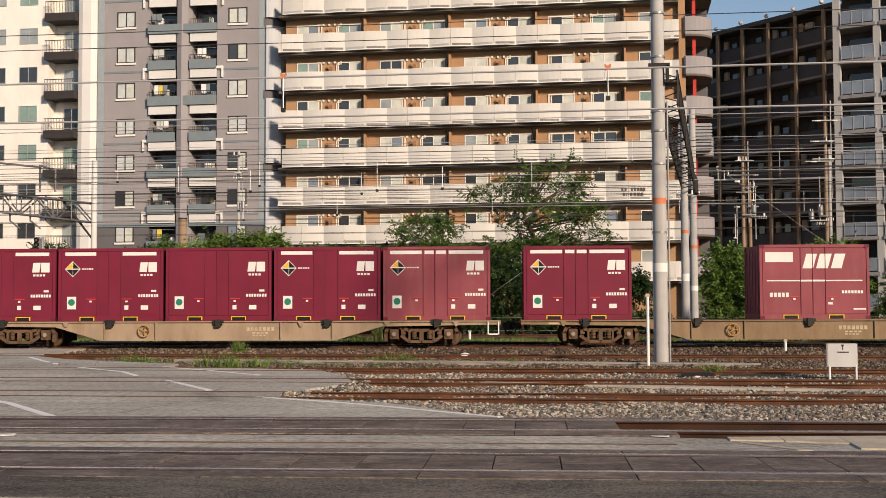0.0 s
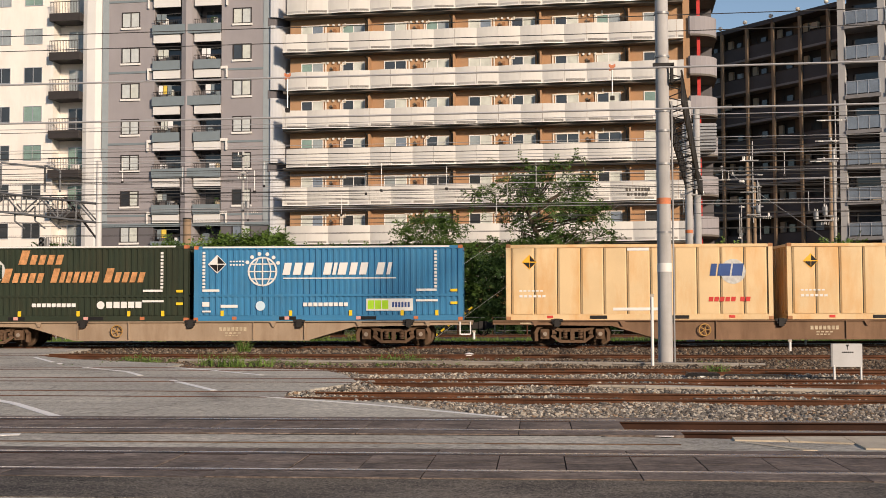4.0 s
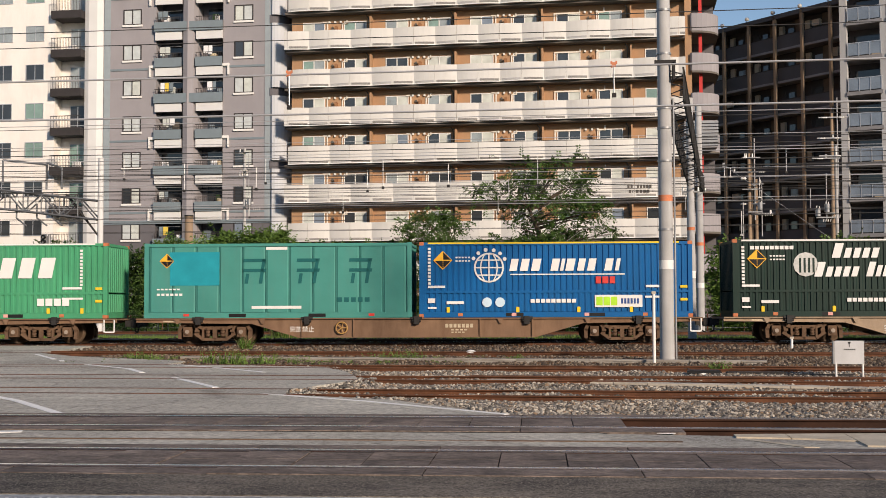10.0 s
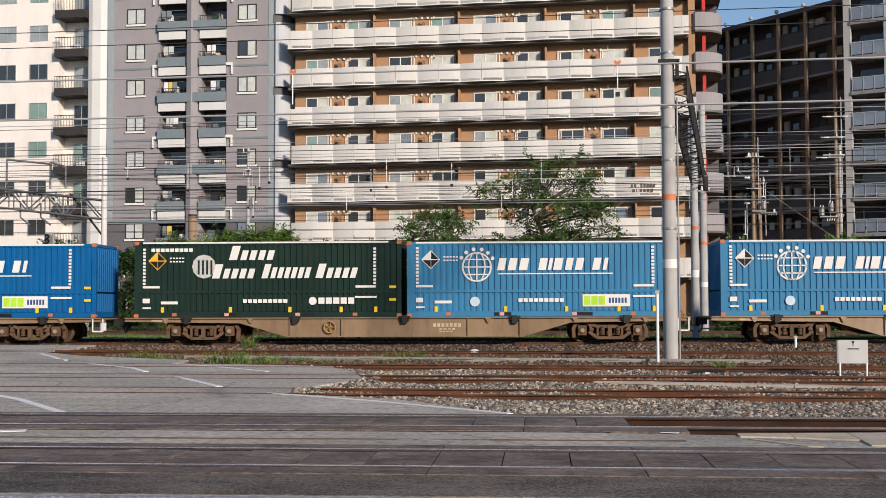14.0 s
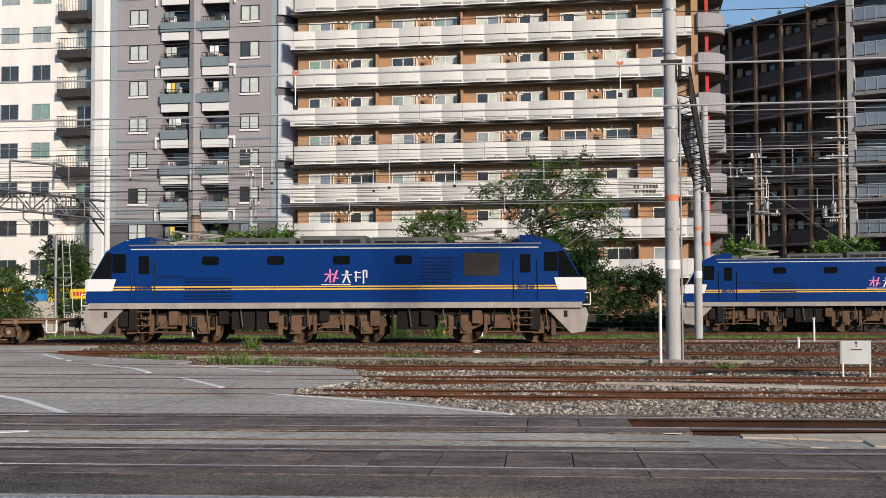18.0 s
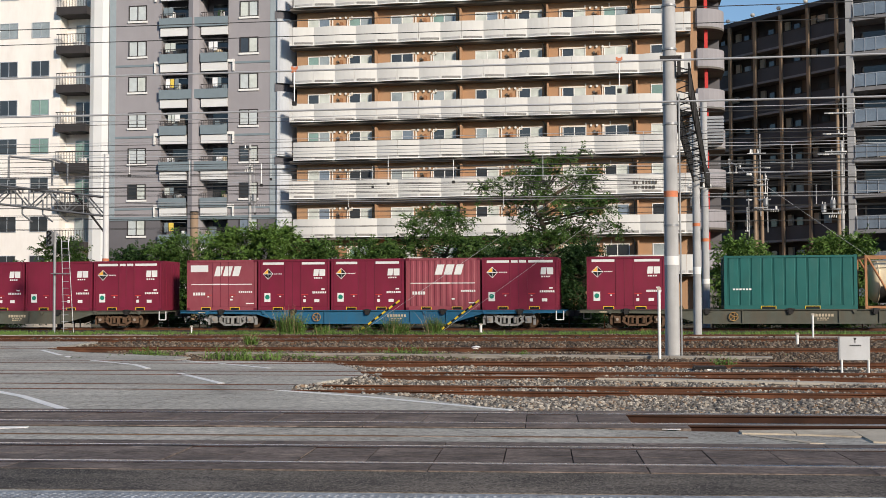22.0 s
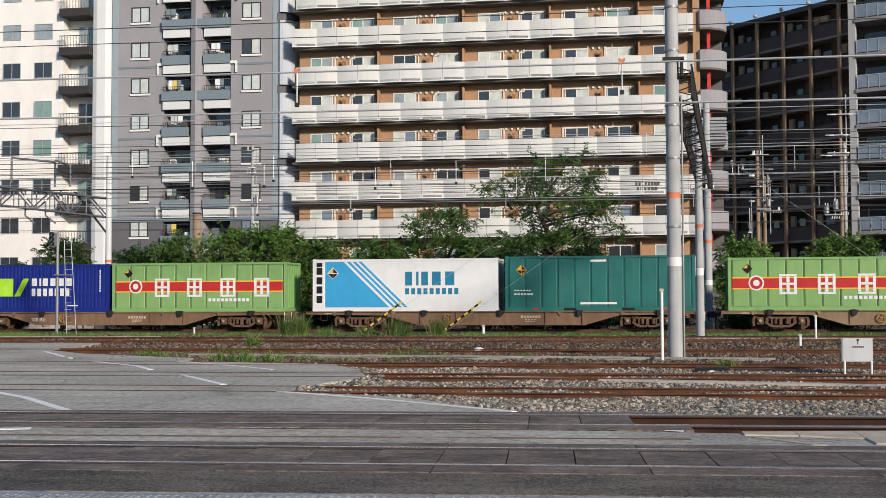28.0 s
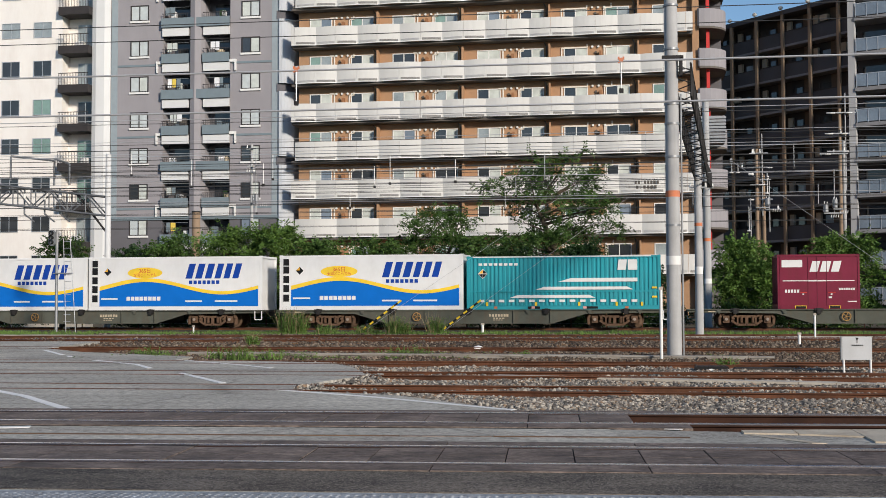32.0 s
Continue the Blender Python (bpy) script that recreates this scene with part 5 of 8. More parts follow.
for x, y, h, r, text in ((1.475, 28.85, 1.76, 0.038, "tall slim white marker post with cap"), (-5.25, 53.9, 0.42, 0.06, "short white marker stump"), (6.35, 39.2, 0.40, 0.045, "white leaning marker stump"), (7.85, 45.0, 0.95, 0.04, "slim white marker post"), (-18.9, 53.9, 0.34, 0.04, "short white marker stump")):
    mp = thing("marker_post", text, "marker post", "marker posts", (x, y, -0.18))
    part("post", Shape().cyl((0, 0, 0), (0, 0, h), r, n=10), "white_paint", mp)
    part("cap", Shape().soft_box(-r * 1.3, r * 1.3, -r, r, h, h + 0.07, 0.01), "concrete", mp)
dome = thing("marker_dome", "small white dome marker in the stones", "marker", "", (-3.48, 34.3, -0.14))
part("dome", Shape().lathe([(0.21, 0.0), (0.2, 0.06), (0.15, 0.13), (0.08, 0.17), (0.0, 0.185)], True, 18), "white_paint", dome)
dome.rotation_euler = (radians(90), 0, 0)
# stay wires with striped guards
for x, x1 in ((-10.9, -8.95), (-7.2, -5.3)):
    st = thing("stay_wire", "steel stay wire with yellow-and-black striped guard", "stay wire", "stay wires", (x, 53.6, -0.18))
    dx, dz = x1 - x, 1.45
    n = 12
    for k in range(n):
        a, b = k / n, (k + 1) / n
        part("guard_stripe", Shape().cyl((dx * a, 0, 0.1 + dz * a), (dx * b, 0, 0.1 + dz * b), 0.045, n=10), "yellow_paint" if k % 2 else "black_paint", st)
    part("wire", Shape().cyl((0, 0, 0), (dx * 4.6, 6, dz * 4.6), 0.006, n=5), "wire_light", st)
    part("anchor", Shape().cyl((-0.15, 0, -0.05), (0.05, 0, 0.15), 0.03, n=6), "steel_grey", st)
# low fence, banners and wall behind the far track
bn = thing("fence_banner", "yellow and blue banner on a low fence", "banner", "", (-42.6, 79, 0))
for k, (x0, x1, m) in enumerate(((-6, 2.6, "yellow_paint"), (2.6, 4.4, "blue_sign"), (4.4, 7.6, "yellow_paint"))):
    part("banner", Shape().box(x0, x1, -0.02, 0.0, 1.7, 2.6), m, bn)
figure("banner_bars", dashes(-5, 2.2, 1.95, 0.4, 12), "letter_white", bn, -0.02)
part("rail", Shape().box(-6, 7.6, 0.0, 0.06, -0.45, 1.7), "concrete", bn)
fl = thing("mesh_fence", "rusty wire fence at the edge of the yard", "fence", "", (0, 64.6, -0.2), BT)
pm = Shape().cyl((0, 0, 0), (0, 0, 1.05), 0.035, n=8).mesh("post", "rail_rust")
for k in range(30):
    put("post", pm, fl, "", (-30 + k * 1.9, 0, 0))
for z in (0.3, 0.65, 1.0):
    part("wire", Shape().cyl((-30, 0, z), (25, 0, z), 0.01, n=4), "steel_grey", fl)
# ---------- plants and stones ----------
def leaf_cloud(name, clumps, count, size, material, parent, seed, label=""):
    """Feathery sprays of narrow leaves on bent stems, strewn over uneven clumps."""
    rg = np.random.default_rng(seed)
    c = np.array([k[:3] for k in clumps], float)
    r = np.array([k[3:6] for k in clumps], float)
    per = 13
    nf = max(20, count // per)
    wgt = (r[:, 0] * r[:, 1] + r[:, 0] * r[:, 2])
    idx = rg.choice(len(c), nf, p=wgt / wgt.sum())
    d = rg.normal(size=(nf, 3)) + np.array([0, -0.15, 0.35])
    d /= np.linalg.norm(d, axis=1)[:, None]
    rad = np.abs(rg.normal(0.0, 0.40, nf)) + 0.3 * rg.random(nf) + 0.1
    root = c[idx] + d * r[idx] * rad[:, None] * np.array([1.2, 1.2, 1.3])
    out = d * np.array([1.0, 1.0, 0.55]) + rg.normal(size=(nf, 3)) * 0.55
    out /= np.linalg.norm(out, axis=1)[:, None]
    length = size * rg.uniform(2.6, 5.2, nf)
    droop = rg.uniform(0.05, 0.55, nf)
    t = (np.arange(per) // 2 + 0.7) / (per / 2)
    side = np.where(np.arange(per) % 2 == 0, 1.0, -1.0)
    across = np.cross(out, rg.normal(size=(nf, 3)) * 0.5 + np.array([0, 0, 1.0]))
    across /= np.linalg.norm(across, axis=1)[:, None] + 1e-9
    p = root[:, None] + out[:, None] * (length[:, None, None] * t[None, :, None])
    p[:, :, 2] -= droop[:, None] * length[:, None] * (t[None] ** 2)
    way = across[:, None] * side[None, :, None] + out[:, None] * 0.45 + rg.normal(size=(nf, per, 3)) * 0.28
    way /= np.linalg.norm(way, axis=2)[:, :, None]
    flat = np.cross(way, out[:, None] + rg.normal(size=(nf, per, 3)) * 0.35)
    flat /= np.linalg.norm(flat, axis=2)[:, :, None] + 1e-9
    wide = np.cross(flat, way)
    ls = (size * rg.uniform(0.9, 1.7, (nf, per)))[:, :, None]
    a, b = p, p + way * ls * 0.45 + wide * ls * 0.21 + flat * ls * 0.05
    cc, dd = p + way * ls - np.array([0, 0, 1.0]) * ls * 0.15, p + way * ls * 0.45 - wide * ls * 0.21 + flat * ls * 0.05
    vs = np.stack([a, b, cc, dd], 2).reshape(-1, 3)
    vs[:, 2] = np.maximum(vs[:, 2], 0.03)
    me = bpy.data.meshes.new(name)
    me.from_pydata(vs.tolist(), [], np.arange(len(vs)).reshape(-1, 4).tolist())
    me.materials.append(M[material])
    me.update()
    return put(name, me, parent, label)


def tree(x, y, h, w, seed, leaf="leaf", leaves=7000, low=0.3, size=0.16, label="leafy broadleaf tree behind the far track", spread=9, category="tree", tuft=1.0):
    rr = random.Random(seed)
    ob = thing("tree" if category == "tree" else "shrub", label, category, "line-side trees", (x, y, -0.3))
    tr = Shape()
    top = Vector((rr.uniform(-0.2, 0.2) * w, rr.uniform(-0.2, 0.2), h * 0.72))
    mid = Vector((rr.uniform(-0.06, 0.06) * w, 0, h * 0.34))
    r0 = 0.035 * h ** 0.9 + 0.03
    tr.cyl((0, 0, 0), mid, r0, r0 * 0.75, n=9)
    tr.cyl(mid, top, r0 * 0.75, r0 * 0.25, n=8)
    clumps = [(top.x, top.y, h * 0.84, w * 0.16, w * 0.16, h * 0.1)]
    for k in range(spread * 5):
        z = h * rr.uniform(low, 0.92)
        a = rr.uniform(0, 2 * math.pi)
        fat = math.sin(math.pi * min(1, (z / h - low) / (1.06 - low) * 0.82 + 0.14))
        reach = w * 0.5 * rr.uniform(0.3, 0.95) * fat
        e = Vector((math.cos(a) * reach, math.sin(a) * reach * 0.7, z))
        st = mid.lerp(top, max(0, min(0.9, (z - mid.z) / (top.z - mid.z) - 0.15)))
        tr.cyl(st, e, r0 * 0.2, r0 * 0.05, n=5)
        q = w * rr.uniform(0.06, 0.13) * tuft
        clumps.append((e.x, e.y, e.z, q * 1.3, q * 1.1, q * rr.uniform(0.4, 0.8)))
        f = e + Vector((rr.uniform(-1, 1) * w * 0.12, rr.uniform(-1, 1) * w * 0.1, rr.uniform(-0.6, 1) * h * 0.06))
        clumps.append((f.x, f.y, f.z, q * 0.7, q * 0.6, q * 0.35))
    part("trunk", tr, "bark", ob, "brown trunk and limbs")
    leaf_cloud("crown", clumps, int(leaves * 1.5), size * 1.15, leaf, ob, seed, "uneven leafy crown")
    return ob


tree(-2.4, 69.5, 10.6, 9.2, 1, "leaf", 19000, 0.27, 0.12, "tall spreading green tree before the tan block", 13, "tree", 0.62)
tree(-9.3, 68.5, 7.4, 5.8, 2, "leaf", 11000, 0.12, 0.12, spread=10, tuft=0.7)
tree(-6.6, 67.4, 5.6, 4.4, 21, "leaf", 9000, 0.05, 0.13, "leafy bush behind the far track", 11)
tree(-12.6, 67.5, 5.3, 4.6, 3, "leaf", 10000, 0.05, 0.13, "leafy bush behind the far track", 11)
tree(-15.6, 66.5, 5.3, 4.6, 4, "leaf", 11000, 0.03, 0.13, "leafy bush behind the far track", 12)
tree(-18.3, 66.3, 6.3, 5.6, 5, "leaf_light", 14000, 0.03, 0.13, "dense bright green tree behind the far track", 14)
tree(-21.6, 66.8, 6.2, 5.2, 6, "leaf_light", 13000, 0.03, 0.13, "dense bright green tree behind the far track", 14)
tree(-24.6, 67.0, 5.6, 4.4, 17, "leaf", 10000, 0.03, 0.13, "leafy bush behind the far track", 12)
tree(-27.3, 67.5, 4.9, 4.2, 7, "leaf_shaded", 8000, 0.05, 0.13)
tree(-32.0, 68.0, 5.7, 4.0, 8, "leaf", 6500, 0.25, 0.13, "thin young tree beside the cream block", 7)
tree(-36.0, 69.0, 4.2, 4.0, 18, "leaf", 5000, 0.1, 0.13)
tree(-4.2, 66.4, 4.6, 4.8, 9, "leaf_shaded", 11000, 0.02, 0.13, "leafy bush behind the far track", 12)
tree(-0.8, 66.2, 4.9, 4.8, 10, "leaf_shaded", 11000, 0.02, 0.13, "leafy bush behind the far track", 12)
tree(2.4, 66.6, 3.6, 3.4, 11, "leaf_shaded", 6000, 0.02, 0.13, "leafy bush behind the far track", 9)
tree(7.7, 65.6, 5.0, 4.2, 12, "leaf_light", 12000, 0.02, 0.13, "bright green bush at the far verge", 13)
tree(10.2, 66.0, 3.9, 3.2, 13, "leaf", 6000, 0.02, 0.13, "leafy bush behind the far track", 9)
tree(12.9, 65.8, 5.2, 4.8, 14, "leaf_light", 13000, 0.02, 0.13, "bright green bush at the far verge", 13)
tree(16.7, 65.0, 3.7, 3.2, 15, "leaf_light", 8000, 0.02, 0.11, "pale yellow-green clipped bush", 11)
tree(20.5, 66.0, 4.4, 4.5, 16, "leaf", 6000, 0.05, 0.13)
# low undergrowth along the far verge
under = thing("undergrowth", "tangled weeds and low bushes along the verge", "undergrowth", "", (0, 0, 0), 0, "stuff")
cl = []
rr = random.Random(77)
for k in range(120):
    x = rr.uniform(-48, 26)
    cl.append((x, 63.6 - 0.041 * x + rr.uniform(-0.5, 3.0), rr.uniform(0.0, 0.6), rr.uniform(0.5, 1.3), rr.uniform(0.4, 0.9), rr.uniform(0.35, 0.95)))
leaf_cloud("leaves", cl, 26000, 0.12, "leaf_shaded", under, 90)


def grass_patch(name, spots, blades, h, material, label, seed, leaves=0):
    """Tufts of thin upright blades at (x, y, radius, height factor), each with small leaves along it."""
    rg = np.random.default_rng(seed)
    vs, fs = [], []
    for x, y, rad, k in spots:
        for _ in range(max(4, int(blades * k))):
            a, q = rg.uniform(0, 6.283), rad * math.sqrt(rg.uniform())
            bx, by = x + q * math.cos(a), y + q * math.sin(a) * 0.6
            hh = h * k * rg.uniform(0.45, 1.1)
            lx, ly = rg.normal() * 0.28 * hh, rg.normal() * 0.28 * hh
            w = 0.006 + 0.012 * rg.uniform()
            t = rg.uniform(0, 3.14)
            wx, wy = w * math.cos(t), w * math.sin(t)
            b = len(vs)
            vs += [(bx - wx, by - wy, -0.2), (bx + wx, by + wy, -0.2), (bx + lx * 0.4 + wx * 0.8, by + ly * 0.4 + wy * 0.8, -0.2 + hh * 0.6), (bx + lx * 0.4 - wx * 0.8, by + ly * 0.4 - wy * 0.8, -0.2 + hh * 0.6), (bx + lx, by + ly, -0.2 + hh)]
            fs += [(b, b + 1, b + 2, b + 3), (b + 3, b + 2, b + 4)]
            for i in range(leaves):
                u = (i + rg.uniform(0.3, 1.2)) / (leaves + 0.6)
                t, ll = rg.uniform(0, 6.283), rg.uniform(0.04, 0.1)
                cx, cy, cz = bx + lx * u, by + ly * u, -0.2 + hh * u
                ex, ey = ll * math.cos(t), ll * math.sin(t)
                b = len(vs)
                vs += [(cx, cy, cz), (cx + ex * 0.5 - ey * 0.25, cy + ey * 0.5 + ex * 0.25, cz + ll * 0.35), (cx + ex, cy + ey, cz + ll * rg.uniform(-0.2, 0.5)), (cx + ex * 0.5 + ey * 0.25, cy + ey * 0.5 - ex * 0.25, cz + ll * 0.25)]
                fs += [(b, b + 1, b + 2, b + 3)]
    me = bpy.data.meshes.new(name)
    me.from_pydata(vs, [], fs)
    me.materials.append(M[material])
    ob = put(name, me)
    return tagged(ob, label, "weeds", kind="stuff")


rr = random.Random(11)
spots = [(-9.2, 28.2, 0.35, 1.0), (-8.6, 28.0, 0.3, 1.1), (-8.0, 28.3, 0.35, 0.9), (-7.2, 28.6, 0.3, 0.7), (-5.4, 30.2, 0.4, 0.7), (-5.0, 30.6, 0.5, 0.9), (-4.6, 30.4, 0.4, 0.8), (-12.2, 30.8, 0.5, 0.8), (-11.6, 30.4, 0.4, 0.6), (-2.0, 30.5, 0.3, 0.6), (2.7, 25.9, 0.22, 0.8)]
spots += [(rr.uniform(-13, -3), rr.uniform(27.5, 31.5), 0.25, rr.uniform(0.15, 0.5)) for _ in range(70)]
spots += [(rr.uniform(-3, 9), rr.uniform(27.5, 32), 0.2, rr.uniform(0.1, 0.35)) for _ in range(40)]
grass_patch("weeds", spots, 55, 0.45, "grass", "green weed tufts growing in the stones", 3, 4)
spots = [(rr.uniform(-40, 30), rr.uniform(50.6, 54.6), 0.5, rr.uniform(0.4, 1.0)) for _ in range(1300)]
grass_patch("weeds", spots, 40, 0.26, "grass", "short grass on the verge before the far track", 4)
spots = [(-14.0, 52.6, 0.55, 2.3), (-13.6, 52.4, 0.4, 2.0), (-9.0, 51.6, 0.35, 1.9), (-8.6, 52.0, 0.3, 1.2), (-7.2, 52.0, 0.3, 1.8), (-12.2, 52.2, 0.5, 1.0), (-10.4, 52.3, 0.5, 1.0), (-11.4, 38.0, 0.2, 1.0)]
grass_patch("weeds", spots, 26, 0.6, "dry_grass", "tall straw-brown weeds at the verge", 5)
grass_patch("weeds", [(x + 0.1, y, r, k * 0.8) for x, y, r, k in spots], 110, 0.6, "grass", "tall green weeds at the verge", 6, 6)


def stones(name, count, region, size, seed, label, material="stone"):
    """Loose angular stones strewn over a stretch of the bed: region(rg, n) gives places."""
    rg = np.random.default_rng(seed)
    p = region(rg, count)
    n = len(p)
    base = np.array([(1, 0, -0.2), (0.3, 0.95, -0.2), (-0.8, 0.6, -0.2), (-0.8, -0.6, -0.2), (0.3, -0.95, -0.2), (0.45, 0.3, 0.62), (-0.4, 0.3, 0.7), (0.05, -0.5, 0.58)])
    s = size * rg.uniform(0.55, 1.3, (n, 1, 1)) * (0.7 + 0.6 * rg.random((n, 8, 1)))
    a = rg.uniform(0, 6.283, n)
    ca, sa = np.cos(a)[:, None], np.sin(a)[:, None]
    v = base[None] * s
    x, y = v[:, :, 0] * ca - v[:, :, 1] * sa, v[:, :, 0] * sa + v[:, :, 1] * ca
    v = np.stack([x, y, v[:, :, 2]], 2) + p[:, None]
    f = []
    tri = [(0, 1, 5), (1, 6, 5), (1, 2, 6), (2, 3, 6), (3, 7, 6), (3, 4, 7), (4, 0, 7), (0, 5, 7), (5, 6, 7)]
    f = (np.array(tri)[None] + 8 * np.arange(n)[:, None, None]).reshape(-1, 3)
    me = bpy.data.meshes.new(name)
    me.from_pydata(v.reshape(-1, 3).tolist(), [], f.tolist())
    me.materials.append(M[material])
    ob = put(name, me)
    return tagged(ob, label, "ballast", kind="stuff")


def inside(px, py, poly):
    c = np.zeros(len(px), bool)
    j = len(poly) - 1
    for i in range(len(poly)):
        (xi, yi), (xj, yj) = poly[i], poly[j]
        hit = ((yi > py) != (yj > py)) & (px < (xj - xi) * (py - yi) / (yj - yi + 1e-12) + xi)
        c ^= hit
        j = i
    return c


def strew(x0, x1, y0, y1, z, edge=0.0):
    def place(rg, n):
        px, py = rg.uniform(x0, x1, n), rg.uniform(y0, y1, n)
        keep = ~inside(px, py, PAVED) & ((px < 0.0) | (py > 14.42 + 0.04 * px))
        if edge:  # only a heap along the rim of the paving
            keep &= inside(px - edge, py, PAVED)
        for ty in (13.57, 18.2, 21.8, 25.75, 33.6):
            for s in (-0.5665, 0.5665):
                keep &= np.abs(py - ty - s) > 0.1
        px, py = px[keep], py[keep]
        heap = 0.06 * np.sin(px * 1.7) * np.sin(py * 2.3) + rg.uniform(-0.03, 0.05, len(px))
        return np.stack([px, py, z + heap * 0.5], 1)
    return place


stones("loose_ballast", 62000, strew(-5, 7.5, 12.9, 17.4, -0.09), 0.034, 21, "grey-brown crushed stones beside the near tracks")
stones("loose_ballast", 48000, strew(-6, 9.5, 17.4, 25.4, -0.092), 0.034, 22, "grey-brown crushed stones between the sidings")
stones("loose_ballast", 24000, strew(-7, 0.4, 14.6, 26.2, -0.05, 0.35), 0.034, 25, "crushed stones heaped against the edge of the paving")
stones("loose_ballast", 34000, strew(-14, 12, 25.4, 33, -0.1), 0.04, 23, "grey-brown crushed stones with weeds", "stone_brown")
stones("loose_ballast", 26000, strew(-22, 14, 34.4, 50, -0.1), 0.05, 24, "brownish crushed stones at the running track", "stone_brown")
# ---------- containers ----------
DECK = 0.91


def castings(ob, L, H, y0, material="maroon_deep", inset=0.0):
    s = 0.16
    me = Shape().soft_box(-s / 2, s / 2, -0.09, 0.09, -0.06, 0.06, 0.015).mesh("corner_casting", material)
    for sx in (-1, 1):
        for sy in (-1, 1):
            for z in (0.06, H - 0.06):
                put("corner_casting", me, ob, "", (sx * (L / 2 - s / 2 - inset + 0.004), sy * (-y0 - 0.085), z))


def fork_pockets(ob, y0, xs, w=0.52):
    for x in xs:
        sh = Shape()
        for a, b, c, d in ((-w / 2, w / 2, 0.13, 0.155), (-w / 2, -w / 2 + 0.03, 0.02, 0.13), (w / 2 - 0.03, w / 2, 0.02, 0.13)):
            sh.box(x + a, x + b, y0 - 0.02, y0, c, d)
        pocket = part("fork_pocket", sh, "yellow_paint", ob, "yellow-edged fork pocket")
        part("recess", Shape().box(x - w / 2 + 0.03, x + w / 2 - 0.03, y0 - 0.008, y0 + 0.004, 0.02, 0.13), "black_paint", pocket)


def hazard_diamond(ob, x, z, r, y, fill="orange_paint", edge="letter_white"):
    d = figure("hazard_diamond", [diamond(x, z, r)], edge, ob, y, "diamond rail placard")
    figure("upper_left", [[(x, z + 0.02), (x, z + r * 0.86), (x - r * 0.86, z + 0.02)]], fill, d, y - 0.006)
    q = r * 0.86
    figure("dark_quarter", [[(x + 0.015, z + 0.02), (x + q, z + 0.02), (x + 0.015, z + q)], [(x - q, z - 0.015), (x, z - q), (x, z - 0.015)],
                            [(x + 0.015, z - q), (x + q, z - 0.015), (x + 0.015, z - 0.015)]], "black_paint", d, y - 0.006)


def box12(material="maroon", look_kind="plain", label="", diamond_mark=True, strips=2, ribs=False):
    """A twelve-foot freight container, its origin in the middle of its floor."""
    L, H, y = 3.715, 2.56, -W12 / 2
    ob = thing("freight_container", label, "container", "twelve-foot containers")
    a = L / 2
    body = Shape()
    yb = y + 0.03
    body.box(-a + 0.02, a - 0.02, yb, -yb, 0.16, H - 0.05)
    if ribs:
        x = -a + 0.2
        while x < a - 0.25:
            body.prism_z([(x, yb + 0.001), (x + 0.05, y + 0.004), (x + 0.17, y + 0.004), (x + 0.22, yb + 0.001)], 0.2, H - 0.12)
            x += 0.305
    part("body", body, material, ob)
    post = Shape().box(0, 0.09, 0, 0.1, 0.0, H - 0.02).mesh("corner_post", material)
    for x0 in (-a, a - 0.09):
        for y0 in (y, -y - 0.1):
            put("corner_post", post, ob, "", (x0, y0, 0))
    sh = Shape().box(-a + 0.09, a - 0.09, y, y + 0.09, 0.0, 0.17).box(-a + 0.09, a - 0.09, -y - 0.09, -y, 0.0, 0.17)
    sh.box(-a + 0.001, -a + 0.09, y + 0.1, -y - 0.1, 0.0, 0.17).box(a - 0.09, a - 0.001, y + 0.1, -y - 0.1, 0.0, 0.17)
    part("floor_frame", sh, material, ob)
    sh = Shape().box(-a + 0.09, a - 0.09, y + 0.002, y + 0.08, H - 0.10, H - 0.01).box(-a + 0.09, a - 0.09, -y - 0.08, -y - 0.002, H - 0.10, H - 0.01)
    sh.box(-a + 0.02, a - 0.02, y + 0.03, -y - 0.03, H - 0.05, H)
    part("roof", sh, material, ob)
    castings(ob, L, H, y)
    fork_pockets(ob, y, (-0.82, 0.72))
    if not ribs:
        # door leaves with seams, hinges and lock rods
        for x0, x1 in ((-a + 0.11, -0.48), (-0.46, -0.07), (-0.05, 0.36), (0.38, a - 0.11)):
            part("door_panel", Shape().soft_box(x0, x1, y + 0.012, y + 0.035, 0.19, H - 0.13, 0.015), material, ob)
        for x in (-0.47, -0.06, 0.37):
            part("lock_rod", Shape().cyl((x, y + 0.012, 0.12), (x, y + 0.012, H - 0.1), 0.016, n=6), "maroon_deep", ob)
        for x0 in (-0.86, 0.42):
            b = part("latch_bar", Shape().box(x0, x0 + 0.34, y - 0.012, y + 0.006, 0.76, 0.79), "red_paint", ob, "red latch bar")
            part("latch_handle", Shape().box(x0 + 0.12, x0 + 0.2, y - 0.02, y, 0.66, 0.72), "letter_white", b)
    # end wall ribs
    for x in (-a, a):
        sh = Shape()
        for k in range(5):
            yy = -0.9 + k * 0.45
            sh.box(min(x, x * 0.989), max(x, x * 0.989), yy - 0.04, yy + 0.04, 0.2, H - 0.12)
        part("end_ribs", sh, material, ob)
    f = y - 0.001
    if look_kind == "two_block":
        g = 0.012
        figure("logo", [slanted(1.02, 1.72, 0.26, 0.34, 0.12), slanted(1.34, 1.72, 0.3, 0.34, 0.0)], "letter_white", ob, y + g, "white operator mark")
        figure("name_bars", dashes(1.06, 1.52, 1.58, 0.07, 4), "letter_white", ob, y + g)
        figure("number_bars", dashes(0.98, 1.72, 0.84, 0.1, 8), "letter_white", ob, y + g)
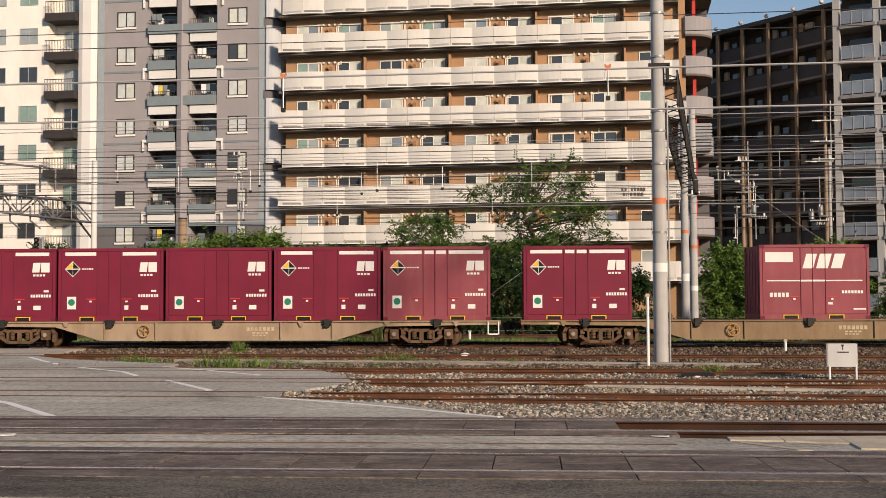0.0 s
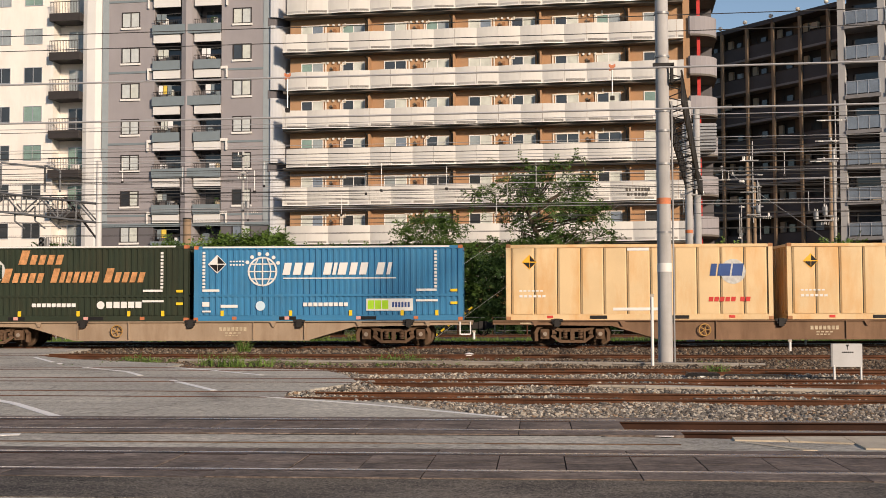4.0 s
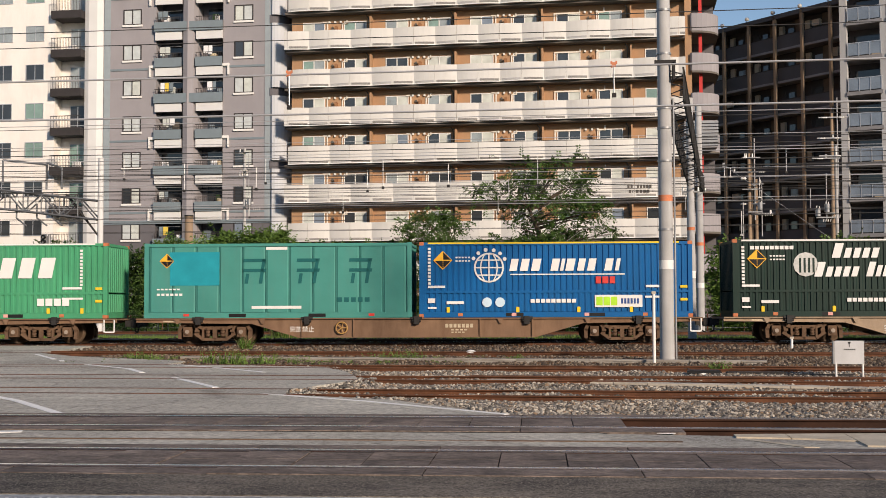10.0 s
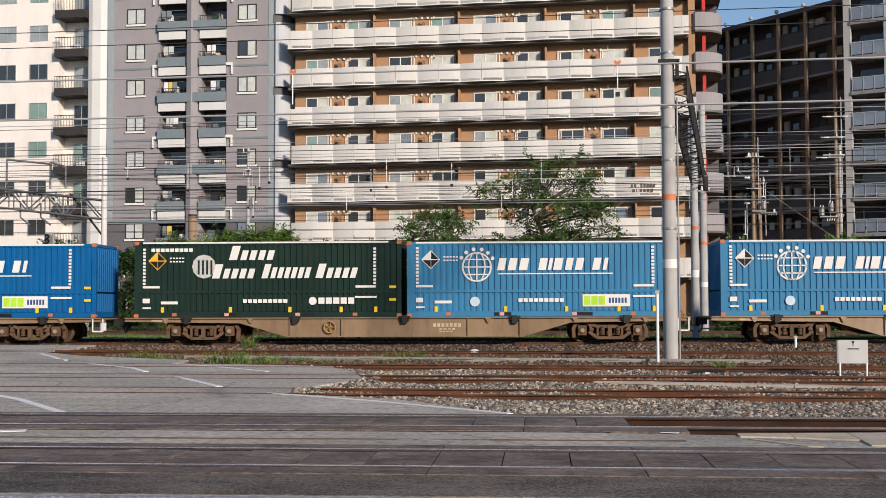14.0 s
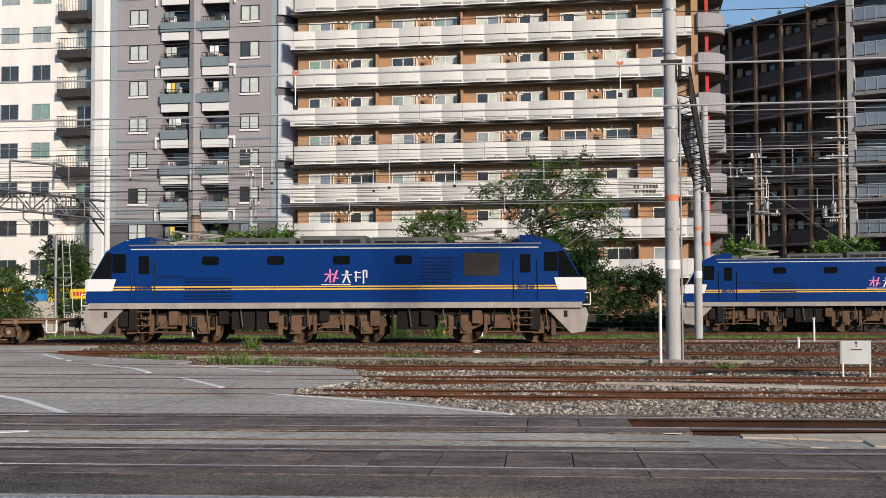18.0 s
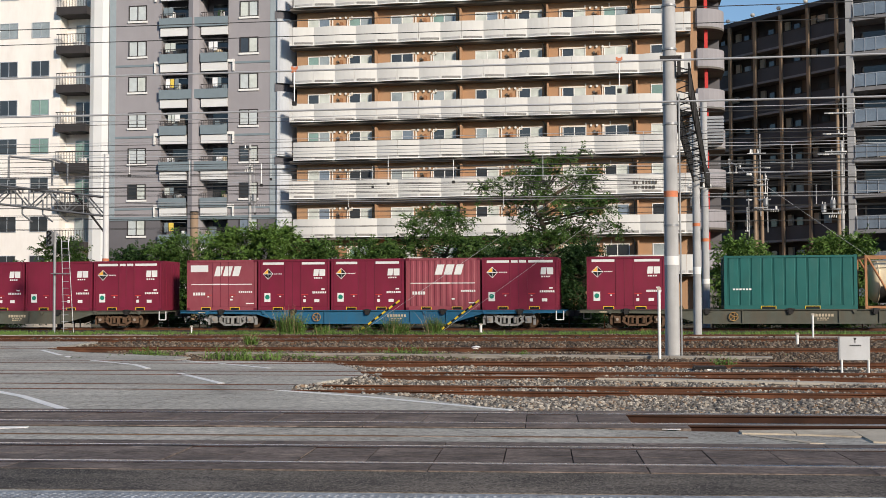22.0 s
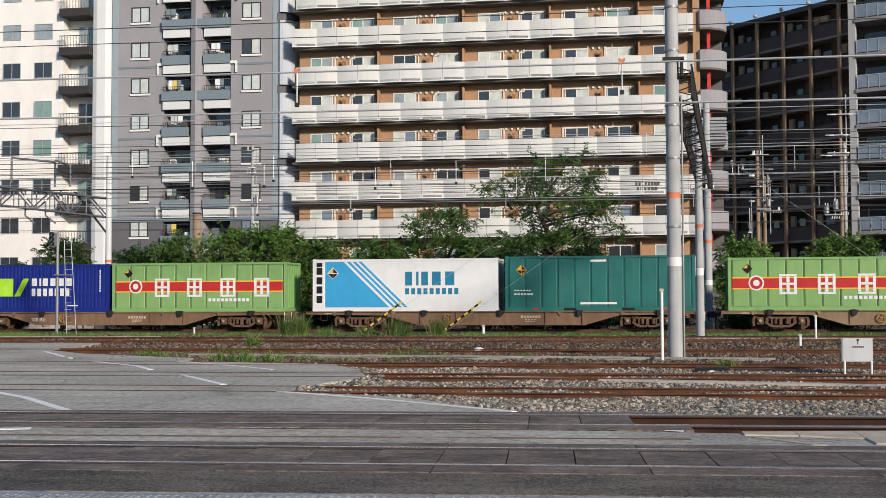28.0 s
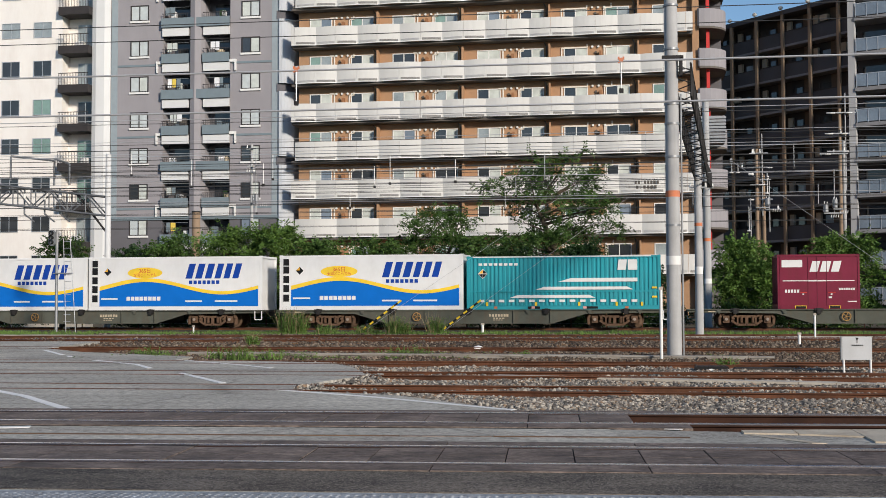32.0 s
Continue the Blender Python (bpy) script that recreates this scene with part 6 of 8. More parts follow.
        figure("sticker", [rect(-1.54, -1.22, 0.42, 0.86)], "letter_white", ob, y + g, "white sticker with a green disc")
        figure("sticker_disc", [disc(-1.38, 0.66, 0.12, 12)], "frame_green", ob, y + g - 0.006)
        figure("note", [rect(0.5, 0.64, 0.4, 0.55), rect(1.08, 1.34, 0.4, 0.55), rect(1.44, 1.62, 1.02, 1.09)], "letter_white", ob, y + g)
        if strips:
            figure("top_strip", [rect(-1.62, -0.52, H - 0.26, H - 0.14)], "letter_white", ob, y + g, "white reflective strip")
            figure("top_strip", [rect(0.42, 1.62, H - 0.26, H - 0.14)], "letter_white", ob, y + g, "white reflective strip")
        if strips > 2:
            figure("top_strip", [rect(-0.42, -0.1, H - 0.26, H - 0.14), rect(-0.02, 0.32, H - 0.26, H - 0.14)], "letter_white", ob, y + g)
        if diamond_mark:
            hazard_diamond(ob, -1.35, 1.83, 0.28, y + g)
            figure("placard_note", dashes(-1.02, -0.6, 1.81, 0.045, 5), "letter_white", ob, y + g)
    else:
        g = -0.001 if ribs else 0.012
        figure("logo", [slanted(-0.4, 1.74, 0.36, 0.5, 0.28), slanted(0.06, 1.74, 0.4, 0.5, 0.28), slanted(0.56, 1.74, 0.36, 0.5, 0.28)], "letter_white", ob, y + g, "slanted white company mark")
        figure("stripe", [rect(-1.62, -0.5, 1.30, 1.34), rect(-0.5, 0.35, 1.29, 1.35), rect(0.35, 1.62, 1.30, 1.34)], "letter_white", ob, y + g, "thin white stripe")
        if not ribs:
            figure("name_plate", [rect(-1.66, -0.72, 1.96, 2.3)], "letter_white", ob, y + g, "white plate")
        figure("name_bars", dashes(-1.52, -0.84, 0.76, 0.15, 5), "letter_white", ob, y + g)
        figure("number_bars", dashes(0.92, 1.66, 0.88, 0.1, 7), "letter_white", ob, y + g)
        figure("note", [rect(1.3, 1.72, 0.32, 0.37), rect(0.45, 0.6, 0.5, 0.58)], "letter_white", ob, y + g)
    return ob


def ribbed(L, H, y, z0, z1, pitch=0.205, depth=0.036):
    """Corrugated walls on both long sides and both ends, as one skin."""
    sh = Shape()
    for side in (-1, 1):
        n = int((L - 0.3) / pitch)
        p = (L - 0.3) / n
        pts = []
        for i in range(n):
            x = -L / 2 + 0.15 + i * p
            pts += [(x, 0), (x + p * 0.42, 0), (x + p * 0.55, depth), (x + p * 0.87, depth)]
        pts.append((L / 2 - 0.15, 0))
        vs = [(x, side * (-y - d - 0.012), z) for z in (z0, z1) for x, d in pts]
        m = len(pts)
        fs = [(i, i + 1, i + 1 + m, i + m) if side < 0 else (i + 1, i, i + m, i + 1 + m) for i in range(m - 1)]
        sh.add(vs, fs)
    for side in (-1, 1):
        w = -2 * y - 0.3
        n = int(w / pitch)
        p = w / n
        pts = []
        for i in range(n):
            q = -w / 2 + i * p
            pts += [(q, 0), (q + p * 0.42, 0), (q + p * 0.55, depth), (q + p * 0.87, depth)]
        pts.append((w / 2, 0))
        vs = [(side * (L / 2 - d - 0.02), q, z) for z in (z0, z1) for q, d in pts]
        m = len(pts)
        sh.add(vs, [(i, i + 1, i + 1 + m, i + m) for i in range(m - 1)])
    sh.box(-L / 2 + 0.06, L / 2 - 0.06, y + 0.06, -y - 0.06, z0 - 0.02, z1 + 0.02)
    return sh


def box31(material, label, H=2.62, style="rib", post=None, casting="casting_orange", L=9.41, top=None):
    """A thirty-one-foot container: style rib (corrugated, low side door), panel (broad flat panels) or smooth."""
    y, a = -W12 / 2, L / 2
    post = post or material
    ob = thing("freight_container", label, "container", "thirty-one-foot containers")
    if style == "rib":
        part("body", ribbed(L, H, y, 0.92, H - 0.12), material, ob)
        part("side_door", ribbed(L, H, y + 0.006, 0.2, 0.84), material, ob)
        sh = Shape().box(-a + 0.14, a - 0.14, y + 0.002, y + 0.08, 0.84, 0.92).box(-a + 0.14, a - 0.14, -y - 0.08, -y - 0.002, 0.84, 0.92)
        part("door_rail", sh, material, ob)
    elif style == "panel":
        sh = Shape().box(-a + 0.1, a - 0.1, y + 0.045, -y - 0.045, 0.16, H - 0.06)
        part("body", sh, material, ob)
        n = 11
        p = (L - 0.36) / n
        back = Shape()
        for i in range(n):
            x0 = -a + 0.18 + i * p
            part("wall_panel", Shape().prism_z([(x0 + 0.02, y + 0.046), (x0 + 0.07, y + 0.012), (x0 + p - 0.07, y + 0.012), (x0 + p - 0.02, y + 0.046)][::-1], 0.2, H - 0.14), material, ob)
            back.prism_z([(x0 + 0.02, -y - 0.046), (x0 + 0.07, -y - 0.012), (x0 + p - 0.07, -y - 0.012), (x0 + p - 0.02, -y - 0.046)], 0.2, H - 0.14)
        part("back_wall", back, material, ob)
        seam = Shape().box(-0.011, 0.011, 0, 0.03, 0.2, H - 0.14).mesh("panel_seam", "seam_teal" if material.startswith("teal") else "seam_dirt")
        for i in range(n + 1):
            put("panel_seam", seam, ob, "dirty seam between panels", (-a + 0.18 + i * p, y + 0.03, 0))
        for x in (-a, a):
            sh = Shape()
            for k in range(6):
                yy = -1.0 + k * 0.4
                sh.box(min(x * 0.978, x * 0.993), max(x * 0.978, x * 0.993), yy - 0.05, yy + 0.05, 0.2, H - 0.12)
            part("end_ribs", sh, material, ob)
    else:
        part("body", Shape().box(-a + 0.1, a - 0.1, y + 0.012, -y - 0.012, 0.14, H - 0.05), material, ob)
        for x in (-a + 0.06, a - 0.10):
            part("end_wall", Shape().box(x, x + 0.04, y + 0.1, -y - 0.1, 0.14, H - 0.06), material, ob)
    me = Shape().soft_box(0, 0.15, 0, 0.14, 0, H, 0.012).mesh("corner_post", post)
    for x in (-a, a - 0.15):
        for yy in (y, -y - 0.14):
            put("corner_post", me, ob, "", (x, yy, 0))
    sh = Shape().box(-a + 0.15, a - 0.15, y + 0.001, y + 0.12, 0, 0.19).box(-a + 0.15, a - 0.15, -y - 0.12, -y - 0.001, 0, 0.19)
    sh.box(-a, -a + 0.1, y + 0.14, -y - 0.14, 0, 0.19).box(a - 0.1, a, y + 0.14, -y - 0.14, 0, 0.19)
    part("floor_frame", sh, post, ob)
    sh = Shape().box(-a + 0.15, a - 0.15, y + 0.001, y + 0.1, H - 0.12, H - 0.03).box(-a + 0.15, a - 0.15, -y - 0.1, -y - 0.001, H - 0.12, H - 0.03)
    sh.box(-a, -a + 0.1, y + 0.14, -y - 0.14, H - 0.12, H - 0.03).box(a - 0.1, a, y + 0.14, -y - 0.14, H - 0.12, H - 0.03)
    sh.box(-a + 0.05, a - 0.05, y + 0.05, -y - 0.05, H - 0.06, H - 0.015)
    part("roof", sh, post, ob)
    if top:
        part("top_rail", Shape().box(-a + 0.3, a - 0.45, y - 0.004, y + 0.05, H - 0.075, H - 0.02), top, ob, "pale top rail")
    castings(ob, L, H, y, casting)
    return ob


def side_gear(ob, L, y, H, marks=True):
    """Latches, fork pockets and reflective patches along the low side door."""
    a = L / 2
    for x in (-a + 0.95, -1.35, 0.75, 2.55, a - 0.95):
        part("latch", Shape().soft_box(x, x + 0.11, y - 0.012, y + 0.02, 0.17, 0.36, 0.01), "yellow_paint", ob, "yellow door latch")
    for k, x in enumerate((-a + 1.35, -a + 3.2, 1.0, a - 1.7)):
        part("lamp_patch", Shape().box(x, x + 0.16, y - 0.01, y + 0.01, 0.04, 0.15), "patch_pink" if k % 3 else "casting_orange", ob, "faded pink lashing patch")
    for x in (-1.4, 1.4):
        part("fork_pocket", Shape().box(x - 0.3, x + 0.3, y - 0.004, y + 0.01, 0.03, 0.15), "black_paint", ob)
    for x0 in (a - 0.42,):
        for z in (0.56, 1.0):
            part("reflector", Shape().box(x0, x0 + 0.24, y - 0.012, y - 0.002, z, z + 0.09), "yellow_paint", ob)


def shared_marks(ob, L, y, mark="letter_white", fill="orange_paint", edge="orange_paint"):
    a = L / 2
    hazard_diamond(ob, -a + 0.82, 1.98, 0.33, y - 0.002, fill, edge)
    figure("placard_note", dashes(-a + 1.26, -a + 1.8, 2.05, 0.05, 5) + dashes(-a + 1.26, -a + 1.8, 1.93, 0.05, 5), mark, ob, y - 0.002)
    figure("code_bars", [rect(-a + 0.3, -a + 0.4, 2.34 - i * 0.12, 2.42 - i * 0.12) for i in range(11)], mark, ob, y - 0.002)
    figure("code_bars", [rect(a - 0.98, a - 0.88, 2.34 - i * 0.12, 2.42 - i * 0.12) for i in range(11)], mark, ob, y - 0.002)
    figure("line_bar", [rect(-a + 0.3, -a + 0.9, 1.02, 1.1), rect(a - 1.6, a - 0.9, 1.02, 1.1), rect(a - 1.62, a - 0.86, 0.66, 0.73)], mark, ob, y - 0.002)
    figure("note", [rect(-a + 0.95, -a + 1.55, 0.46, 0.56), rect(-a + 0.3, -a + 0.6, 0.3, 0.36), rect(-a + 0.3, -a + 0.55, 0.5, 0.66)], mark, ob, y - 0.002)
    figure("company_bars", dashes(-0.85, 0.75, 0.5, 0.13, 9, 0.2), mark, ob, y - 0.002)


def forest(worn=False, alt=False):
    H = 2.66
    word = "letter_worn" if worn else "letter_white"
    ob = box31("forest_worn" if worn else "forest_green", "dark green corrugated container with " + ("faded rust-brown" if worn else "white") + " italic wordmark", H, top="letter_white")
    L, y, a = 9.41, -W12 / 2, 4.705
    side_gear(ob, L, y, H)
    shared_marks(ob, L, y, edge="letter_white" if worn else "orange_paint", fill="letter_white" if worn else "orange_paint")
    x0 = -a + 2.05
    emblem = figure("emblem", [disc(x0 + 0.42, 1.78, 0.42, 12)], "label_grey" if not alt else "azure_disc", ob, y - 0.002, "pale round emblem")
    figure("emblem_detail", [rect(x0 + 0.2 + 0.15 * i, x0 + 0.27 + 0.15 * i, 1.5, 2.0) for i in range(4)], "forest_green", emblem, y - 0.008)
    figure("wordmark", wordrow(-a + 3.35, -a + 5.0, 2.0, 0.5, 0.34, 5), word, ob, y - 0.002, "slanted wordmark shapes")
    figure("wordmark", wordrow(-a + 2.75, -a + 4.3, 1.36, 0.5, 0.34, 5) + wordrow(-a + 4.5, -a + 6.25, 1.36, 0.5, 0.38, 7) + wordrow(-a + 6.4, -a + 7.9, 1.36, 0.5, 0.36, 5), word, ob, y - 0.002, "slanted wordmark shapes")
    figure("company_disc", [disc(a - 3.1, 0.56, 0.14, 14)], "letter_white", ob, y - 0.003)
    figure("company_bars", dashes(a - 2.9, a - 1.6, 0.46, 0.22, 5, 0.18), "letter_white", ob, y - 0.003)
    figure("top_note", dashes(-a + 0.6, -a + 2.1, 2.3, 0.12, 9, 0.2), "letter_white", ob, y - 0.002)
    return ob


def globe(ob, x, z, r, y):
    g = Shape()
    n = 28
    for rr in (r,):
        for i in range(n):
            a0, a1 = 2 * math.pi * i / n, 2 * math.pi * (i + 1) / n
            g.prism([(x + rr * math.cos(a0), z + rr * math.sin(a0)), (x + rr * math.cos(a1), z + rr * math.sin(a1)),
                     (x + (rr - 0.06) * math.cos(a1), z + (rr - 0.06) * math.sin(a1)), (x + (rr - 0.06) * math.cos(a0), z + (rr - 0.06) * math.sin(a0))], y - 0.006, y)
    for k in (-0.5, 0, 0.5):
        h = math.sqrt(1 - k * k) * r
        g.prism(rect(x - h, x + h, z + k * r - 0.022, z + k * r + 0.022), y - 0.006, y)
    g.prism(rect(x - 0.022, x + 0.022, z - r, z + r), y - 0.006, y)
    for sgn in (-1, 1):
        for i in range(10):
            t0, t1 = -math.pi / 2 + math.pi * i / 10, -math.pi / 2 + math.pi * (i + 1) / 10
            p0 = (x + sgn * 0.55 * r * math.cos(t0), z + r * math.sin(t0))
            p1 = (x + sgn * 0.55 * r * math.cos(t1), z + r * math.sin(t1))
            q = [(p0[0] - 0.022, p0[1]), (p0[0] + 0.022, p0[1]), (p1[0] + 0.022, p1[1]), (p1[0] - 0.022, p1[1])]
            g.prism(q, y - 0.006, y)
    part("globe_emblem", g, "letter_white", ob, "white line globe emblem")
    figure("globe_dots", [disc(x + 1.2 * r * math.cos(t), z + 1.2 * r * math.sin(t), 0.07, 8) for t in (0.5, 0.9, 1.3, 1.75, 2.2, 2.6)], "letter_white", ob, y)


def azure(material="azure_blue", sub=True, white_placard=False, top="yellow_paint"):
    H = 2.62
    shade = {"azure_blue": "blue", "azure_dark": "deep blue", "azure_light": "faded light blue"}[material]
    ob = box31(material, shade + " corrugated container with white globe emblem" + (" and red sub-mark" if sub else ""), H, top=top)
    L, y, a = 9.41, -W12 / 2, 4.705
    side_gear(ob, L, y, H)
    shared_marks(ob, L, y, edge="letter_white" if white_placard else "orange_paint", fill="letter_white" if white_placard else "orange_paint")
    globe(ob, -a + 2.42, 1.72, 0.52, y - 0.002)
    figure("wordmark", frames(-a + 3.12, 1.6, 0.42, [0.3, 0.32, 0.34, -0.2, 0.26, 0.12, 0.34, 0.28, 0.3, -0.16, 0.3, 0.13], 0.2, 0.065, 0.1), "letter_white", ob, y - 0.002, "white slanted wordmark shapes")
    figure("underline", [rect(-a + 3.15, -a + 7.1, 1.46, 1.5)], "letter_white", ob, y - 0.002)
    if sub:
        figure("sub_mark", blocks(-a + 6.1, 1.16, 0.24, [0.18, 0.2, 0.18], 0.0, 0.05), "red_paint", ob, y - 0.002, "red sub-mark")
    figure("plate", [rect(a - 3.35, a - 1.72, 0.34, 0.76)], "letter_white", ob, y - 0.004, "white plate with lime mark")
    figure("plate_mark", blocks(a - 3.3, 0.4, 0.3, [0.22, 0.22, 0.22], 0.0, 0.03), "lime", ob, y - 0.010)
    figure("plate_bars", dashes(a - 2.45, a - 1.8, 0.46, 0.18, 6, 0.35), "letter_navy", ob, y - 0.010)
    figure("round_sticker", [disc(-a + 2.35, 0.52, 0.17, 14)] + ([disc(-a + 2.8, 0.52, 0.17, 14)] if sub else []), "azure_disc", ob, y - 0.002)
    return ob


def bright_box(red):
    H = 2.66
    ob = box31("bright_green", "green corrugated container with " + ("red-and-white" if red else "white") + " disc emblem", H, top="letter_white")
    L, y, a = 9.41, -W12 / 2, 4.705
    side_gear(ob, L, y, H)
    shared_marks(ob, L, y)
    figure("disc_emblem", [disc(-a + 2.72, 1.68, 0.47, 24)], "red_paint" if red else "letter_white", ob, y - 0.002, "round emblem")
    if red:
        figure("emblem_stroke", [slanted(-a + 2.5, 1.3, 0.2, 0.3, 0.9), slanted(-a + 2.45, 1.82, 0.45, 0.14, 0)], "letter_white", ob, y - 0.008)
    figure("wordmark", frames(-a + 3.35, 1.42, 0.72, [0.62, 0.56, 0.6, 0.56, 0.58, 0.6], 0.2, 0.13, 0.15), "letter_white", ob, y - 0.002, "large white slanted wordmark shapes")
    figure("company_bars", dashes(a - 2.5, a - 1.3, 0.44, 0.26, 4, 0.18), "letter_white", ob, y - 0.003)
    return ob


def panel31(kind):
    L = 9.41 if kind == "delivery" else 9.13
    y, a = -W12 / 2, L / 2
    if kind == "delivery":
        ob = box31("teal", "teal panelled container with dark lettering shapes and bright patch", 2.62, "panel", casting="teal", L=L)
        figure("bright_patch", [rect(-a + 0.91, -a + 2.66, 1.14, 2.31)], "teal_patch", ob, y + 0.01)
        figure("lettering", [r for x in (3.5, 5.38, 7.22) for r in (slanted(-a + x, 1.95, 0.8, 0.12, 0.15), slanted(-a + x, 1.6, 0.8, 0.12, 0.15), slanted(-a + x + 0.05, 1.2, 0.12, 0.35, 0.15), slanted(-a + x + 0.55, 1.2, 0.12, 0.85, 0.15))], "teal_letter", ob, y + 0.01, "faded dark lettering shapes")
        figure("company_bars", dashes(a - 2.6, a - 1.4, 0.55, 0.16, 5), "teal_letter", ob, y + 0.01)
    elif kind == "faded":
        ob = box31("teal_faded", "sun-faded teal container with vertical panels", 2.60, "panel", casting="teal_faded", L=L)
    elif kind == "dark":
        ob = box31("teal_dark", "dark teal container with vertical panels", 2.68, "panel", casting="teal_dark", L=L)
    else:
        ob = box31("cream", "rust-streaked cream container with vertical panels", 2.62, "panel", casting="frame_rust", L=L)
    hazard_diamond(ob, -a + 0.8, 2.0, 0.26, y + 0.01, "orange_paint", "orange_paint")
    figure("number_bars", dashes(-a + 0.45, -a + 1.4, 0.78, 0.08, 6) + dashes(-a + 0.45, -a + 1.3, 0.98, 0.05, 6), "letter_white", ob, y + 0.008)
    figure("bottom_note", [rect(-0.9, 0.85, 0.32, 0.42)], "letter_white", ob, y + 0.008, "white note strip")
    figure("top_note", [rect(-0.4, 0.35, 2.38, 2.48)], "letter_white", ob, y + 0.008)
    for x in (-a + 1.4, a - 1.5):
        part("lamp_patch", Shape().box(x, x + 0.2, y - 0.01, y + 0.01, 0.06, 0.15), "red_paint", ob, "red-and-white tail patch")
    for x in (-1.4, 1.4):
        part("fork_pocket", Shape().box(x - 0.3, x + 0.3, y - 0.004, y + 0.01, 0.03, 0.15), "black_paint", ob)
    if kind in ("cream", "cream_logo"):
        figure("disc_emblem", [disc(a - 1.35, 1.65, 0.43, 24)], "label_grey", ob, y + 0.008, "grey disc emblem")
        figure("emblem_word", blocks(a - 2.15, 1.5, 0.42, [0.2, 0.42, 0.36], 0.15, 0.06), "letter_navy", ob, y + 0.002, "navy wordmark shapes")
        figure("sub_word", blocks(a - 2.2, 0.62, 0.16, [0.15] * 5 + [-0.08] + [0.15] * 2, 0.15, 0.04), "red_paint", ob, y + 0.008, "red wordmark shapes")
    return ob


def tank(frame_m, tank_m, label, L=6.06, word="letter_green", rusty=False, small=False):
    y, a, H = -W12 / 2, L / 2, 2.5 if small else 2.55
    ob = thing("tank_container", label, "tank container", "tank containers")
    r = 0.99 if small else 1.17
    zc = 1.28 if small else 1.215
    e = a - (0.3 if small else 0.1)
    prof = [(0, -e), (r * 0.55, -e + 0.04), (r * 0.86, -e + 0.14), (r, -e + 0.34), (r, e - 0.34), (r * 0.86, e - 0.14), (r * 0.55, e - 0.04), (0, e)]
    part("tank", Shape().lathe(prof, False, 36, (0, 0, zc)), tank_m, ob, "riveted cream tank barrel")
    for k in range(5 if not small else 3):
        x = -e + 0.4 + k * (2 * e - 0.8) / (4 if not small else 2)
        part("tank_band", Shape().lathe([(r + 0.004, -0.035), (r + 0.02, -0.03), (r + 0.02, 0.03), (r + 0.004, 0.035)], False, 36, (x, 0, zc)), "steel_dark" if not rusty else tank_m, ob)
    if small:
        t0 = math.asin((1.05 - zc) / r)
        arc = [t0 - (math.pi + 2 * t0) * i / 24 for i in range(25)]
        belly = Shape()
        for q0, q1 in zip(arc, arc[1:]):
            belly.prism_x([((r + k) * math.cos(q), zc + (r + k) * math.sin(q)) for q, k in ((q0, 0.004), (q0, 0.014), (q1, 0.014), (q1, 0.004))], -e + 0.36, e - 0.36)
        part("belly_band", belly, "steel_dark", ob, "blue-grey belly cladding")
        part("skid", Shape().box(-1.35, 1.35, y + 0.16, -y - 0.16, 0.06, 0.34), "sill_brown", ob, "brown steel skid")
        for x in (-1.75, 1.45):
            part("valve_box", Shape().soft_box(x, x + 0.36, y + 0.12, y + 0.3, 0.3, 0.86, 0.02), "steel_grey", ob)
    s = 0.11
    for x in (-a, a - s):
        for yy in (y, -y - s):
            part("corner_post", Shape().soft_box(x, x + s, yy, yy + s, 0, H, 0.012), frame_m, ob)
        part("end_beam", Shape().box(x + 0.005, x + s - 0.005, y + s, -y - s, H - 0.12, H - 0.01).box(x + 0.005, x + s - 0.005, y + s, -y - s, 0.02, 0.14), frame_m, ob)
    for yy in (y, -y - s):
        part("side_rail", Shape().box(-a + s, a - s, yy + 0.005, yy + s - 0.005, 0.66 if not small else 0.02, 0.74 if not small else 0.14), frame_m, ob)
        if rusty:
            part("top_rail", Shape().box(-a + s, a - s, yy + 0.005, yy + s - 0.005, H - 0.11, H - 0.01), frame_m, ob)
        for sx in (-1, 1):
            if rusty:
                part("brace", Shape().cyl((sx * (a - 0.14), yy + s / 2, H - 0.1), (sx * (a - 1.28), yy + s / 2, 0.3), 0.05, n=6), frame_m, ob)
                part("brace", Shape().cyl((sx * 0.12, yy + s / 2, H - 0.08), (sx * (a - 1.5), yy + s / 2, 0.3), 0.05, n=6), frame_m, ob)
            else:
                part("brace", Shape().cyl((sx * (a - 0.1), yy + s / 2, H - 0.08), (sx * (a - 1.5), yy * 0.72, H - 0.36), 0.035, n=6), frame_m, ob)
                part("brace", Shape().cyl((sx * (a - 0.06), yy + s / 2, 0.1), (sx * (a - 1.5), yy + s / 2, 0.34), 0.045, n=6), frame_m, ob)
                part("saddle", Shape().box(min(sx * (a - 1.6), sx * (a - 1.2)), max(sx * (a - 1.6), sx * (a - 1.2)), yy + 0.02, yy + s + 0.2, 0.28, 0.42), "sill_brown", ob)
    part("walkway", Shape().box(-a + 0.3, a - 0.3, -0.3, 0.3, zc + r + 0.004, zc + r + 0.03), "steel_grey", ob)
    part("hose", Shape().cyl((-e + 0.3, -r * 0.79, zc + r * 0.64), (e - 0.9, -r * 0.71, zc + r * 0.73), 0.02, n=6), "steel_dark", ob, "dark pipe along the barrel")
    for x in (-0.7, 0.9):
        part("hatch", Shape().cyl((x, 0, zc + r - 0.06), (x, 0, max(zc + r + 0.02, H - 0.06)), 0.24, n=14), "steel_grey", ob)
    # marks stand on a barrel: curved plates just off its skin

    def plate(name, x0, x1, z0, z1, m, lab=""):
        sh = Shape()
        n = 8
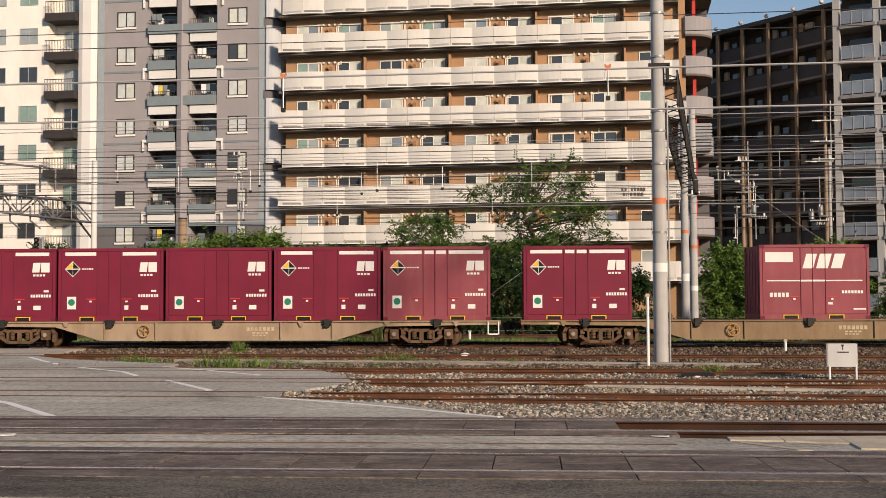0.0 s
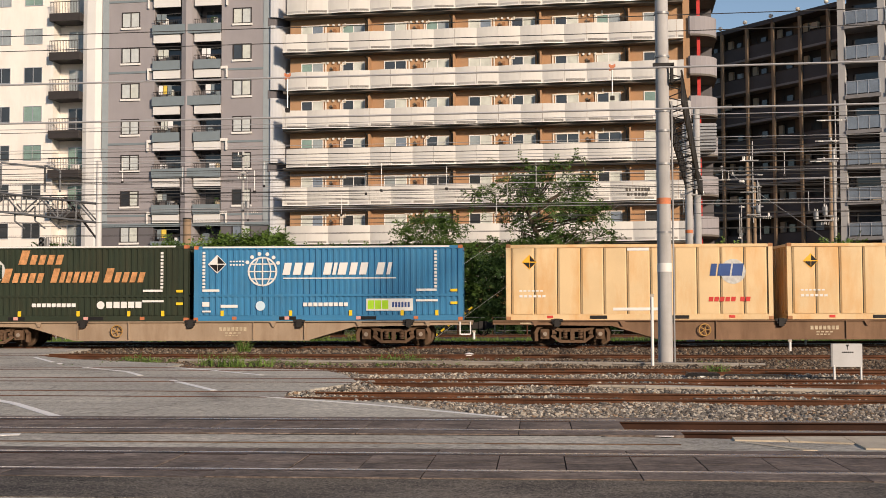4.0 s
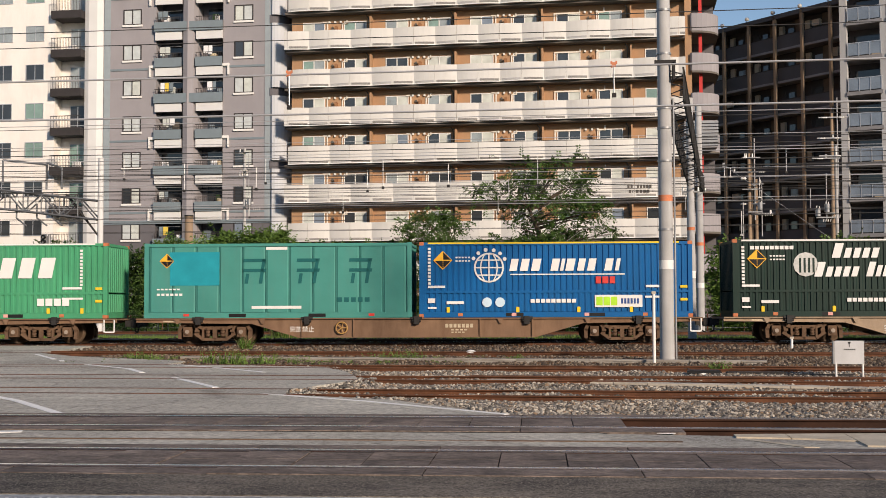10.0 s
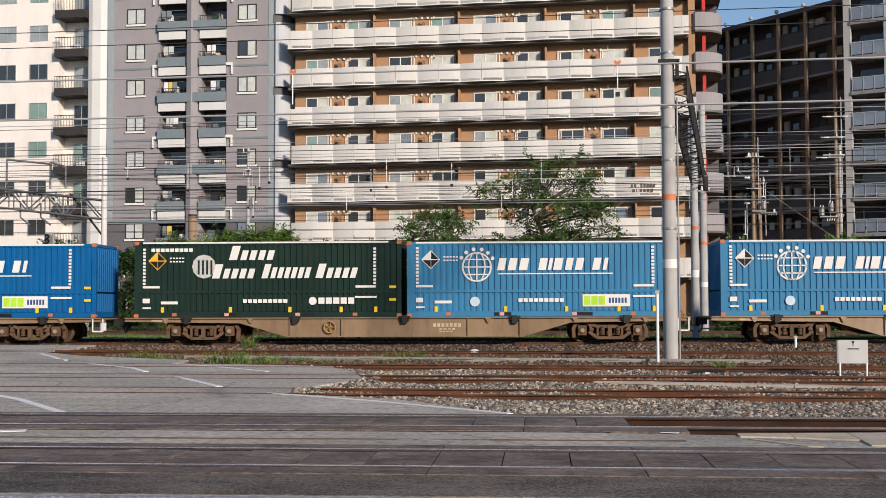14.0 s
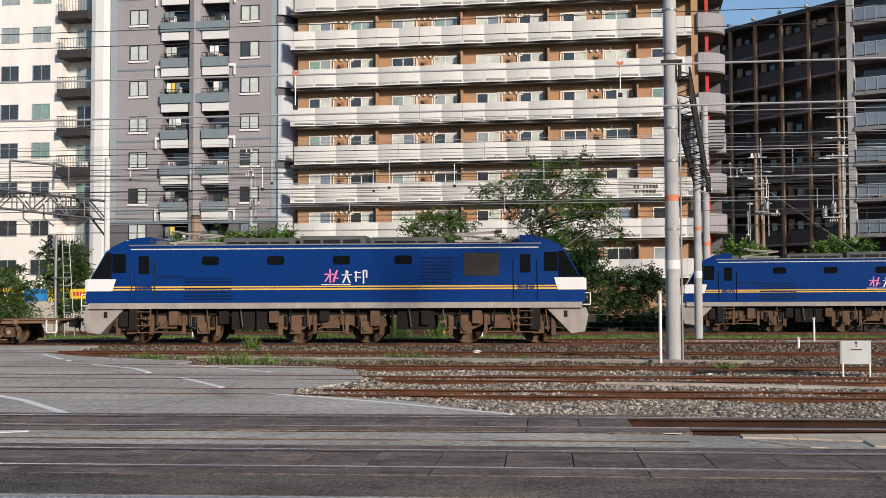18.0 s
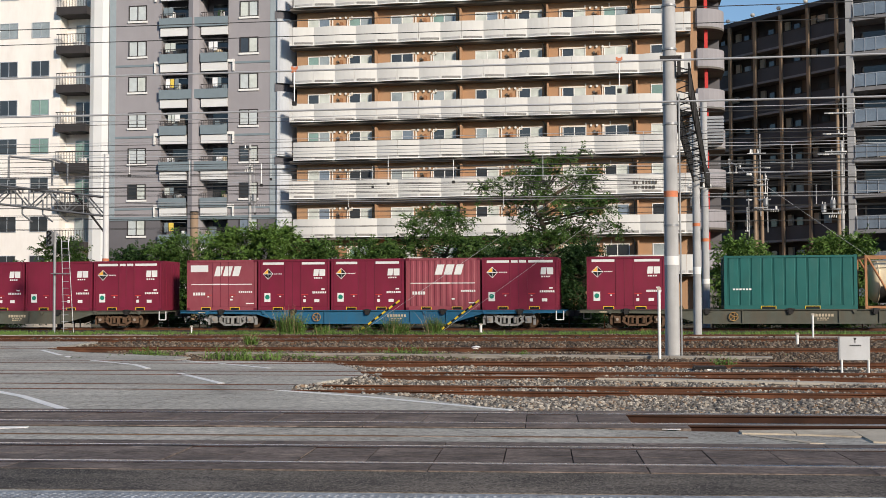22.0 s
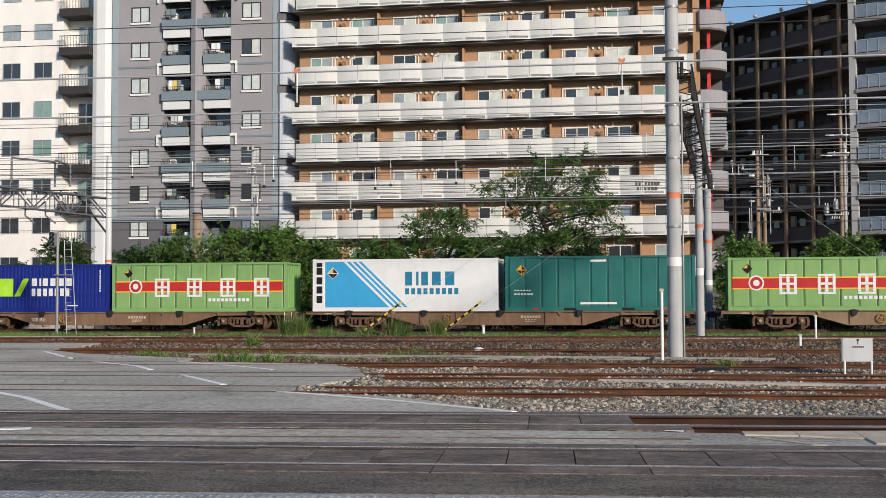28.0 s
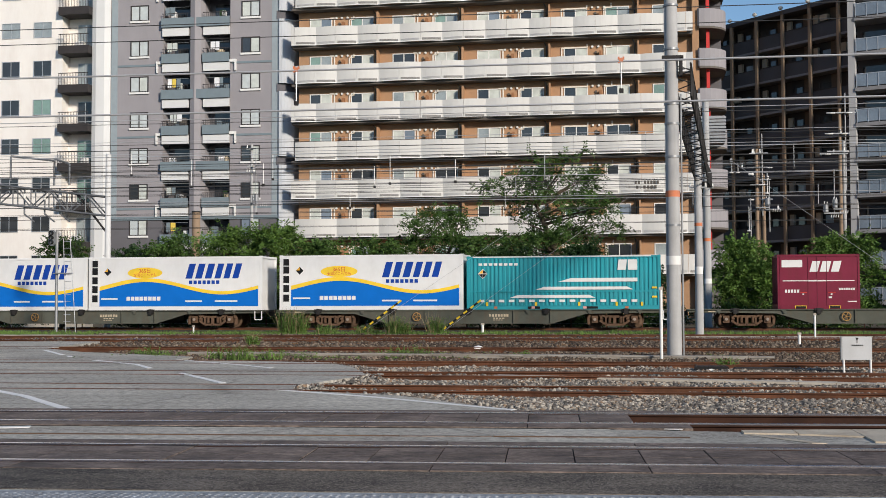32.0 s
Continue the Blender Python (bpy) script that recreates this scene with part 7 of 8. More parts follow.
        ring = [(math.asin(max(-0.98, min(0.98, (z0 + (z1 - z0) * i / n - zc) / (r + 0.006))))) for i in range(n + 1)]
        vs = [(x, -(r + 0.012) * math.cos(t), zc + (r + 0.012) * math.sin(t)) for t in ring for x in (x0, x1)]
        sh.add(vs, [(2 * i, 2 * i + 1, 2 * i + 3, 2 * i + 2) for i in range(n)])
        return part(name, sh, m, ob, lab)

    if not rusty:
        x = -1.9
        for x0, w in ((-1.82, 0.4), (-1.34, 0.54), (-0.74, 0.6)):
            plate("word_block", x0, x0 + w, 1.14, 1.8, word, "wordmark shape")
        for x0, w, rows_ in ((0.15, 0.8, ((1.5, 0.11), (1.36, 0.03))), (1.3, 0.75, ((1.72, 0.07), (1.58, 0.07), (1.46, 0.04), (1.36, 0.04), (1.26, 0.04)))):
            for i, (z0, hh) in enumerate(rows_):
                plate("text_bar", x0, x0 + w - 0.15 * (i % 2), z0, z0 + hh, "label_grey" if x0 > 1 else "steel_grey")
        plate("sticker", 1.3, 1.43, 1.04, 1.2, "orange_paint")
        plate("sticker", 0.4, 0.66, 0.9, 1.04, "label_grey")
        for q in range(10):
            d0, d1 = q * math.pi / 5, (q + 1) * math.pi / 5
            if q % 5 != 4:
                plate("warning_ring", -0.4 + 0.12 * min(math.cos(d0), math.cos(d1)), -0.37 + 0.12 * max(math.cos(d0), math.cos(d1)), 0.5 + 0.12 * min(math.sin(d0), math.sin(d1)), 0.53 + 0.12 * max(math.sin(d0), math.sin(d1)), "sill_brown")
    else:
        plate("text_bar", -0.25, 0.62, 1.17, 1.26, "steel_dark")
        plate("text_bar", -1.7, -0.9, 1.12, 1.19, "sill_brown")
        plate("number_plate", 0.02, 0.32, 0.82, 0.96, "letter_white")
    return ob


def box20(label="green-teal twenty-foot container with vertical panels"):
    L, H, y = 6.06, 2.55, -W12 / 2
    ob = box31("teal_box", label, H, "panel", casting="teal_box", L=L)
    figure("number_bars", dashes(-L / 2 + 0.4, -L / 2 + 1.3, 0.9, 0.08, 6), "letter_white", ob, y + 0.008)
    fork_pockets(ob, y, (-1.0, 1.0), 0.7)
    return ob


def smooth31(kind):
    L = 9.13 if kind == "cat" else 9.41
    y, a = -W12 / 2, L / 2
    H = {"diagonal": 2.62, "swoosh": 2.76, "navy": 2.5, "banded": 2.52, "cat": 2.62, "two_block": 2.62}[kind]
    f = y + 0.010
    if kind == "diagonal":
        ob = box31("gloss_white", "white and sky-blue refrigerated container with diagonal stripes", H, "smooth", casting="gloss_white")
        figure("blue_field", [[(-a + 0.65, 0.2), (-a + 3.95, 0.2), (-a + 1.6, H - 0.14), (-a + 0.65, H - 0.14)]], "diagonal_blue", ob, f, "sky-blue field")
        figure("diagonal_stripe", [[(-a + x, 0.2), (-a + x + 0.16, 0.2), (-a + x - 2.19, H - 0.14), (-a + x - 2.35, H - 0.14)] for x in (4.12, 4.42, 4.72)], "diagonal_blue", ob, f - 0.001, "blue diagonal stripes")
        figure("wordmark", frames(-a + 4.75, 1.28, 0.68, [0.42, 0.12, 0.4, 0.52, 0.55], 0.0, 0.14, 0.09), "diagonal_letter", ob, f, "dark blue wordmark shapes")
        figure("sub_word", frames(-a + 4.75, 0.84, 0.3, [0.24] * 9, 0.0, 0.07, 0.05), "diagonal_letter", ob, f, "dark blue wordmark shapes")
        hazard_diamond(ob, -a + 1.05, 1.9, 0.3, f - 0.008)
        refrigeration(ob, a, y, H)
    elif kind == "swoosh":
        ob = box31("gloss_white", "white refrigerated container with blue base and yellow swoosh", H, "smooth", casting="gloss_white")
        n = 26
        top = [(-a + 0.55 + (L - 0.75) * i / n, 1.13 + 0.33 * math.cos(2 * math.pi * (i / n - 0.3) / 0.96)) for i in range(n + 1)]
        sh = Shape()
        ye = Shape()
        for (x0, z0), (x1, z1) in zip(top, top[1:]):
            sh.prism([(x0, 0.2), (x1, 0.2), (x1, z1), (x0, z0)], f - 0.005, f)
            k0, k1 = 0.21 - 0.05 * (x0 + a) / L, 0.21 - 0.05 * (x1 + a) / L
            ye.prism([(x0, z0), (x1, z1), (x1, z1 + k1), (x0, z0 + k0)], f - 0.005, f)
        part("blue_base", sh, "swoosh_blue", ob, "bright blue base")
        part("yellow_swoosh", ye, "swoosh_yellow", ob, "yellow swoosh")
        figure("wordmark", frames(a - 4.1, 1.62, 0.76, [0.42, 0.42, 0.42, 0.38, 0.38, 0.38], 0.28, 0.1, 0.12), "swoosh_word", ob, f, "slanted blue wordmark shapes")
        figure("company_bars", dashes(a - 3.9, a - 2.2, 1.34, 0.18, 7), "swoosh_word", ob, f - 0.006)
        figure("oval", [[(-a + 3.1 + 0.95 * math.cos(t * math.pi / 14), 1.93 + 0.28 * math.sin(t * math.pi / 14)) for t in range(28)]], "swoosh_yellow", ob, f, "orange-yellow oval")
        slogan(ob, "365日", -a + 3.1, 2.02, 0.27, f - 0.008, "red_paint")
        slogan(ob, "全国どこへでも", -a + 3.1, 1.81, 0.18, f - 0.008, "red_paint")
        figure("company_bars", dashes(-a + 2.1, -a + 4.0, 0.5, 0.2, 8, 0.2), "letter_white", ob, f - 0.006)
        figure("note", [rect(0.6, 1.5, 0.42, 0.5), rect(2.2, 3.4, 0.42, 0.5), rect(-a + 0.7, -a + 1.6, 0.55, 0.63)], "letter_white", ob, f - 0.006)
        hazard_diamond(ob, -a + 1.05, 1.98, 0.2, f, "orange_paint", "black_paint")
        refrigeration(ob, a, y, H)
    elif kind == "navy":
        ob = box31("navy_blue", "navy blue container with lime and white mark", H, "rib", casting="navy_blue")
        figure("lime_block", [rect(-1.5, -0.66, 0.82, 1.76)], "lime", ob, y - 0.002, "lime green mark")
        figure("lime_stroke", [slanted(-0.6, 0.82, 0.34, 0.94, 0.55)], "lime", ob, y - 0.002, "lime green mark")
        figure("wordmark", frames(0.4, 1.36, 0.4, [0.34, 0.1, 0.34, 0.34, 0.38, 0.36], 0.0, 0.09, 0.1) + frames(0.4, 0.83, 0.4, [0.24, 0.26, 0.26, 0.26, 0.24, 0.24, 0.24], 0.0, 0.07, 0.08), "letter_white", ob, y - 0.002, "white wordmark shapes")
        figure("note", [rect(-a + 0.5, -a + 1.6, 0.1, 0.18), rect(2.42, 3.0, 0.3, 0.36)] + [rect(4.2, 4.28, 1.05 + 0.13 * i, 1.14 + 0.13 * i) for i in range(9)], "letter_white", ob, y - 0.002)
    elif kind == "banded":
        ob = box31("banded_green", "light green container with red band and white lettering shapes", H, "panel", casting="banded_green")
        f = y + 0.006
        figure("red_band", [rect(-a + 0.2, a - 0.2, 1.06, 1.52)], "banded_red", ob, f, "red band")
        figure("ring_emblem", [disc(-a + 1.3, 1.3, 0.36, 20)], "letter_white", ob, f - 0.006, "red-and-white ring emblem")
        figure("ring_inner", [disc(-a + 1.3, 1.3, 0.29, 20)], "banded_red", ob, f - 0.012)
        figure("ring_core", [disc(-a + 1.3, 1.3, 0.15, 16)], "letter_white", ob, f - 0.018)
        for x in (2.35, 4.1, 5.9, 7.7):
            figure("letter", [rect(-a + x, -a + x + 0.8, 1.61, 1.71), rect(-a + x, -a + x + 0.13, 0.87, 1.6), rect(-a + x + 0.67, -a + x + 0.8, 0.87, 1.6), rect(-a + x + 0.33, -a + x + 0.47, 1.32, 1.6), rect(-a + x + 0.14, -a + x + 0.66, 1.2, 1.31), rect(-a + x + 0.33, -a + x + 0.47, 0.87, 1.19), rect(-a + x, -a + x + 0.8, 0.76, 0.86)], "letter_white", ob, f - 0.006, "white lettering shape")
        figure("slogan_bars", dashes(0.55, 2.8, 0.52, 0.16, 10), "letter_white", ob, f - 0.006)
        figure("band_edge", [rect(-a + 0.2, a - 0.2, 1.0, 1.06), rect(-a + 0.2, a - 0.2, 1.52, 1.58)], "orange_paint", ob, f, "thin orange edge of the band")
        hazard_diamond(ob, -a + 0.9, 1.98, 0.24, f - 0.006, "orange_paint", "black_paint")
    elif kind == "cat":
        ob = box31("teal_dark", "dark teal container with yellow oval emblem and yellow lettering shapes", H, "panel", casting="teal_dark", L=L)
        f = y + 0.006
        figure("oval_emblem", [[(-a + 1.75 + 0.85 * math.cos(t * math.pi / 14), 1.62 + 0.56 * math.sin(t * math.pi / 14)) for t in range(28)]], "yellow_paint", ob, f, "yellow oval emblem")
        figure("oval_core", [[(-a + 1.75 + 0.6 * math.cos(t * math.pi / 9), 1.56 + 0.26 * math.sin(t * math.pi / 9)) for t in range(18)]], "black_paint", ob, f - 0.006)
        figure("lettering", [q for x in (3.15, 4.65, 6.15) for q in (slanted(-a + x, 1.95, 0.95, 0.14, 0.2), slanted(-a + x + 0.05, 1.55, 0.8, 0.13, 0.2), slanted(-a + x, 1.08, 0.15, 0.42, 0.2), slanted(-a + x + 0.5, 1.08, 0.16, 0.85, 0.2))], "yellow_paint", ob, f - 0.006, "yellow lettering shapes")
        figure("company_bars", dashes(a - 3.6, a - 2.2, 0.5, 0.24, 5, 0.2), "yellow_paint", ob, f - 0.006)
        for k, m in ((0, "azure_disc"), (0.35, "letter_white")):
            x = a - 1.75 + k
            figure("bracket_emblem", [slanted(x, 0.5 + k * 0.6, 0.13, 1.2, 0.22), slanted(x, 0.5 + k * 0.6, 0.7, 0.12, 0.2), slanted(x + 0.26, 1.6 + k * 0.6, 0.62, 0.12, 0.2), slanted(x + 0.72, 0.6 + k * 0.6, 0.13, 1.0, 0.22)], m, ob, f - 0.006 - k * 0.01)
        hazard_diamond(ob, -a + 0.75, 2.2, 0.22, f - 0.006)
        figure("number_bars", dashes(-a + 0.4, -a + 1.4, 0.8, 0.08, 6) + [rect(-0.4, 0.9, 0.3, 0.4)], "letter_white", ob, f - 0.006)
    else:
        ob = box31("teal_light", "light teal corrugated container with white operator mark and speed stripes", H, "rib", casting="teal_light", top="letter_white")
        side_gear(ob, L, y, H)
        hazard_diamond(ob, -a + 0.8, 1.75, 0.24, y - 0.002)
        figure("logo", [slanted(2.65, 1.9, 0.4, 0.5, 0.12), slanted(3.15, 1.9, 0.45, 0.5, 0.0)], "letter_white", ob, y - 0.002, "white operator mark")
        figure("speed_stripe", [[(-0.2, 1.34), (3.6, 1.34), (3.6, 1.52), (0.4, 1.52)], [(-1.3, 0.96), (3.4, 0.96), (3.1, 1.1), (-0.9, 1.1)], [(-2.6, 0.56), (1.6, 0.56), (1.3, 0.7), (-2.2, 0.7)]], "letter_white", ob, y - 0.002, "white speed stripes")
        figure("code_bars", dashes(-a + 0.6, -a + 2.6, 2.15, 0.12, 8) + dashes(-a + 0.6, a - 0.9, 0.36, 0.12, 16, 0.45), "letter_white", ob, y - 0.002)
    return ob


def refrigeration(ob, a, y, H):
    """The cooling unit's service panel at the container's end, with dark louvres."""
    panel = part("service_panel", Shape().soft_box(-a + 0.16, -a + 0.6, y - 0.004, y + 0.02, 0.2, H - 0.14, 0.02), "gloss_white", ob, "white service panel")
    for z in (0.42, 0.9, 1.36, 1.84, 2.24):
        part("louvre", Shape().box(-a + 0.2, -a + 0.5, y - 0.012, y - 0.003, z, min(z + 0.36, H - 0.18)), "black_paint", panel)


def slogan(ob, words, x, z, size, y, material):
    """Readable words in the built-in font, as a flat mesh."""
    cu = bpy.data.curves.new("slogan", "FONT")
    cu.body, cu.size, cu.align_x, cu.align_y, cu.extrude = words, size, "CENTER", "CENTER", 0.002
    tmp = bpy.data.objects.new("slogan", cu)
    scene.collection.objects.link(tmp)
    dg = bpy.context.evaluated_depsgraph_get()
    me = bpy.data.meshes.new_from_object(tmp.evaluated_get(dg))
    bpy.data.objects.remove(tmp)
    me.transform(Matrix.Translation((x, y, z)) @ Matrix.Rotation(radians(90), 4, "X"))
    me.materials.clear()
    me.materials.append(M[material])
    return put("slogan", me, ob, "red printed slogan" if material == "red_paint" else "painted words")


# ---------- wagons ----------
WHEEL_R = 0.43


def wheelset_mesh(r=WHEEL_R, name="wheelset"):
    sh = Shape()
    for s in (-1, 1):
        g = 0.5335 * s
        prof = [(0.08, g - 0.08 * s), (0.1, g + 0.06 * s), (r - 0.09, g + 0.02 * s), (r - 0.06, g + 0.065 * s), (r, g + 0.062 * s), (r, g - 0.05 * s), (r + 0.028, g - 0.06 * s), (r + 0.02, g - 0.085 * s), (r - 0.07, g - 0.07 * s), (r - 0.1, g - 0.03 * s), (0.11, g - 0.08 * s)]
        sh.lathe(prof, True, 24)
        for k in range(3):
            t = k * 2.094
            sh.box(0.2 * math.cos(t) - 0.03, 0.2 * math.cos(t) + 0.03, g + (0.03 if s > 0 else -0.055), g + (0.055 if s > 0 else -0.03), 0.2 * math.sin(t) - 0.03, 0.2 * math.sin(t) + 0.03)
    sh.cyl((0, -0.95, 0), (0, 0.95, 0), 0.065, n=12)
    return sh.mesh(name, "wheel")


WHEELSET = wheelset_mesh()
spinners = []          # wheelset, radius, offset along its train


def bogie_meshes(material):
    fs = Shape()

    def strip(pts, w, y0, y1):
        """A bent flat bar of depth w through points in x, z."""
        for (xa, za), (xb, zb) in zip(pts, pts[1:]):
            d = Vector((xb - xa, zb - za)).normalized() * w / 2
            nx, nz = -d.y, d.x
            fs.prism([(xa - d.x * 0.5 - nx, za - d.y * 0.5 - nz), (xb + d.x * 0.5 - nx, zb + d.y * 0.5 - nz), (xb + d.x * 0.5 + nx, zb + d.y * 0.5 + nz), (xa - d.x * 0.5 + nx, za - d.y * 0.5 + nz)], y0, y1)

    for sx in (-1, 1):
        # an arch round each axle box, its inner foot running down to the spring seat
        arch = [(sx * 1.24, 0.22), (sx * 1.25, 0.48), (sx * 1.16, 0.66), (sx * 0.98, 0.73), (sx * 0.76, 0.70), (sx * 0.66, 0.60)]
        strip(arch, 0.12, -0.10, 0.06)
        strip([(sx * 0.66, 0.60), (sx * 0.62, 0.30)], 0.10, -0.09, 0.05)
        strip([(sx * 0.66, 0.64), (sx * 0.44, 0.56), (sx * 0.0, 0.56)], 0.11, -0.10, 0.06)
        strip([(sx * 0.70, 0.36), (sx * 0.42, 0.17), (sx * 0.0, 0.17)], 0.10, -0.10, 0.06)
        fs.box(sx * 0.42 - 0.035, sx * 0.42 + 0.035, -0.11, 0.0, 0.18, 0.58)
        fs.box(sx * 1.24 - 0.06, sx * 1.24 + 0.06, -0.11, 0.04, 0.18, 0.26)
        fs.box(min(sx * 0.55, sx * 0.70), max(sx * 0.55, sx * 0.70), -0.15, -0.04, 0.42, 0.50)
    fs.box(-0.07, 0.07, -0.12, -0.02, 0.2, 0.6)
    box = Shape().box(-0.15, 0.15, -0.12, 0.05, -0.17, 0.17).cyl((0, -0.16, 0), (0, -0.12, 0), 0.12, n=14)
    cap = Shape().cyl((0, -0.19, 0), (0, -0.155, 0), 0.072, n=12)
    spring = coil(0.085, 0.26, 0.052, 6)
    bolster = Shape().box(-0.34, 0.34, -0.95, 0.95, 0.62, 0.74).box(-0.16, 0.16, -0.9, 0.9, 0.4, 0.62)
    brake = Shape().box(-0.035, 0.035, -0.75, 0.75, 0.3, 0.52)
    return {"side_frame": fs.mesh("side_frame", material), "axle_box": box.mesh("axle_box", material), "cap": cap.mesh("axle_cap", "axle_cap"), "coil_spring": spring.mesh("coil_spring", material),
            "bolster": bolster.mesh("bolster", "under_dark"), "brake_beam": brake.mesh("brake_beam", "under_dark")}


BOGIES = {k: bogie_meshes(k) for k in ("bogie", "bogie_grey")}
CACHE = {}


def cached(key, make, material):
    k = (key, material)
    if k not in CACHE:
        CACHE[k] = make().mesh(key, material)
    return CACHE[k]


def wagon(material, label,  bogie="bogie", marks=True, slot12=True, name_text=False):
    """A flat container wagon, its origin on the rails under its middle."""
    ob = thing("container_wagon", label + " on two bogies", "freight wagon", "container wagons")
    y = -1.20

    def sill():
        sh = Shape()
        pts = [(-9.85, 0.90), (-9.85, 0.78), (-5.75, 0.72), (-4.1, 0.24), (4.1, 0.24), (5.75, 0.72), (9.85, 0.78), (9.85, 0.90)]
        sh.prism(pts, y, y + 0.02)
        sh.box(-9.85, 9.85, y - 0.07, y + 0.02, 0.86, 0.90)
        sh.prism([(-4.2, 0.22), (4.2, 0.22), (4.1, 0.25), (-4.1, 0.25)], y - 0.07, y + 0.06)
        for s in (-1, 1):
            sh.prism([(s * 4.1, 0.22), (s * 5.75, 0.70), (s * 5.75, 0.73), (s * 4.1, 0.25)][::s], y - 0.07, y + 0.06)
            sh.prism([(s * 5.75, 0.70), (s * 9.85, 0.76), (s * 9.85, 0.785), (s * 5.75, 0.73)][::s], y - 0.05, y + 0.06)
        for x in (-4.0, -2.2, 2.2, 4.0):
            sh.box(x - 0.015, x + 0.015, y - 0.06, y, 0.26, 0.86)
        return sh

    for s in (-1, 1):
        o = put("side_sill", cached("side_sill", sill, material), ob)
        if s > 0:
            o.rotation_euler = (0, 0, math.pi)
    part_me = cached("deck", lambda: Shape().box(-9.85, 9.85, -1.18, 1.18, 0.84, 0.885).box(-9.6, 9.6, -0.25, 0.25, 0.72, 0.84).box(-5.2, 5.2, -0.25, 0.25, 0.4, 0.72), material)
    put("deck", part_me, ob)
    for k in range(9):
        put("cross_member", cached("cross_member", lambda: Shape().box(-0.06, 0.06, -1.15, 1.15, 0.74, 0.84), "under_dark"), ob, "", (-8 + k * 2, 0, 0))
    for s in (-1, 1):
        cp = put("coupler", cached("coupler", lambda: Shape().box(9.8, 10.06, -0.1, 0.1, 0.6, 0.82).prism_z([(10.05, -0.15), (10.2, -0.15), (10.2, 0.03), (10.13, 0.13), (10.05, 0.13)], 0.56, 0.86), "steel_dark"), ob)
        cp.rotation_euler = (0, 0, 0 if s > 0 else math.pi)
        st = put("step", cached("step", lambda: Shape().box(9.4, 9.44, -1.27, -1.23, 0.42, 0.86).box(9.76, 9.8, -1.27, -1.23, 0.42, 0.86).box(9.44, 9.76, -1.27, -1.23, 0.40, 0.45), "white_paint"), ob, "white foot step")
        st.rotation_euler = (0, 0, 0 if s > 0 else math.pi)
        hose = put("air_hose", cached("air_hose", lambda: Shape().path([(9.85, 0.35, 0.7), (10.0, 0.36, 0.62), (10.05, 0.34, 0.42), (10.16, 0.3, 0.36)], 0.025), "black_paint"), ob)
        hose.rotation_euler = (0, 0, 0 if s > 0 else math.pi)
        bg = put("bogie", BOGIES[bogie]["bolster"], ob, "two-axle freight bogie", (s * 7.1, 0, 0))
        for yy in (-1, 1):
            sf = put("side_frame", BOGIES[bogie]["side_frame"], bg, "", (0, yy * 0.98, 0), 0 if yy < 0 else math.pi)
            for dx in (-0.25, 0.28):
                put("coil_spring", BOGIES[bogie]["coil_spring"], bg, "", (dx, yy * 1.05, 0))
            for dx in (-0.95, 0.95):
                ab = put("axle_box", BOGIES[bogie]["axle_box"], bg, "", (dx, yy * 1.03, WHEEL_R), 0 if yy < 0 else math.pi)
                put("axle_cap", BOGIES[bogie]["cap"], bg, "bright worn axle cap", (dx, yy * 1.03, WHEEL_R), 0 if yy < 0 else math.pi)
        for dx in (-0.485, 0.485):
            put("brake_beam", BOGIES[bogie]["brake_beam"], bg, "", (dx, 0, 0))
        for dx in (-0.95, 0.95):
            ws = put("wheelset", WHEELSET, bg, "", (dx, 0, WHEEL_R))
            spinners.append((ws, WHEEL_R, s * 7.1 + dx, ob, Vector((dx, 0, WHEEL_R))))
    # hand brake wheel, locks, gear under the frame
    bw = Shape()
    for i in range(14):
        t0, t1 = 2 * math.pi * i / 14, 2 * math.pi * (i + 1) / 14
        bw.cyl((0.2 * math.cos(t0), 0, 0.2 * math.sin(t0)), (0.2 * math.cos(t1), 0, 0.2 * math.sin(t1)), 0.022, n=6)
    for i in range(5):
        bw.cyl((0, 0, 0), (0.2 * math.cos(i * 1.257), 0, 0.2 * math.sin(i * 1.257)), 0.016, n=5)
    put("hand_brake_wheel", cached("hand_brake_wheel", lambda: bw, "wheel_ochre"), ob, "ochre hand brake wheel", (-2.6, y - 0.1, 0.56))
    lock = lambda: Shape().box(-0.2, 0.2, -0.1, 0.02, 0.02, 0.1).box(-0.09, 0.09, -0.14, 0.0, -0.16, 0.12).cyl((-0.15, -0.06, -0.04), (0.15, -0.06, -0.04), 0.05, n=8)
    for x in (-7.64, -3.82, 0.0, 3.82, 7.64):
        put("container_lock", cached("container_lock", lock, "steel_dark"), ob, "", (x, y, 0.84))
    for x in (-8.4, -5.4, 2.9, 5.9, 8.3):
        put("bracket", cached("bracket", lambda: Shape().prism([(-0.1, 0), (0.1, 0), (0.05, -0.16), (-0.02, -0.16)][::-1], -0.05, 0.02), material), ob, "", (x, y - 0.02, 0.86))
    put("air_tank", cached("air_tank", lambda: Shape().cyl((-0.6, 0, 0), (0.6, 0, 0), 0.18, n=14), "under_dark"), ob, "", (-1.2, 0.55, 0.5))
    if marks:
        figure("number_bars", dashes(1.0, 2.0, 0.56, 0.13, 7, 0.3), "letter_dim", ob, y)
        figure("data_bars", dashes(1.2, 1.8, 0.46, 0.05, 4) + dashes(1.2, 1.7, 0.38, 0.04, 4), "letter_dim", ob, y)
        figure("end_plate", [rect(-8.9, -8.4, 0.74, 0.82)], "letter_dim", ob, y)
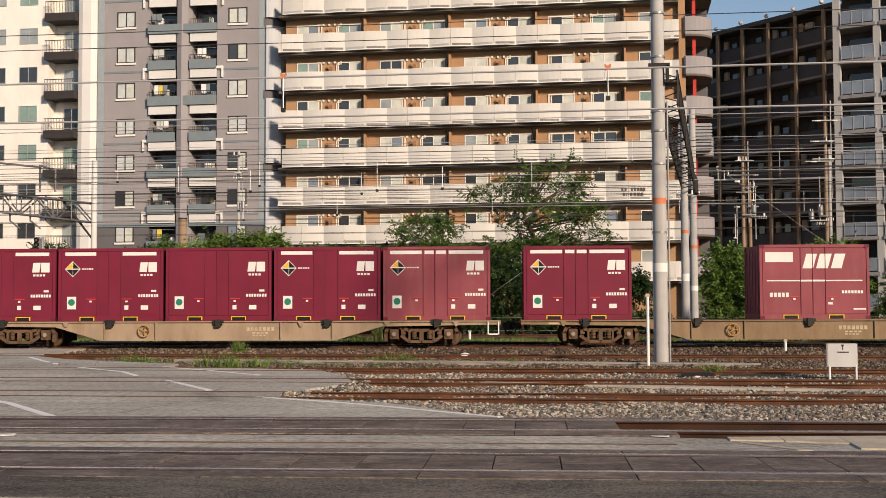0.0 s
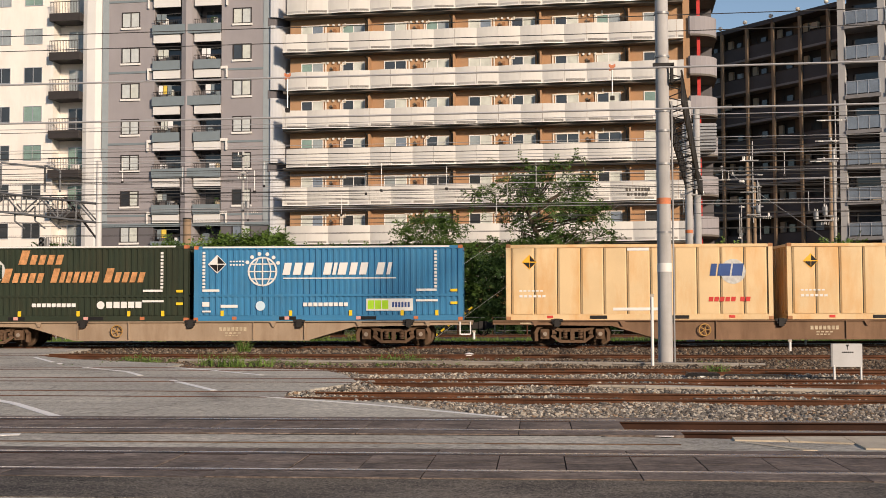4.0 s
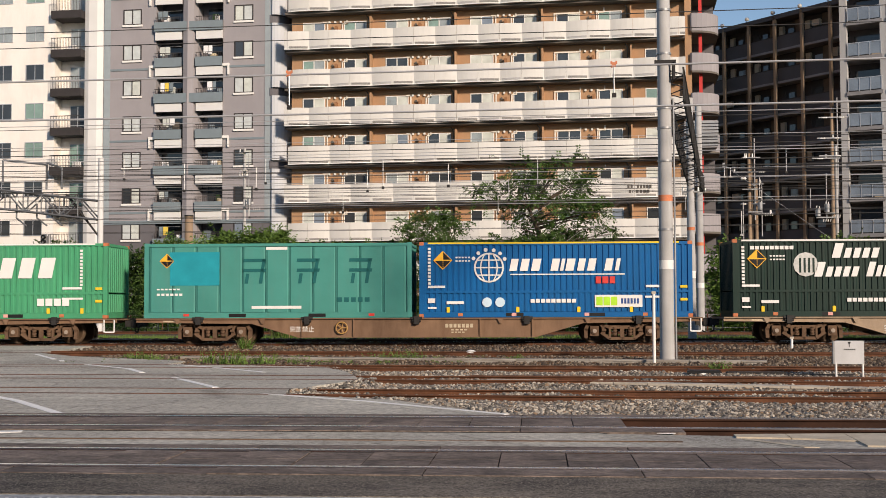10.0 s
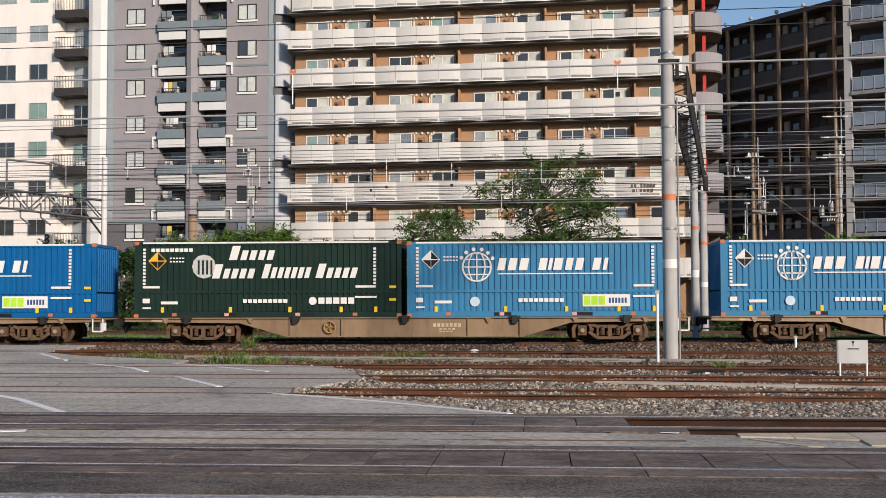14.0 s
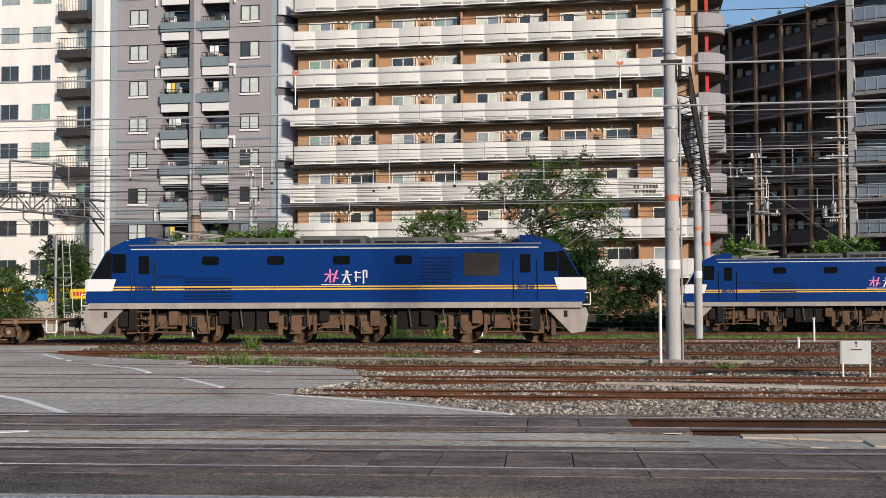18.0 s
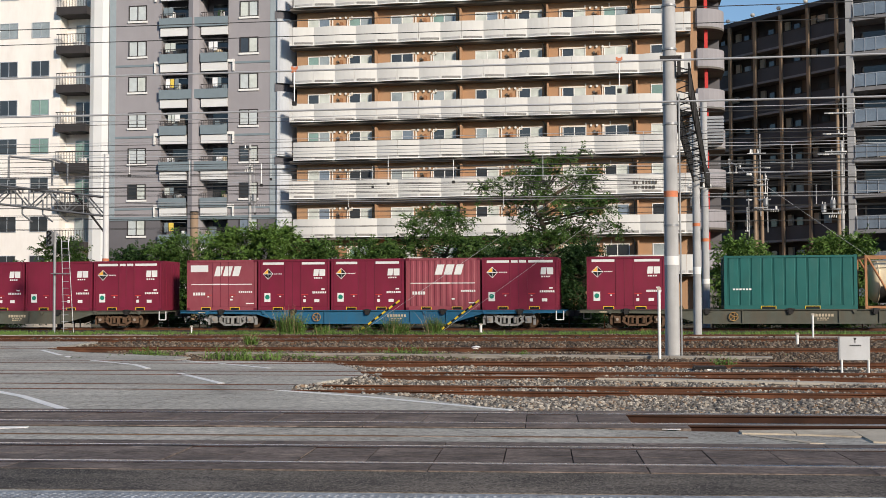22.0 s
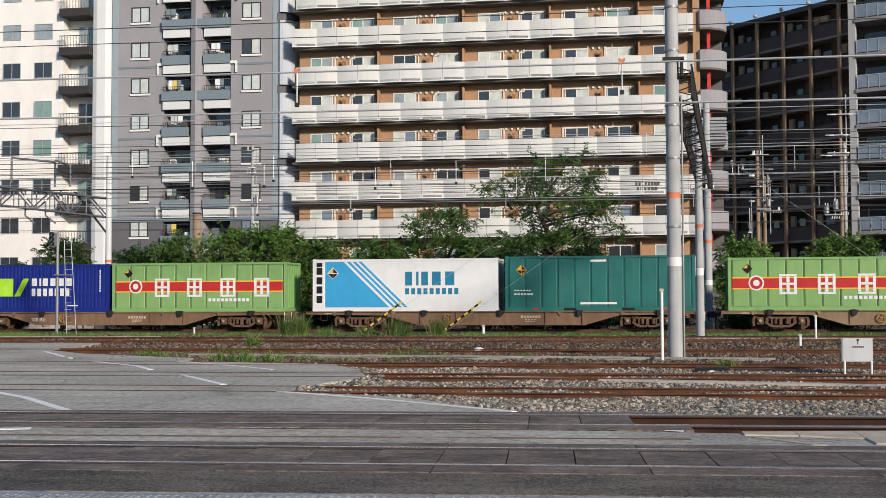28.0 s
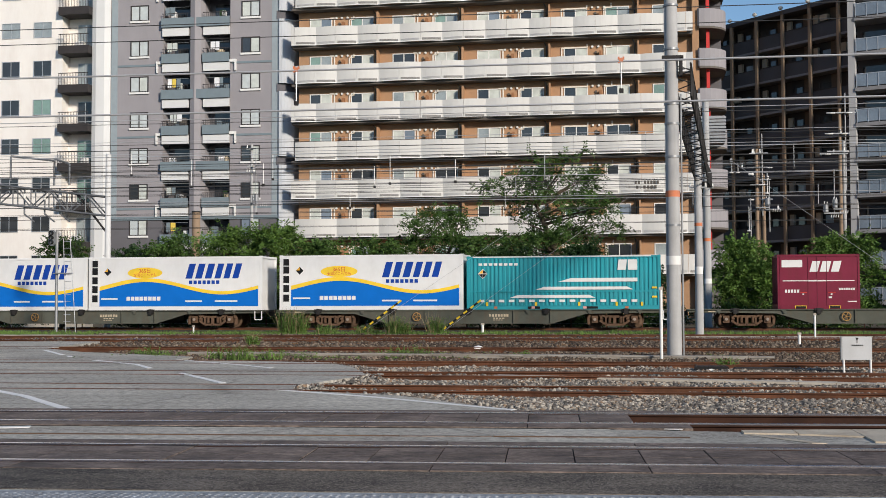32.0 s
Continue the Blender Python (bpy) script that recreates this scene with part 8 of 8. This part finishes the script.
    if name_text:
        slogan(ob, "突放禁止", -4.0, 0.5, 0.22, y - 0.004, "letter_white")
    return ob
# ---------- locomotives ----------
def locomotive(label):
    ob = thing("electric_locomotive", label, "locomotive", "locomotives")
    h, y = 8.72, -1.45
    # side outline of the blue body: slanted cab fronts at both ends
    side = [(-h, 1.62), (-h + 0.05, 1.42), (h - 0.05, 1.42), (h, 1.62), (h - 0.06, 2.1), (h - 0.72, 3.26), (h - 1.15, 3.42), (-h + 1.15, 3.42), (-h + 0.72, 3.26), (-h + 0.06, 2.1)]
    body = Shape().prism(side, y, -y)
    part("body", body, "loco_blue", ob, "deep blue steel body")
    part("skirt_band", Shape().box(-h + 0.12, h - 0.12, y - 0.012, -y + 0.012, 1.24, 1.44), "loco_grey", ob, "grey lower band")
    for s in (-1, 1):
        yy = y - 0.012 if s < 0 else -y
        figure("stripe", [rect(-h + 0.95, h - 0.95, 1.885, 1.935), rect(-h + 0.95, h - 0.95, 1.975, 2.02)], "loco_yellow", ob, yy + (0.012 if s < 0 else 0.012), "yellow waist stripe")
        figure("top_stripe", [rect(-h + 1.6, h - 1.6, 3.30, 3.34)], "label_grey", ob, yy + 0.012)
    # cab ends
    for s in (-1, 1):
        m = lambda pts: [(s * x, z) for x, z in pts][::s]
        for sy in (-1, 1):
            y0, y1 = (y - 0.014, y) if sy < 0 else (-y, -y + 0.014)
            part("nose_panel", Shape().prism(m([(h - 0.95, 1.86), (h - 0.02, 1.86), (h - 0.05, 2.28), (h - 1.08, 2.28)]), y0, y1), "loco_white", ob, "white nose panel")
            part("cab_window", Shape().prism(m([(h - 1.42, 2.5), (h - 0.95, 2.5), (h - 0.95, 3.16), (h - 1.42, 3.16)]), y0, y1), "glass_black", ob, "dark cab side window")
            part("quarter_window", Shape().prism(m([(h - 0.92, 2.3), (h - 0.2, 2.3), (h - 0.74, 3.2), (h - 0.92, 3.2)]), y0, y1), "glass_black", ob)
            dr = part("cab_door", Shape().prism(m([(h - 2.35, 1.5), (h - 1.75, 1.5), (h - 1.75, 3.2), (h - 2.35, 3.2)]), y0 + 0.008 * (sy < 0), y1 - 0.008 * (sy > 0)), "loco_blue", ob, "blue cab door")
            part("door_window", Shape().prism(m([(h - 2.25, 2.45), (h - 1.88, 2.45), (h - 1.88, 3.08), (h - 2.25, 3.08)]), y0, y1), "glass_black", dr)
            for dx in (2.46, 1.64):
                part("grab_rail", Shape().cyl((s * (h - dx), y0 - 0.02 if sy < 0 else y1 + 0.02, 1.5), (s * (h - dx), y0 - 0.02 if sy < 0 else y1 + 0.02, 2.9), 0.014, n=6), "steel_dark", ob)
        # windscreen on the slanted front
        p0, p1 = Vector((s * (h - 0.14), 0, 2.24)), Vector((s * (h - 0.70), 0, 3.23))
        up = (p1 - p0)
        nrm = Vector((s * abs(up.z), 0, abs(up.x))).normalized() * 0.012
        for ya, yb in ((-1.3, -0.04), (0.04, 1.3)):
            a0, a1 = p0 + up * 0.08 + nrm, p1 - up * 0.08 + nrm
            vs = [(a0.x, ya, a0.z), (a0.x, yb, a0.z), (a1.x, yb, a1.z), (a1.x, ya, a1.z)]
            part("windscreen", Shape().add(vs, [(0, 1, 2, 3) if s > 0 else (3, 2, 1, 0)]), "glass_black", ob, "dark windscreen")
        x0 = s * (h + 0.0)
        part("front_panel", Shape().box(min(x0 - s * 0.06, x0 + s * 0.03), max(x0 - s * 0.06, x0 + s * 0.03), -1.42, 1.42, 1.86, 2.26), "loco_white", ob, "white front panel")
        for yy in (-1.0, 1.0):
            hl = part("headlight", Shape().cyl((x0, yy, 2.06), (x0 + s * 0.05, yy, 2.06), 0.13, n=14), "steel_dark", ob, "round headlight")
            part("lens", Shape().cyl((x0 + s * 0.045, yy, 2.06), (x0 + s * 0.055, yy, 2.06), 0.10, n=14), "ceramic", hl)
        rail = Shape().path([(x0 - s * 0.1, -1.4, 1.35), (x0 + s * 0.16, -1.4, 1.35), (x0 + s * 0.16, -1.4, 1.75), (x0 - s * 0.05, -1.4, 1.75)], 0.02)
        rail.path([(x0 + s * 0.16, -1.4, 1.35), (x0 + s * 0.16, 1.4, 1.35)], 0.02)
        part("front_rail", rail, "loco_white", ob, "white front hand rail")
        plow = Shape().prism(m([(h - 1.35, 1.24), (h + 0.02, 1.24), (h + 0.1, 1.0), (h - 0.02, 0.42), (h - 0.5, 0.36), (h - 0.75, 0.62)]), -1.35, 1.35)
        part("snow_plough", plow, "loco_grey", ob, "grey skirt and plough")
        part("step", Shape().box(min(s * (h - 1.9), s * (h - 1.55)), max(s * (h - 1.9), s * (h - 1.55)), -1.45, -1.4, 0.5, 1.24), "under_dark", ob)
        part("coupler", Shape().box(min(s * h, s * (h + 0.45)), max(s * h, s * (h + 0.45)), -0.12, 0.12, 0.72, 0.96), "steel_dark", ob)
        # pantograph, folded
        px = s * 5.1
        pan = Shape().box(px - 0.9, px + 0.9, -0.6, 0.6, 3.56, 3.62)
        pan.cyl((px + 0.8 * s, 0, 3.64), (px - 0.9 * s, 0, 3.86), 0.035).cyl((px - 0.9 * s, -0.3, 3.86), (px + 0.7 * s, -0.4, 3.95), 0.025).cyl((px - 0.9 * s, 0.3, 3.86), (px + 0.7 * s, 0.4, 3.95), 0.025)
        pan.box(px + 0.65 * s - 0.12, px + 0.65 * s + 0.12, -0.85, 0.85, 3.95, 4.0)
        pg = part("pantograph", pan, "loco_grey", ob, "folded pantograph")
        for dx in (-0.7, 0.7):
            for yy in (-0.5, 0.5):
                part("insulator", Shape().cyl((px + dx, yy, 3.42), (px + dx, yy, 3.57), 0.07, n=8), "ceramic", pg)
        # blue raised cab roof
        part("cab_roof", Shape().prism(m([(h - 2.25, 3.40), (h - 0.72, 3.22), (h - 0.86, 3.40), (h - 1.3, 3.60), (h - 1.75, 3.72), (h - 2.25, 3.76)]), -1.36, 1.36), "loco_blue", ob, "blue raised cab roof")
        for k in range(4):
            part("cab_step", Shape().box(min(s * (h - 2.3), s * (h - 1.8)), max(s * (h - 2.3), s * (h - 1.8)), -1.47, -1.3, 0.4 + k * 0.24, 0.43 + k * 0.24), "bogie", ob)
        part("step_side", Shape().box(min(s * (h - 2.33), s * (h - 2.29)), max(s * (h - 2.33), s * (h - 2.29)), -1.46, -1.42, 0.38, 1.24), "bogie", ob)
        part("skirt_opening", Shape().box(min(s * (h - 0.75), s * (h - 0.62)), max(s * (h - 0.75), s * (h - 0.62)), -1.356, -1.34, 0.92, 1.14), "black_paint", ob)
    # side windows, louvres and filters
    for sy in (-1, 1):
        y0, y1 = (y - 0.012, y + 0.004) if sy < 0 else (-y - 0.004, -y + 0.012)
        for x in (-4.3, -2.0, 0.3, 2.45):
            win = part("side_window", Shape().soft_box(x - 0.3, x + 0.3, y0, y1, 2.76, 3.06, 0.06), "glass_black", ob)
        part("filter_panel", Shape().soft_box(4.55, 5.75, y0, y1, 2.35, 3.14, 0.03), "steel_dark", ob, "dark filter panel")
        for x0, x1, z0, n in ((3.05, 4.15, 2.1, 8), (-5.2, -3.55, 1.55, 7)):
            for k in range(n):
                part("louvre", Shape().box(x0, x1, y0 - 0.006 * (sy < 0), y1 + 0.006 * (sy > 0), z0 + k * 0.12, z0 + 0.05 + k * 0.12), "loco_navy", ob)
    # painted name: one pink and two white brush-stroke shapes
    figure("name_mark", [rect(-0.3, 0.12, 2.40, 2.44), rect(-0.12, -0.07, 2.12, 2.6), slanted(-0.02, 2.14, 0.07, 0.42, 0.3), rect(0.0, 0.2, 2.26, 2.3), slanted(-0.3, 2.16, 0.06, 0.24, 0.6)], "pink_paint", ob, y - 0.0, "pink brush-stroke shape")
    figure("name_mark", [rect(0.3, 0.66, 2.38, 2.41), slanted(0.32, 2.12, 0.06, 0.4, 0.45), slanted(0.56, 2.12, 0.06, 0.26, -0.4), rect(0.44, 0.5, 2.4, 2.56), rect(0.74, 0.98, 2.46, 2.49), rect(0.78, 0.83, 2.16, 2.52), rect(0.74, 0.98, 2.3, 2.33), rect(1.04, 1.09, 2.08, 2.56), rect(1.04, 1.2, 2.52, 2.56), rect(1.15, 1.2, 2.3, 2.54), rect(-0.4, 0.62, 2.05, 2.075)], "letter_white", ob, y - 0.0, "white brush-stroke shapes")
    figure("number_bars", dashes(-6.2, -5.2, 2.3, 0.1, 8), "loco_navy", ob, y - 0.0)
    # roof gear
    for x0, x1, z in ((-3.9, -1.4, 3.72), (-1.2, 1.1, 3.78), (1.3, 3.8, 3.72)):
        part("roof_hatch", Shape().prism_x([(-1.15, 3.41), (1.15, 3.41), (1.15, z - 0.1), (1.0, z), (-1.0, z), (-1.15, z - 0.1)], x0, x1), "loco_roof", ob, "grey-green roof hatch")
        for q in range(3):
            w3 = (x1 - x0 - 0.2) / 3
            part("roof_grille", Shape().box(x0 + 0.12 + q * w3, x0 + 0.02 + (q + 1) * w3, -1.165, -1.15, 3.48, z - 0.14), "black_paint", ob, "dark roof grille")
    part("roof_deck", Shape().box(-h + 1.3, h - 1.3, -1.3, 1.3, 3.41, 3.47), "loco_roof", ob)
    for x in (-6.6, 6.6):
        part("cooling_box", Shape().soft_box(x - 0.5, x + 0.5, -0.6, 0.6, 3.45, 3.66, 0.04), "loco_roof", ob)
    for yy in (-1.36, 1.36):
        part("roof_conduit", Shape().cyl((-h + 1.5, yy, 3.46), (h - 1.5, yy, 3.46), 0.03, n=6), "steel_grey", ob)
    # bogies
    sf = Shape().prism([(-1.95, 0.62), (-1.9, 0.9), (-1.3, 1.0), (1.3, 1.0), (1.9, 0.9), (1.95, 0.62), (1.6, 0.5), (1.0, 0.5), (0.7, 0.66), (-0.7, 0.66), (-1.0, 0.5), (-1.6, 0.5)][::-1], -0.06, 0.06)
    sf.box(-0.62, -0.5, -0.12, -0.05, 0.35, 1.02).box(0.5, 0.62, -0.12, -0.05, 0.35, 1.02).box(-0.3, 0.3, -0.14, -0.04, 0.55, 0.8).box(-1.85, -1.7, -0.14, -0.04, 0.3, 0.98).box(1.7, 1.85, -0.14, -0.04, 0.3, 0.98).cyl((-0.55, -0.12, 0.42), (0.55, -0.12, 0.42), 0.03, n=6)
    sfm = sf.mesh("side_frame", "bogie")
    big = wheelset_mesh(0.56, "drive_wheelset")
    abx = Shape().box(-0.2, 0.2, -0.14, 0.06, -0.2, 0.22).cyl((0, -0.2, 0), (0, -0.1, 0), 0.13, n=12).mesh("axle_box", "bogie")
    spr = coil(0.1, 0.0, 0.05, 7)
    sprm = spr.mesh("coil_spring", "steel_dark")
    for cx in (-5.85, -0.1, 5.85):
        bg = part("bogie", Shape().box(-0.5, 0.5, -1.0, 1.0, 0.72, 0.98).box(-1.8, 1.8, -0.3, 0.3, 0.5, 0.85), "under_dark", ob, "dark motor bogie", (cx, 0, 0))
        for sy in (-1, 1):
            put("side_frame", sfm, bg, "", (0, sy * 1.08, 0))
            for dx in (-1.25, 1.25):
                put("axle_box", abx, bg, "", (dx, sy * 1.12, 0.56), 0 if sy < 0 else math.pi)
                for q in (-0.32, 0.32):
                    put("coil_spring", sprm, bg, "", (dx + q, sy * 1.12, 0.62))
            part("damper", Shape().cyl((-0.45, sy * 1.22, 0.5), (0.45, sy * 1.22, 1.1), 0.035, n=8), "bogie", bg)
        for dx in (-1.25, 1.25):
            ws = put("wheelset", big, bg, "", (dx, 0, 0.56))
            spinners.append((ws, 0.56, cx + dx, ob, Vector((dx, 0, 0.56))))
    for k in range(26):
        q = -7.4 + k * 0.59
        zz = 0.42 + 0.17 * ((k * 7) % 5) / 4
        part("pipe" if k % 3 else "gear_box", Shape().cyl((q, -1.3, 1.22), (q + 0.08 * (k % 2), -1.3, zz), 0.025, n=6) if k % 3 else Shape().soft_box(q - 0.16, q + 0.16, -1.34, -1.1, zz + 0.2, 1.15, 0.02), "bogie" if k % 2 else "under_dark", ob)
    for x0, x1 in ((-3.6, -2.3), (2.2, 3.5)):
        part("equipment_box", Shape().soft_box(x0, x1, -1.2, 1.2, 0.5, 1.2, 0.04), "under_dark", ob)
    part("underframe", Shape().box(-h + 1.0, h - 1.0, -1.1, 1.1, 1.0, 1.24), "under_dark", ob)
    return ob


# ---------- the two trains ----------
near_train, far_train = [], []     # (thing, offset along the train, height, metres towards the camera)


def load(train, ob, off, z=DECK, side=0.0):
    train.append((ob, off, z, side))


def again(first, key, make):
    """The first call builds the thing, later ones copy it with all its parts."""
    if key not in first:
        first[key] = make()
        return first[key]
    return copy_thing(first[key], Matrix.Identity(4))


made = {}
MARK_D = lambda: box12("maroon", "two_block", "maroon steel freight container with hazard diamond and white strips", True, 2)
MARK_DF = lambda: box12("maroon_faded", "two_block", "faded maroon freight container with hazard diamond and four white strips", True, 4)
MARK_P = lambda: box12("maroon", "two_block", "maroon steel freight container with white top strips", False, 2)
MARK_G = lambda: box12("maroon", "two_block", "maroon steel freight container with plain top edge", False, 0)
MARK_GF = lambda: box12("maroon_faded", "two_block", "faded pinkish maroon freight container", False, 0)
WIDE = lambda: box12("maroon_faded", "band", "faded maroon container with large slanted white mark", False, 0)
WIDE_D = lambda: box12("maroon", "band", "maroon container with large slanted white mark and stripe", False, 0)
WIDE_R = lambda: box12("maroon_faded", "band", "ribbed faded maroon container with slanted white mark", False, 0, ribs=True)
SLOT = [-7.64, -3.82, 0.0, 3.82, 7.64]
A31, B31 = -9.515 + 4.705, 0.10 + 4.705

NEAR = [  # wagon paint, label, text, loads
    ("sill_beige", "beige weathered container wagon", False, [(SLOT[0], "p", MARK_P), (SLOT[1], "d", MARK_D), (SLOT[2], "g", MARK_G), (SLOT[3], "d", MARK_D), (SLOT[4], "df", MARK_DF)]),
    ("sill_tan", "grimy tan container wagon, partly loaded", False, [(SLOT[0] - 0.25, "d4", lambda: box12("maroon", "two_block", "maroon freight container with hazard diamond and four white strips", True, 4)), (SLOT[2] + 0.2, "wide_mark", WIDE), (SLOT[4] + 0.1, "wide_d", WIDE_D)]),
    ("sill_brown", "rust-brown container wagon", True, [(-3.17 + 3.03, "tk1", lambda: tank("frame_green", "tank_white", "cream tank container in a green frame")), (3.0 + 3.03 + 0.1, "tk2", lambda: tank("frame_blue", "tank_cream", "cream tank container in a blue-grey frame", word="letter_navy"))]),
    ("sill_beige", "beige weathered container wagon", False, [(A31, "sw", lambda: forest(True)), (B31, "el", lambda: azure("azure_light", False, True, "letter_white"))]),
    ("sill_brown", "rust-brown container wagon", False, [(A31, "cr", lambda: panel31("cream")), (B31, "cr", lambda: panel31("cream"))]),
    ("sill_tan", "grimy tan container wagon", False, [(A31, "s", forest), (B31, "e", azure)]),
    ("sill_beige", "beige weathered container wagon", False, [(A31, "e", azure), (B31, "s", forest)]),
    ("sill_brown", "rust-brown container wagon", True, [(A31, "z0", lambda: bright_box(False)), (B31, "z1", lambda: bright_box(True))]),
    ("sill_brown", "rust-brown container wagon", True, [(A31 - 0.06, "dl", lambda: panel31("delivery")), (B31, "ed", lambda: azure("azure_dark", True))]),
    ("sill_beige", "beige weathered container wagon", True, [(A31, "s", forest), (B31, "ed0", lambda: azure("azure_dark", False, False, "letter_white"))]),
    ("sill_tan", "grimy tan container wagon", True, [(A31, "tf", lambda: panel31("faded")), (B31, "ed0", None)]),
    ("sill_tan", "grimy tan container wagon", False, [(A31, "s", forest), (B31, "el", None)]),
    ("sill_beige", "beige weathered container wagon", False, [(A31, "el", None), (B31, "sa", lambda: forest(False, True))]),
    ("sill_brown", "rust-brown container wagon, partly loaded", True, [(0.0, "s", forest)]),
]
FAR = [
    ("sill_green", "grey-green container wagon", True, [(SLOT[0], "d", MARK_D), (SLOT[1], "wide_mark", WIDE), (SLOT[2], "g", MARK_G), (SLOT[3], "g", MARK_G), (SLOT[4], "d4", None)]),
    ("sill_blue", "bright blue container wagon with grey bogies", False, [(SLOT[0], "wide_mark", WIDE), (SLOT[1], "d", MARK_D), (SLOT[2], "d", MARK_D), (SLOT[3], "wide_r", WIDE_R), (SLOT[4], "d4", None)]),
    ("sill_green", "grey-green container wagon", False, [(SLOT[0], "d", MARK_D), (-3.01 + 3.03, "b20", box20), (3.39 + 3.03, "tr", lambda: tank("frame_rust", "tank_warm", "rust-stained tank container in a braced frame", rusty=True, small=True))]),
    ("sill_teal", "dark teal container wagon, nearly empty", False, [(SLOT[2], "gf", MARK_GF)]),
    ("sill_teal", "dark teal empty container wagon", False, []),
    ("sill_brown", "rust-brown container wagon", True, [(A31, "navy", lambda: smooth31("navy")), (B31, "fk", lambda: smooth31("banded"))]),
    ("sill_brown", "rust-brown container wagon", False, [(A31, "kt", lambda: smooth31("diagonal")), (B31, "td", lambda: panel31("dark"))]),
    ("sill_tan", "grimy tan container wagon", False, [(A31, "fk", None), (B31, "ct", lambda: smooth31("cat"))]),
    ("sill_green", "grey-green container wagon", False, [(A31 + 0.36, "rt", lambda: smooth31("swoosh")), (B31 + 0.27, "rt", None)]),
    ("sill_green", "grey-green container wagon", False, [(A31 - 0.17, "rt", None), (B31 - 0.2, "two_block", lambda: smooth31("two_block"))]),
    ("sill_green", "grey-green container wagon, partly loaded", False, [(SLOT[1], "wide_d", WIDE_D)]),
]
for train, consist in ((near_train, NEAR), (far_train, FAR)):
    for i, (paint, text, words, loads) in enumerate(consist):
        load(train, wagon(paint, text, "bogie_grey" if paint == "sill_blue" else "bogie", True, True, words), i * PITCH, 0.0)
        for off, key, make in loads:
            load(train, again(made, key, make), i * PITCH + off)
first_loco = locomotive("blue electric locomotive with yellow waist stripe")
load(near_train, first_loco, 284.8, 0.0)
spin_copy = len(spinners)
second_loco = locomotive("blue electric locomotive heading the far train")
load(far_train, second_loco, -19.75, 0.0)


# where the middle of each train's first wagon stands, along its track
NEAR_X = [(-0.5, -4.9), (0, -12.78), (1, -28.21), (2, -44.19), (3, -59.48), (4, -75.1), (5, -90.6), (6, -105.9), (7, -122.11), (8, -137.02), (9, -153.32), (10, -169.25), (11, -184.26), (12, -200.04),
          (13, -214.95), (14, -230.99), (14.5, -238.94), (15.5, -254.5), (16.5, -270.13), (17, -278.3), (18, -293.95), (19, -309.95), (20, -325.8), (22, -357.4), (32, -516.0)]
FAR_X = [(0, 317.0), (10, 159.0), (16, 64.4), (17, 48.6), (18, 32.6), (19, 16.18), (20, 0.64), (21, -15.75), (22, -31.73), (23, -47.58), (24, -63.47), (25, -78.85), (25.5, -87.09), (26.5, -102.9), (27.5, -118.77),
         (28, -127.17), (29, -143.03), (30, -158.69), (31, -174.6), (32, -189.9)]


def along(table, t):
    """Smooth position from a table of times."""
    ts, xs = [a for a, b in table], [b for a, b in table]
    i = max(0, min(len(ts) - 2, sum(1 for a in ts if a <= t) - 1))

    def slope(k):
        if 0 < k < len(ts) - 1:
            return (xs[k + 1] - xs[k - 1]) / (ts[k + 1] - ts[k - 1])
        return (xs[1] - xs[0]) / (ts[1] - ts[0]) if k == 0 else (xs[-1] - xs[-2]) / (ts[-1] - ts[-2])

    d = ts[i + 1] - ts[i]
    u = (t - ts[i]) / d
    return ((2 * u ** 3 - 3 * u ** 2 + 1) * xs[i] + (u ** 3 - 2 * u ** 2 + u) * d * slope(i) + (-2 * u ** 3 + 3 * u ** 2) * xs[i + 1] + (u ** 3 - u ** 2) * d * slope(i + 1))


def near_pose(s, z, side=0.0):
    return Matrix.Translation((s * math.cos(NEAR_TURN) - math.sin(NEAR_TURN) * W12 / 2, Y_NEAR + s * math.sin(NEAR_TURN) - side, z)) @ Matrix.Rotation(NEAR_TURN, 4, "Z")


def far_pose(s, z, side=0.0):
    return Matrix.Translation((s * math.cos(FAR_TURN), Y_FAR + s * math.sin(FAR_TURN) - side, z)) @ Matrix.Rotation(FAR_TURN, 4, "Z")


# ---------- what moves ----------
def motions():
    times = [i * 0.5 for i in range(65)]
    where = {}
    for train, table, at in ((near_train, NEAR_X, near_pose), (far_train, FAR_X, far_pose)):
        for ob, off, z, side in train:
            where[ob] = (table, off)
            walk(ob, [(t, at(along(table, t) + off, z, side)) for t in times])
    # wheels turn while their vehicle passes through the view
    for ws, r, dx, ob, base in spinners:
        table, off = where[ob]
        seen = [k / 30 for k in range(0, 961) if -34 < along(table, k / 30) + off + dx < 24]
        if not seen:
            continue

        def turn(t):
            return Matrix.Translation(base) @ Matrix.Rotation(math.fmod(along(table, t) / r, 2 * math.pi), 4, "Y")

        rows = [(t, turn(t)) for t in seen]
        if seen[0] > 0:
            rows.insert(0, (0, turn(seen[0])))
        if seen[-1] < 32:
            rows.append((32, turn(seen[-1])))
        walk(ws, rows)


motions()
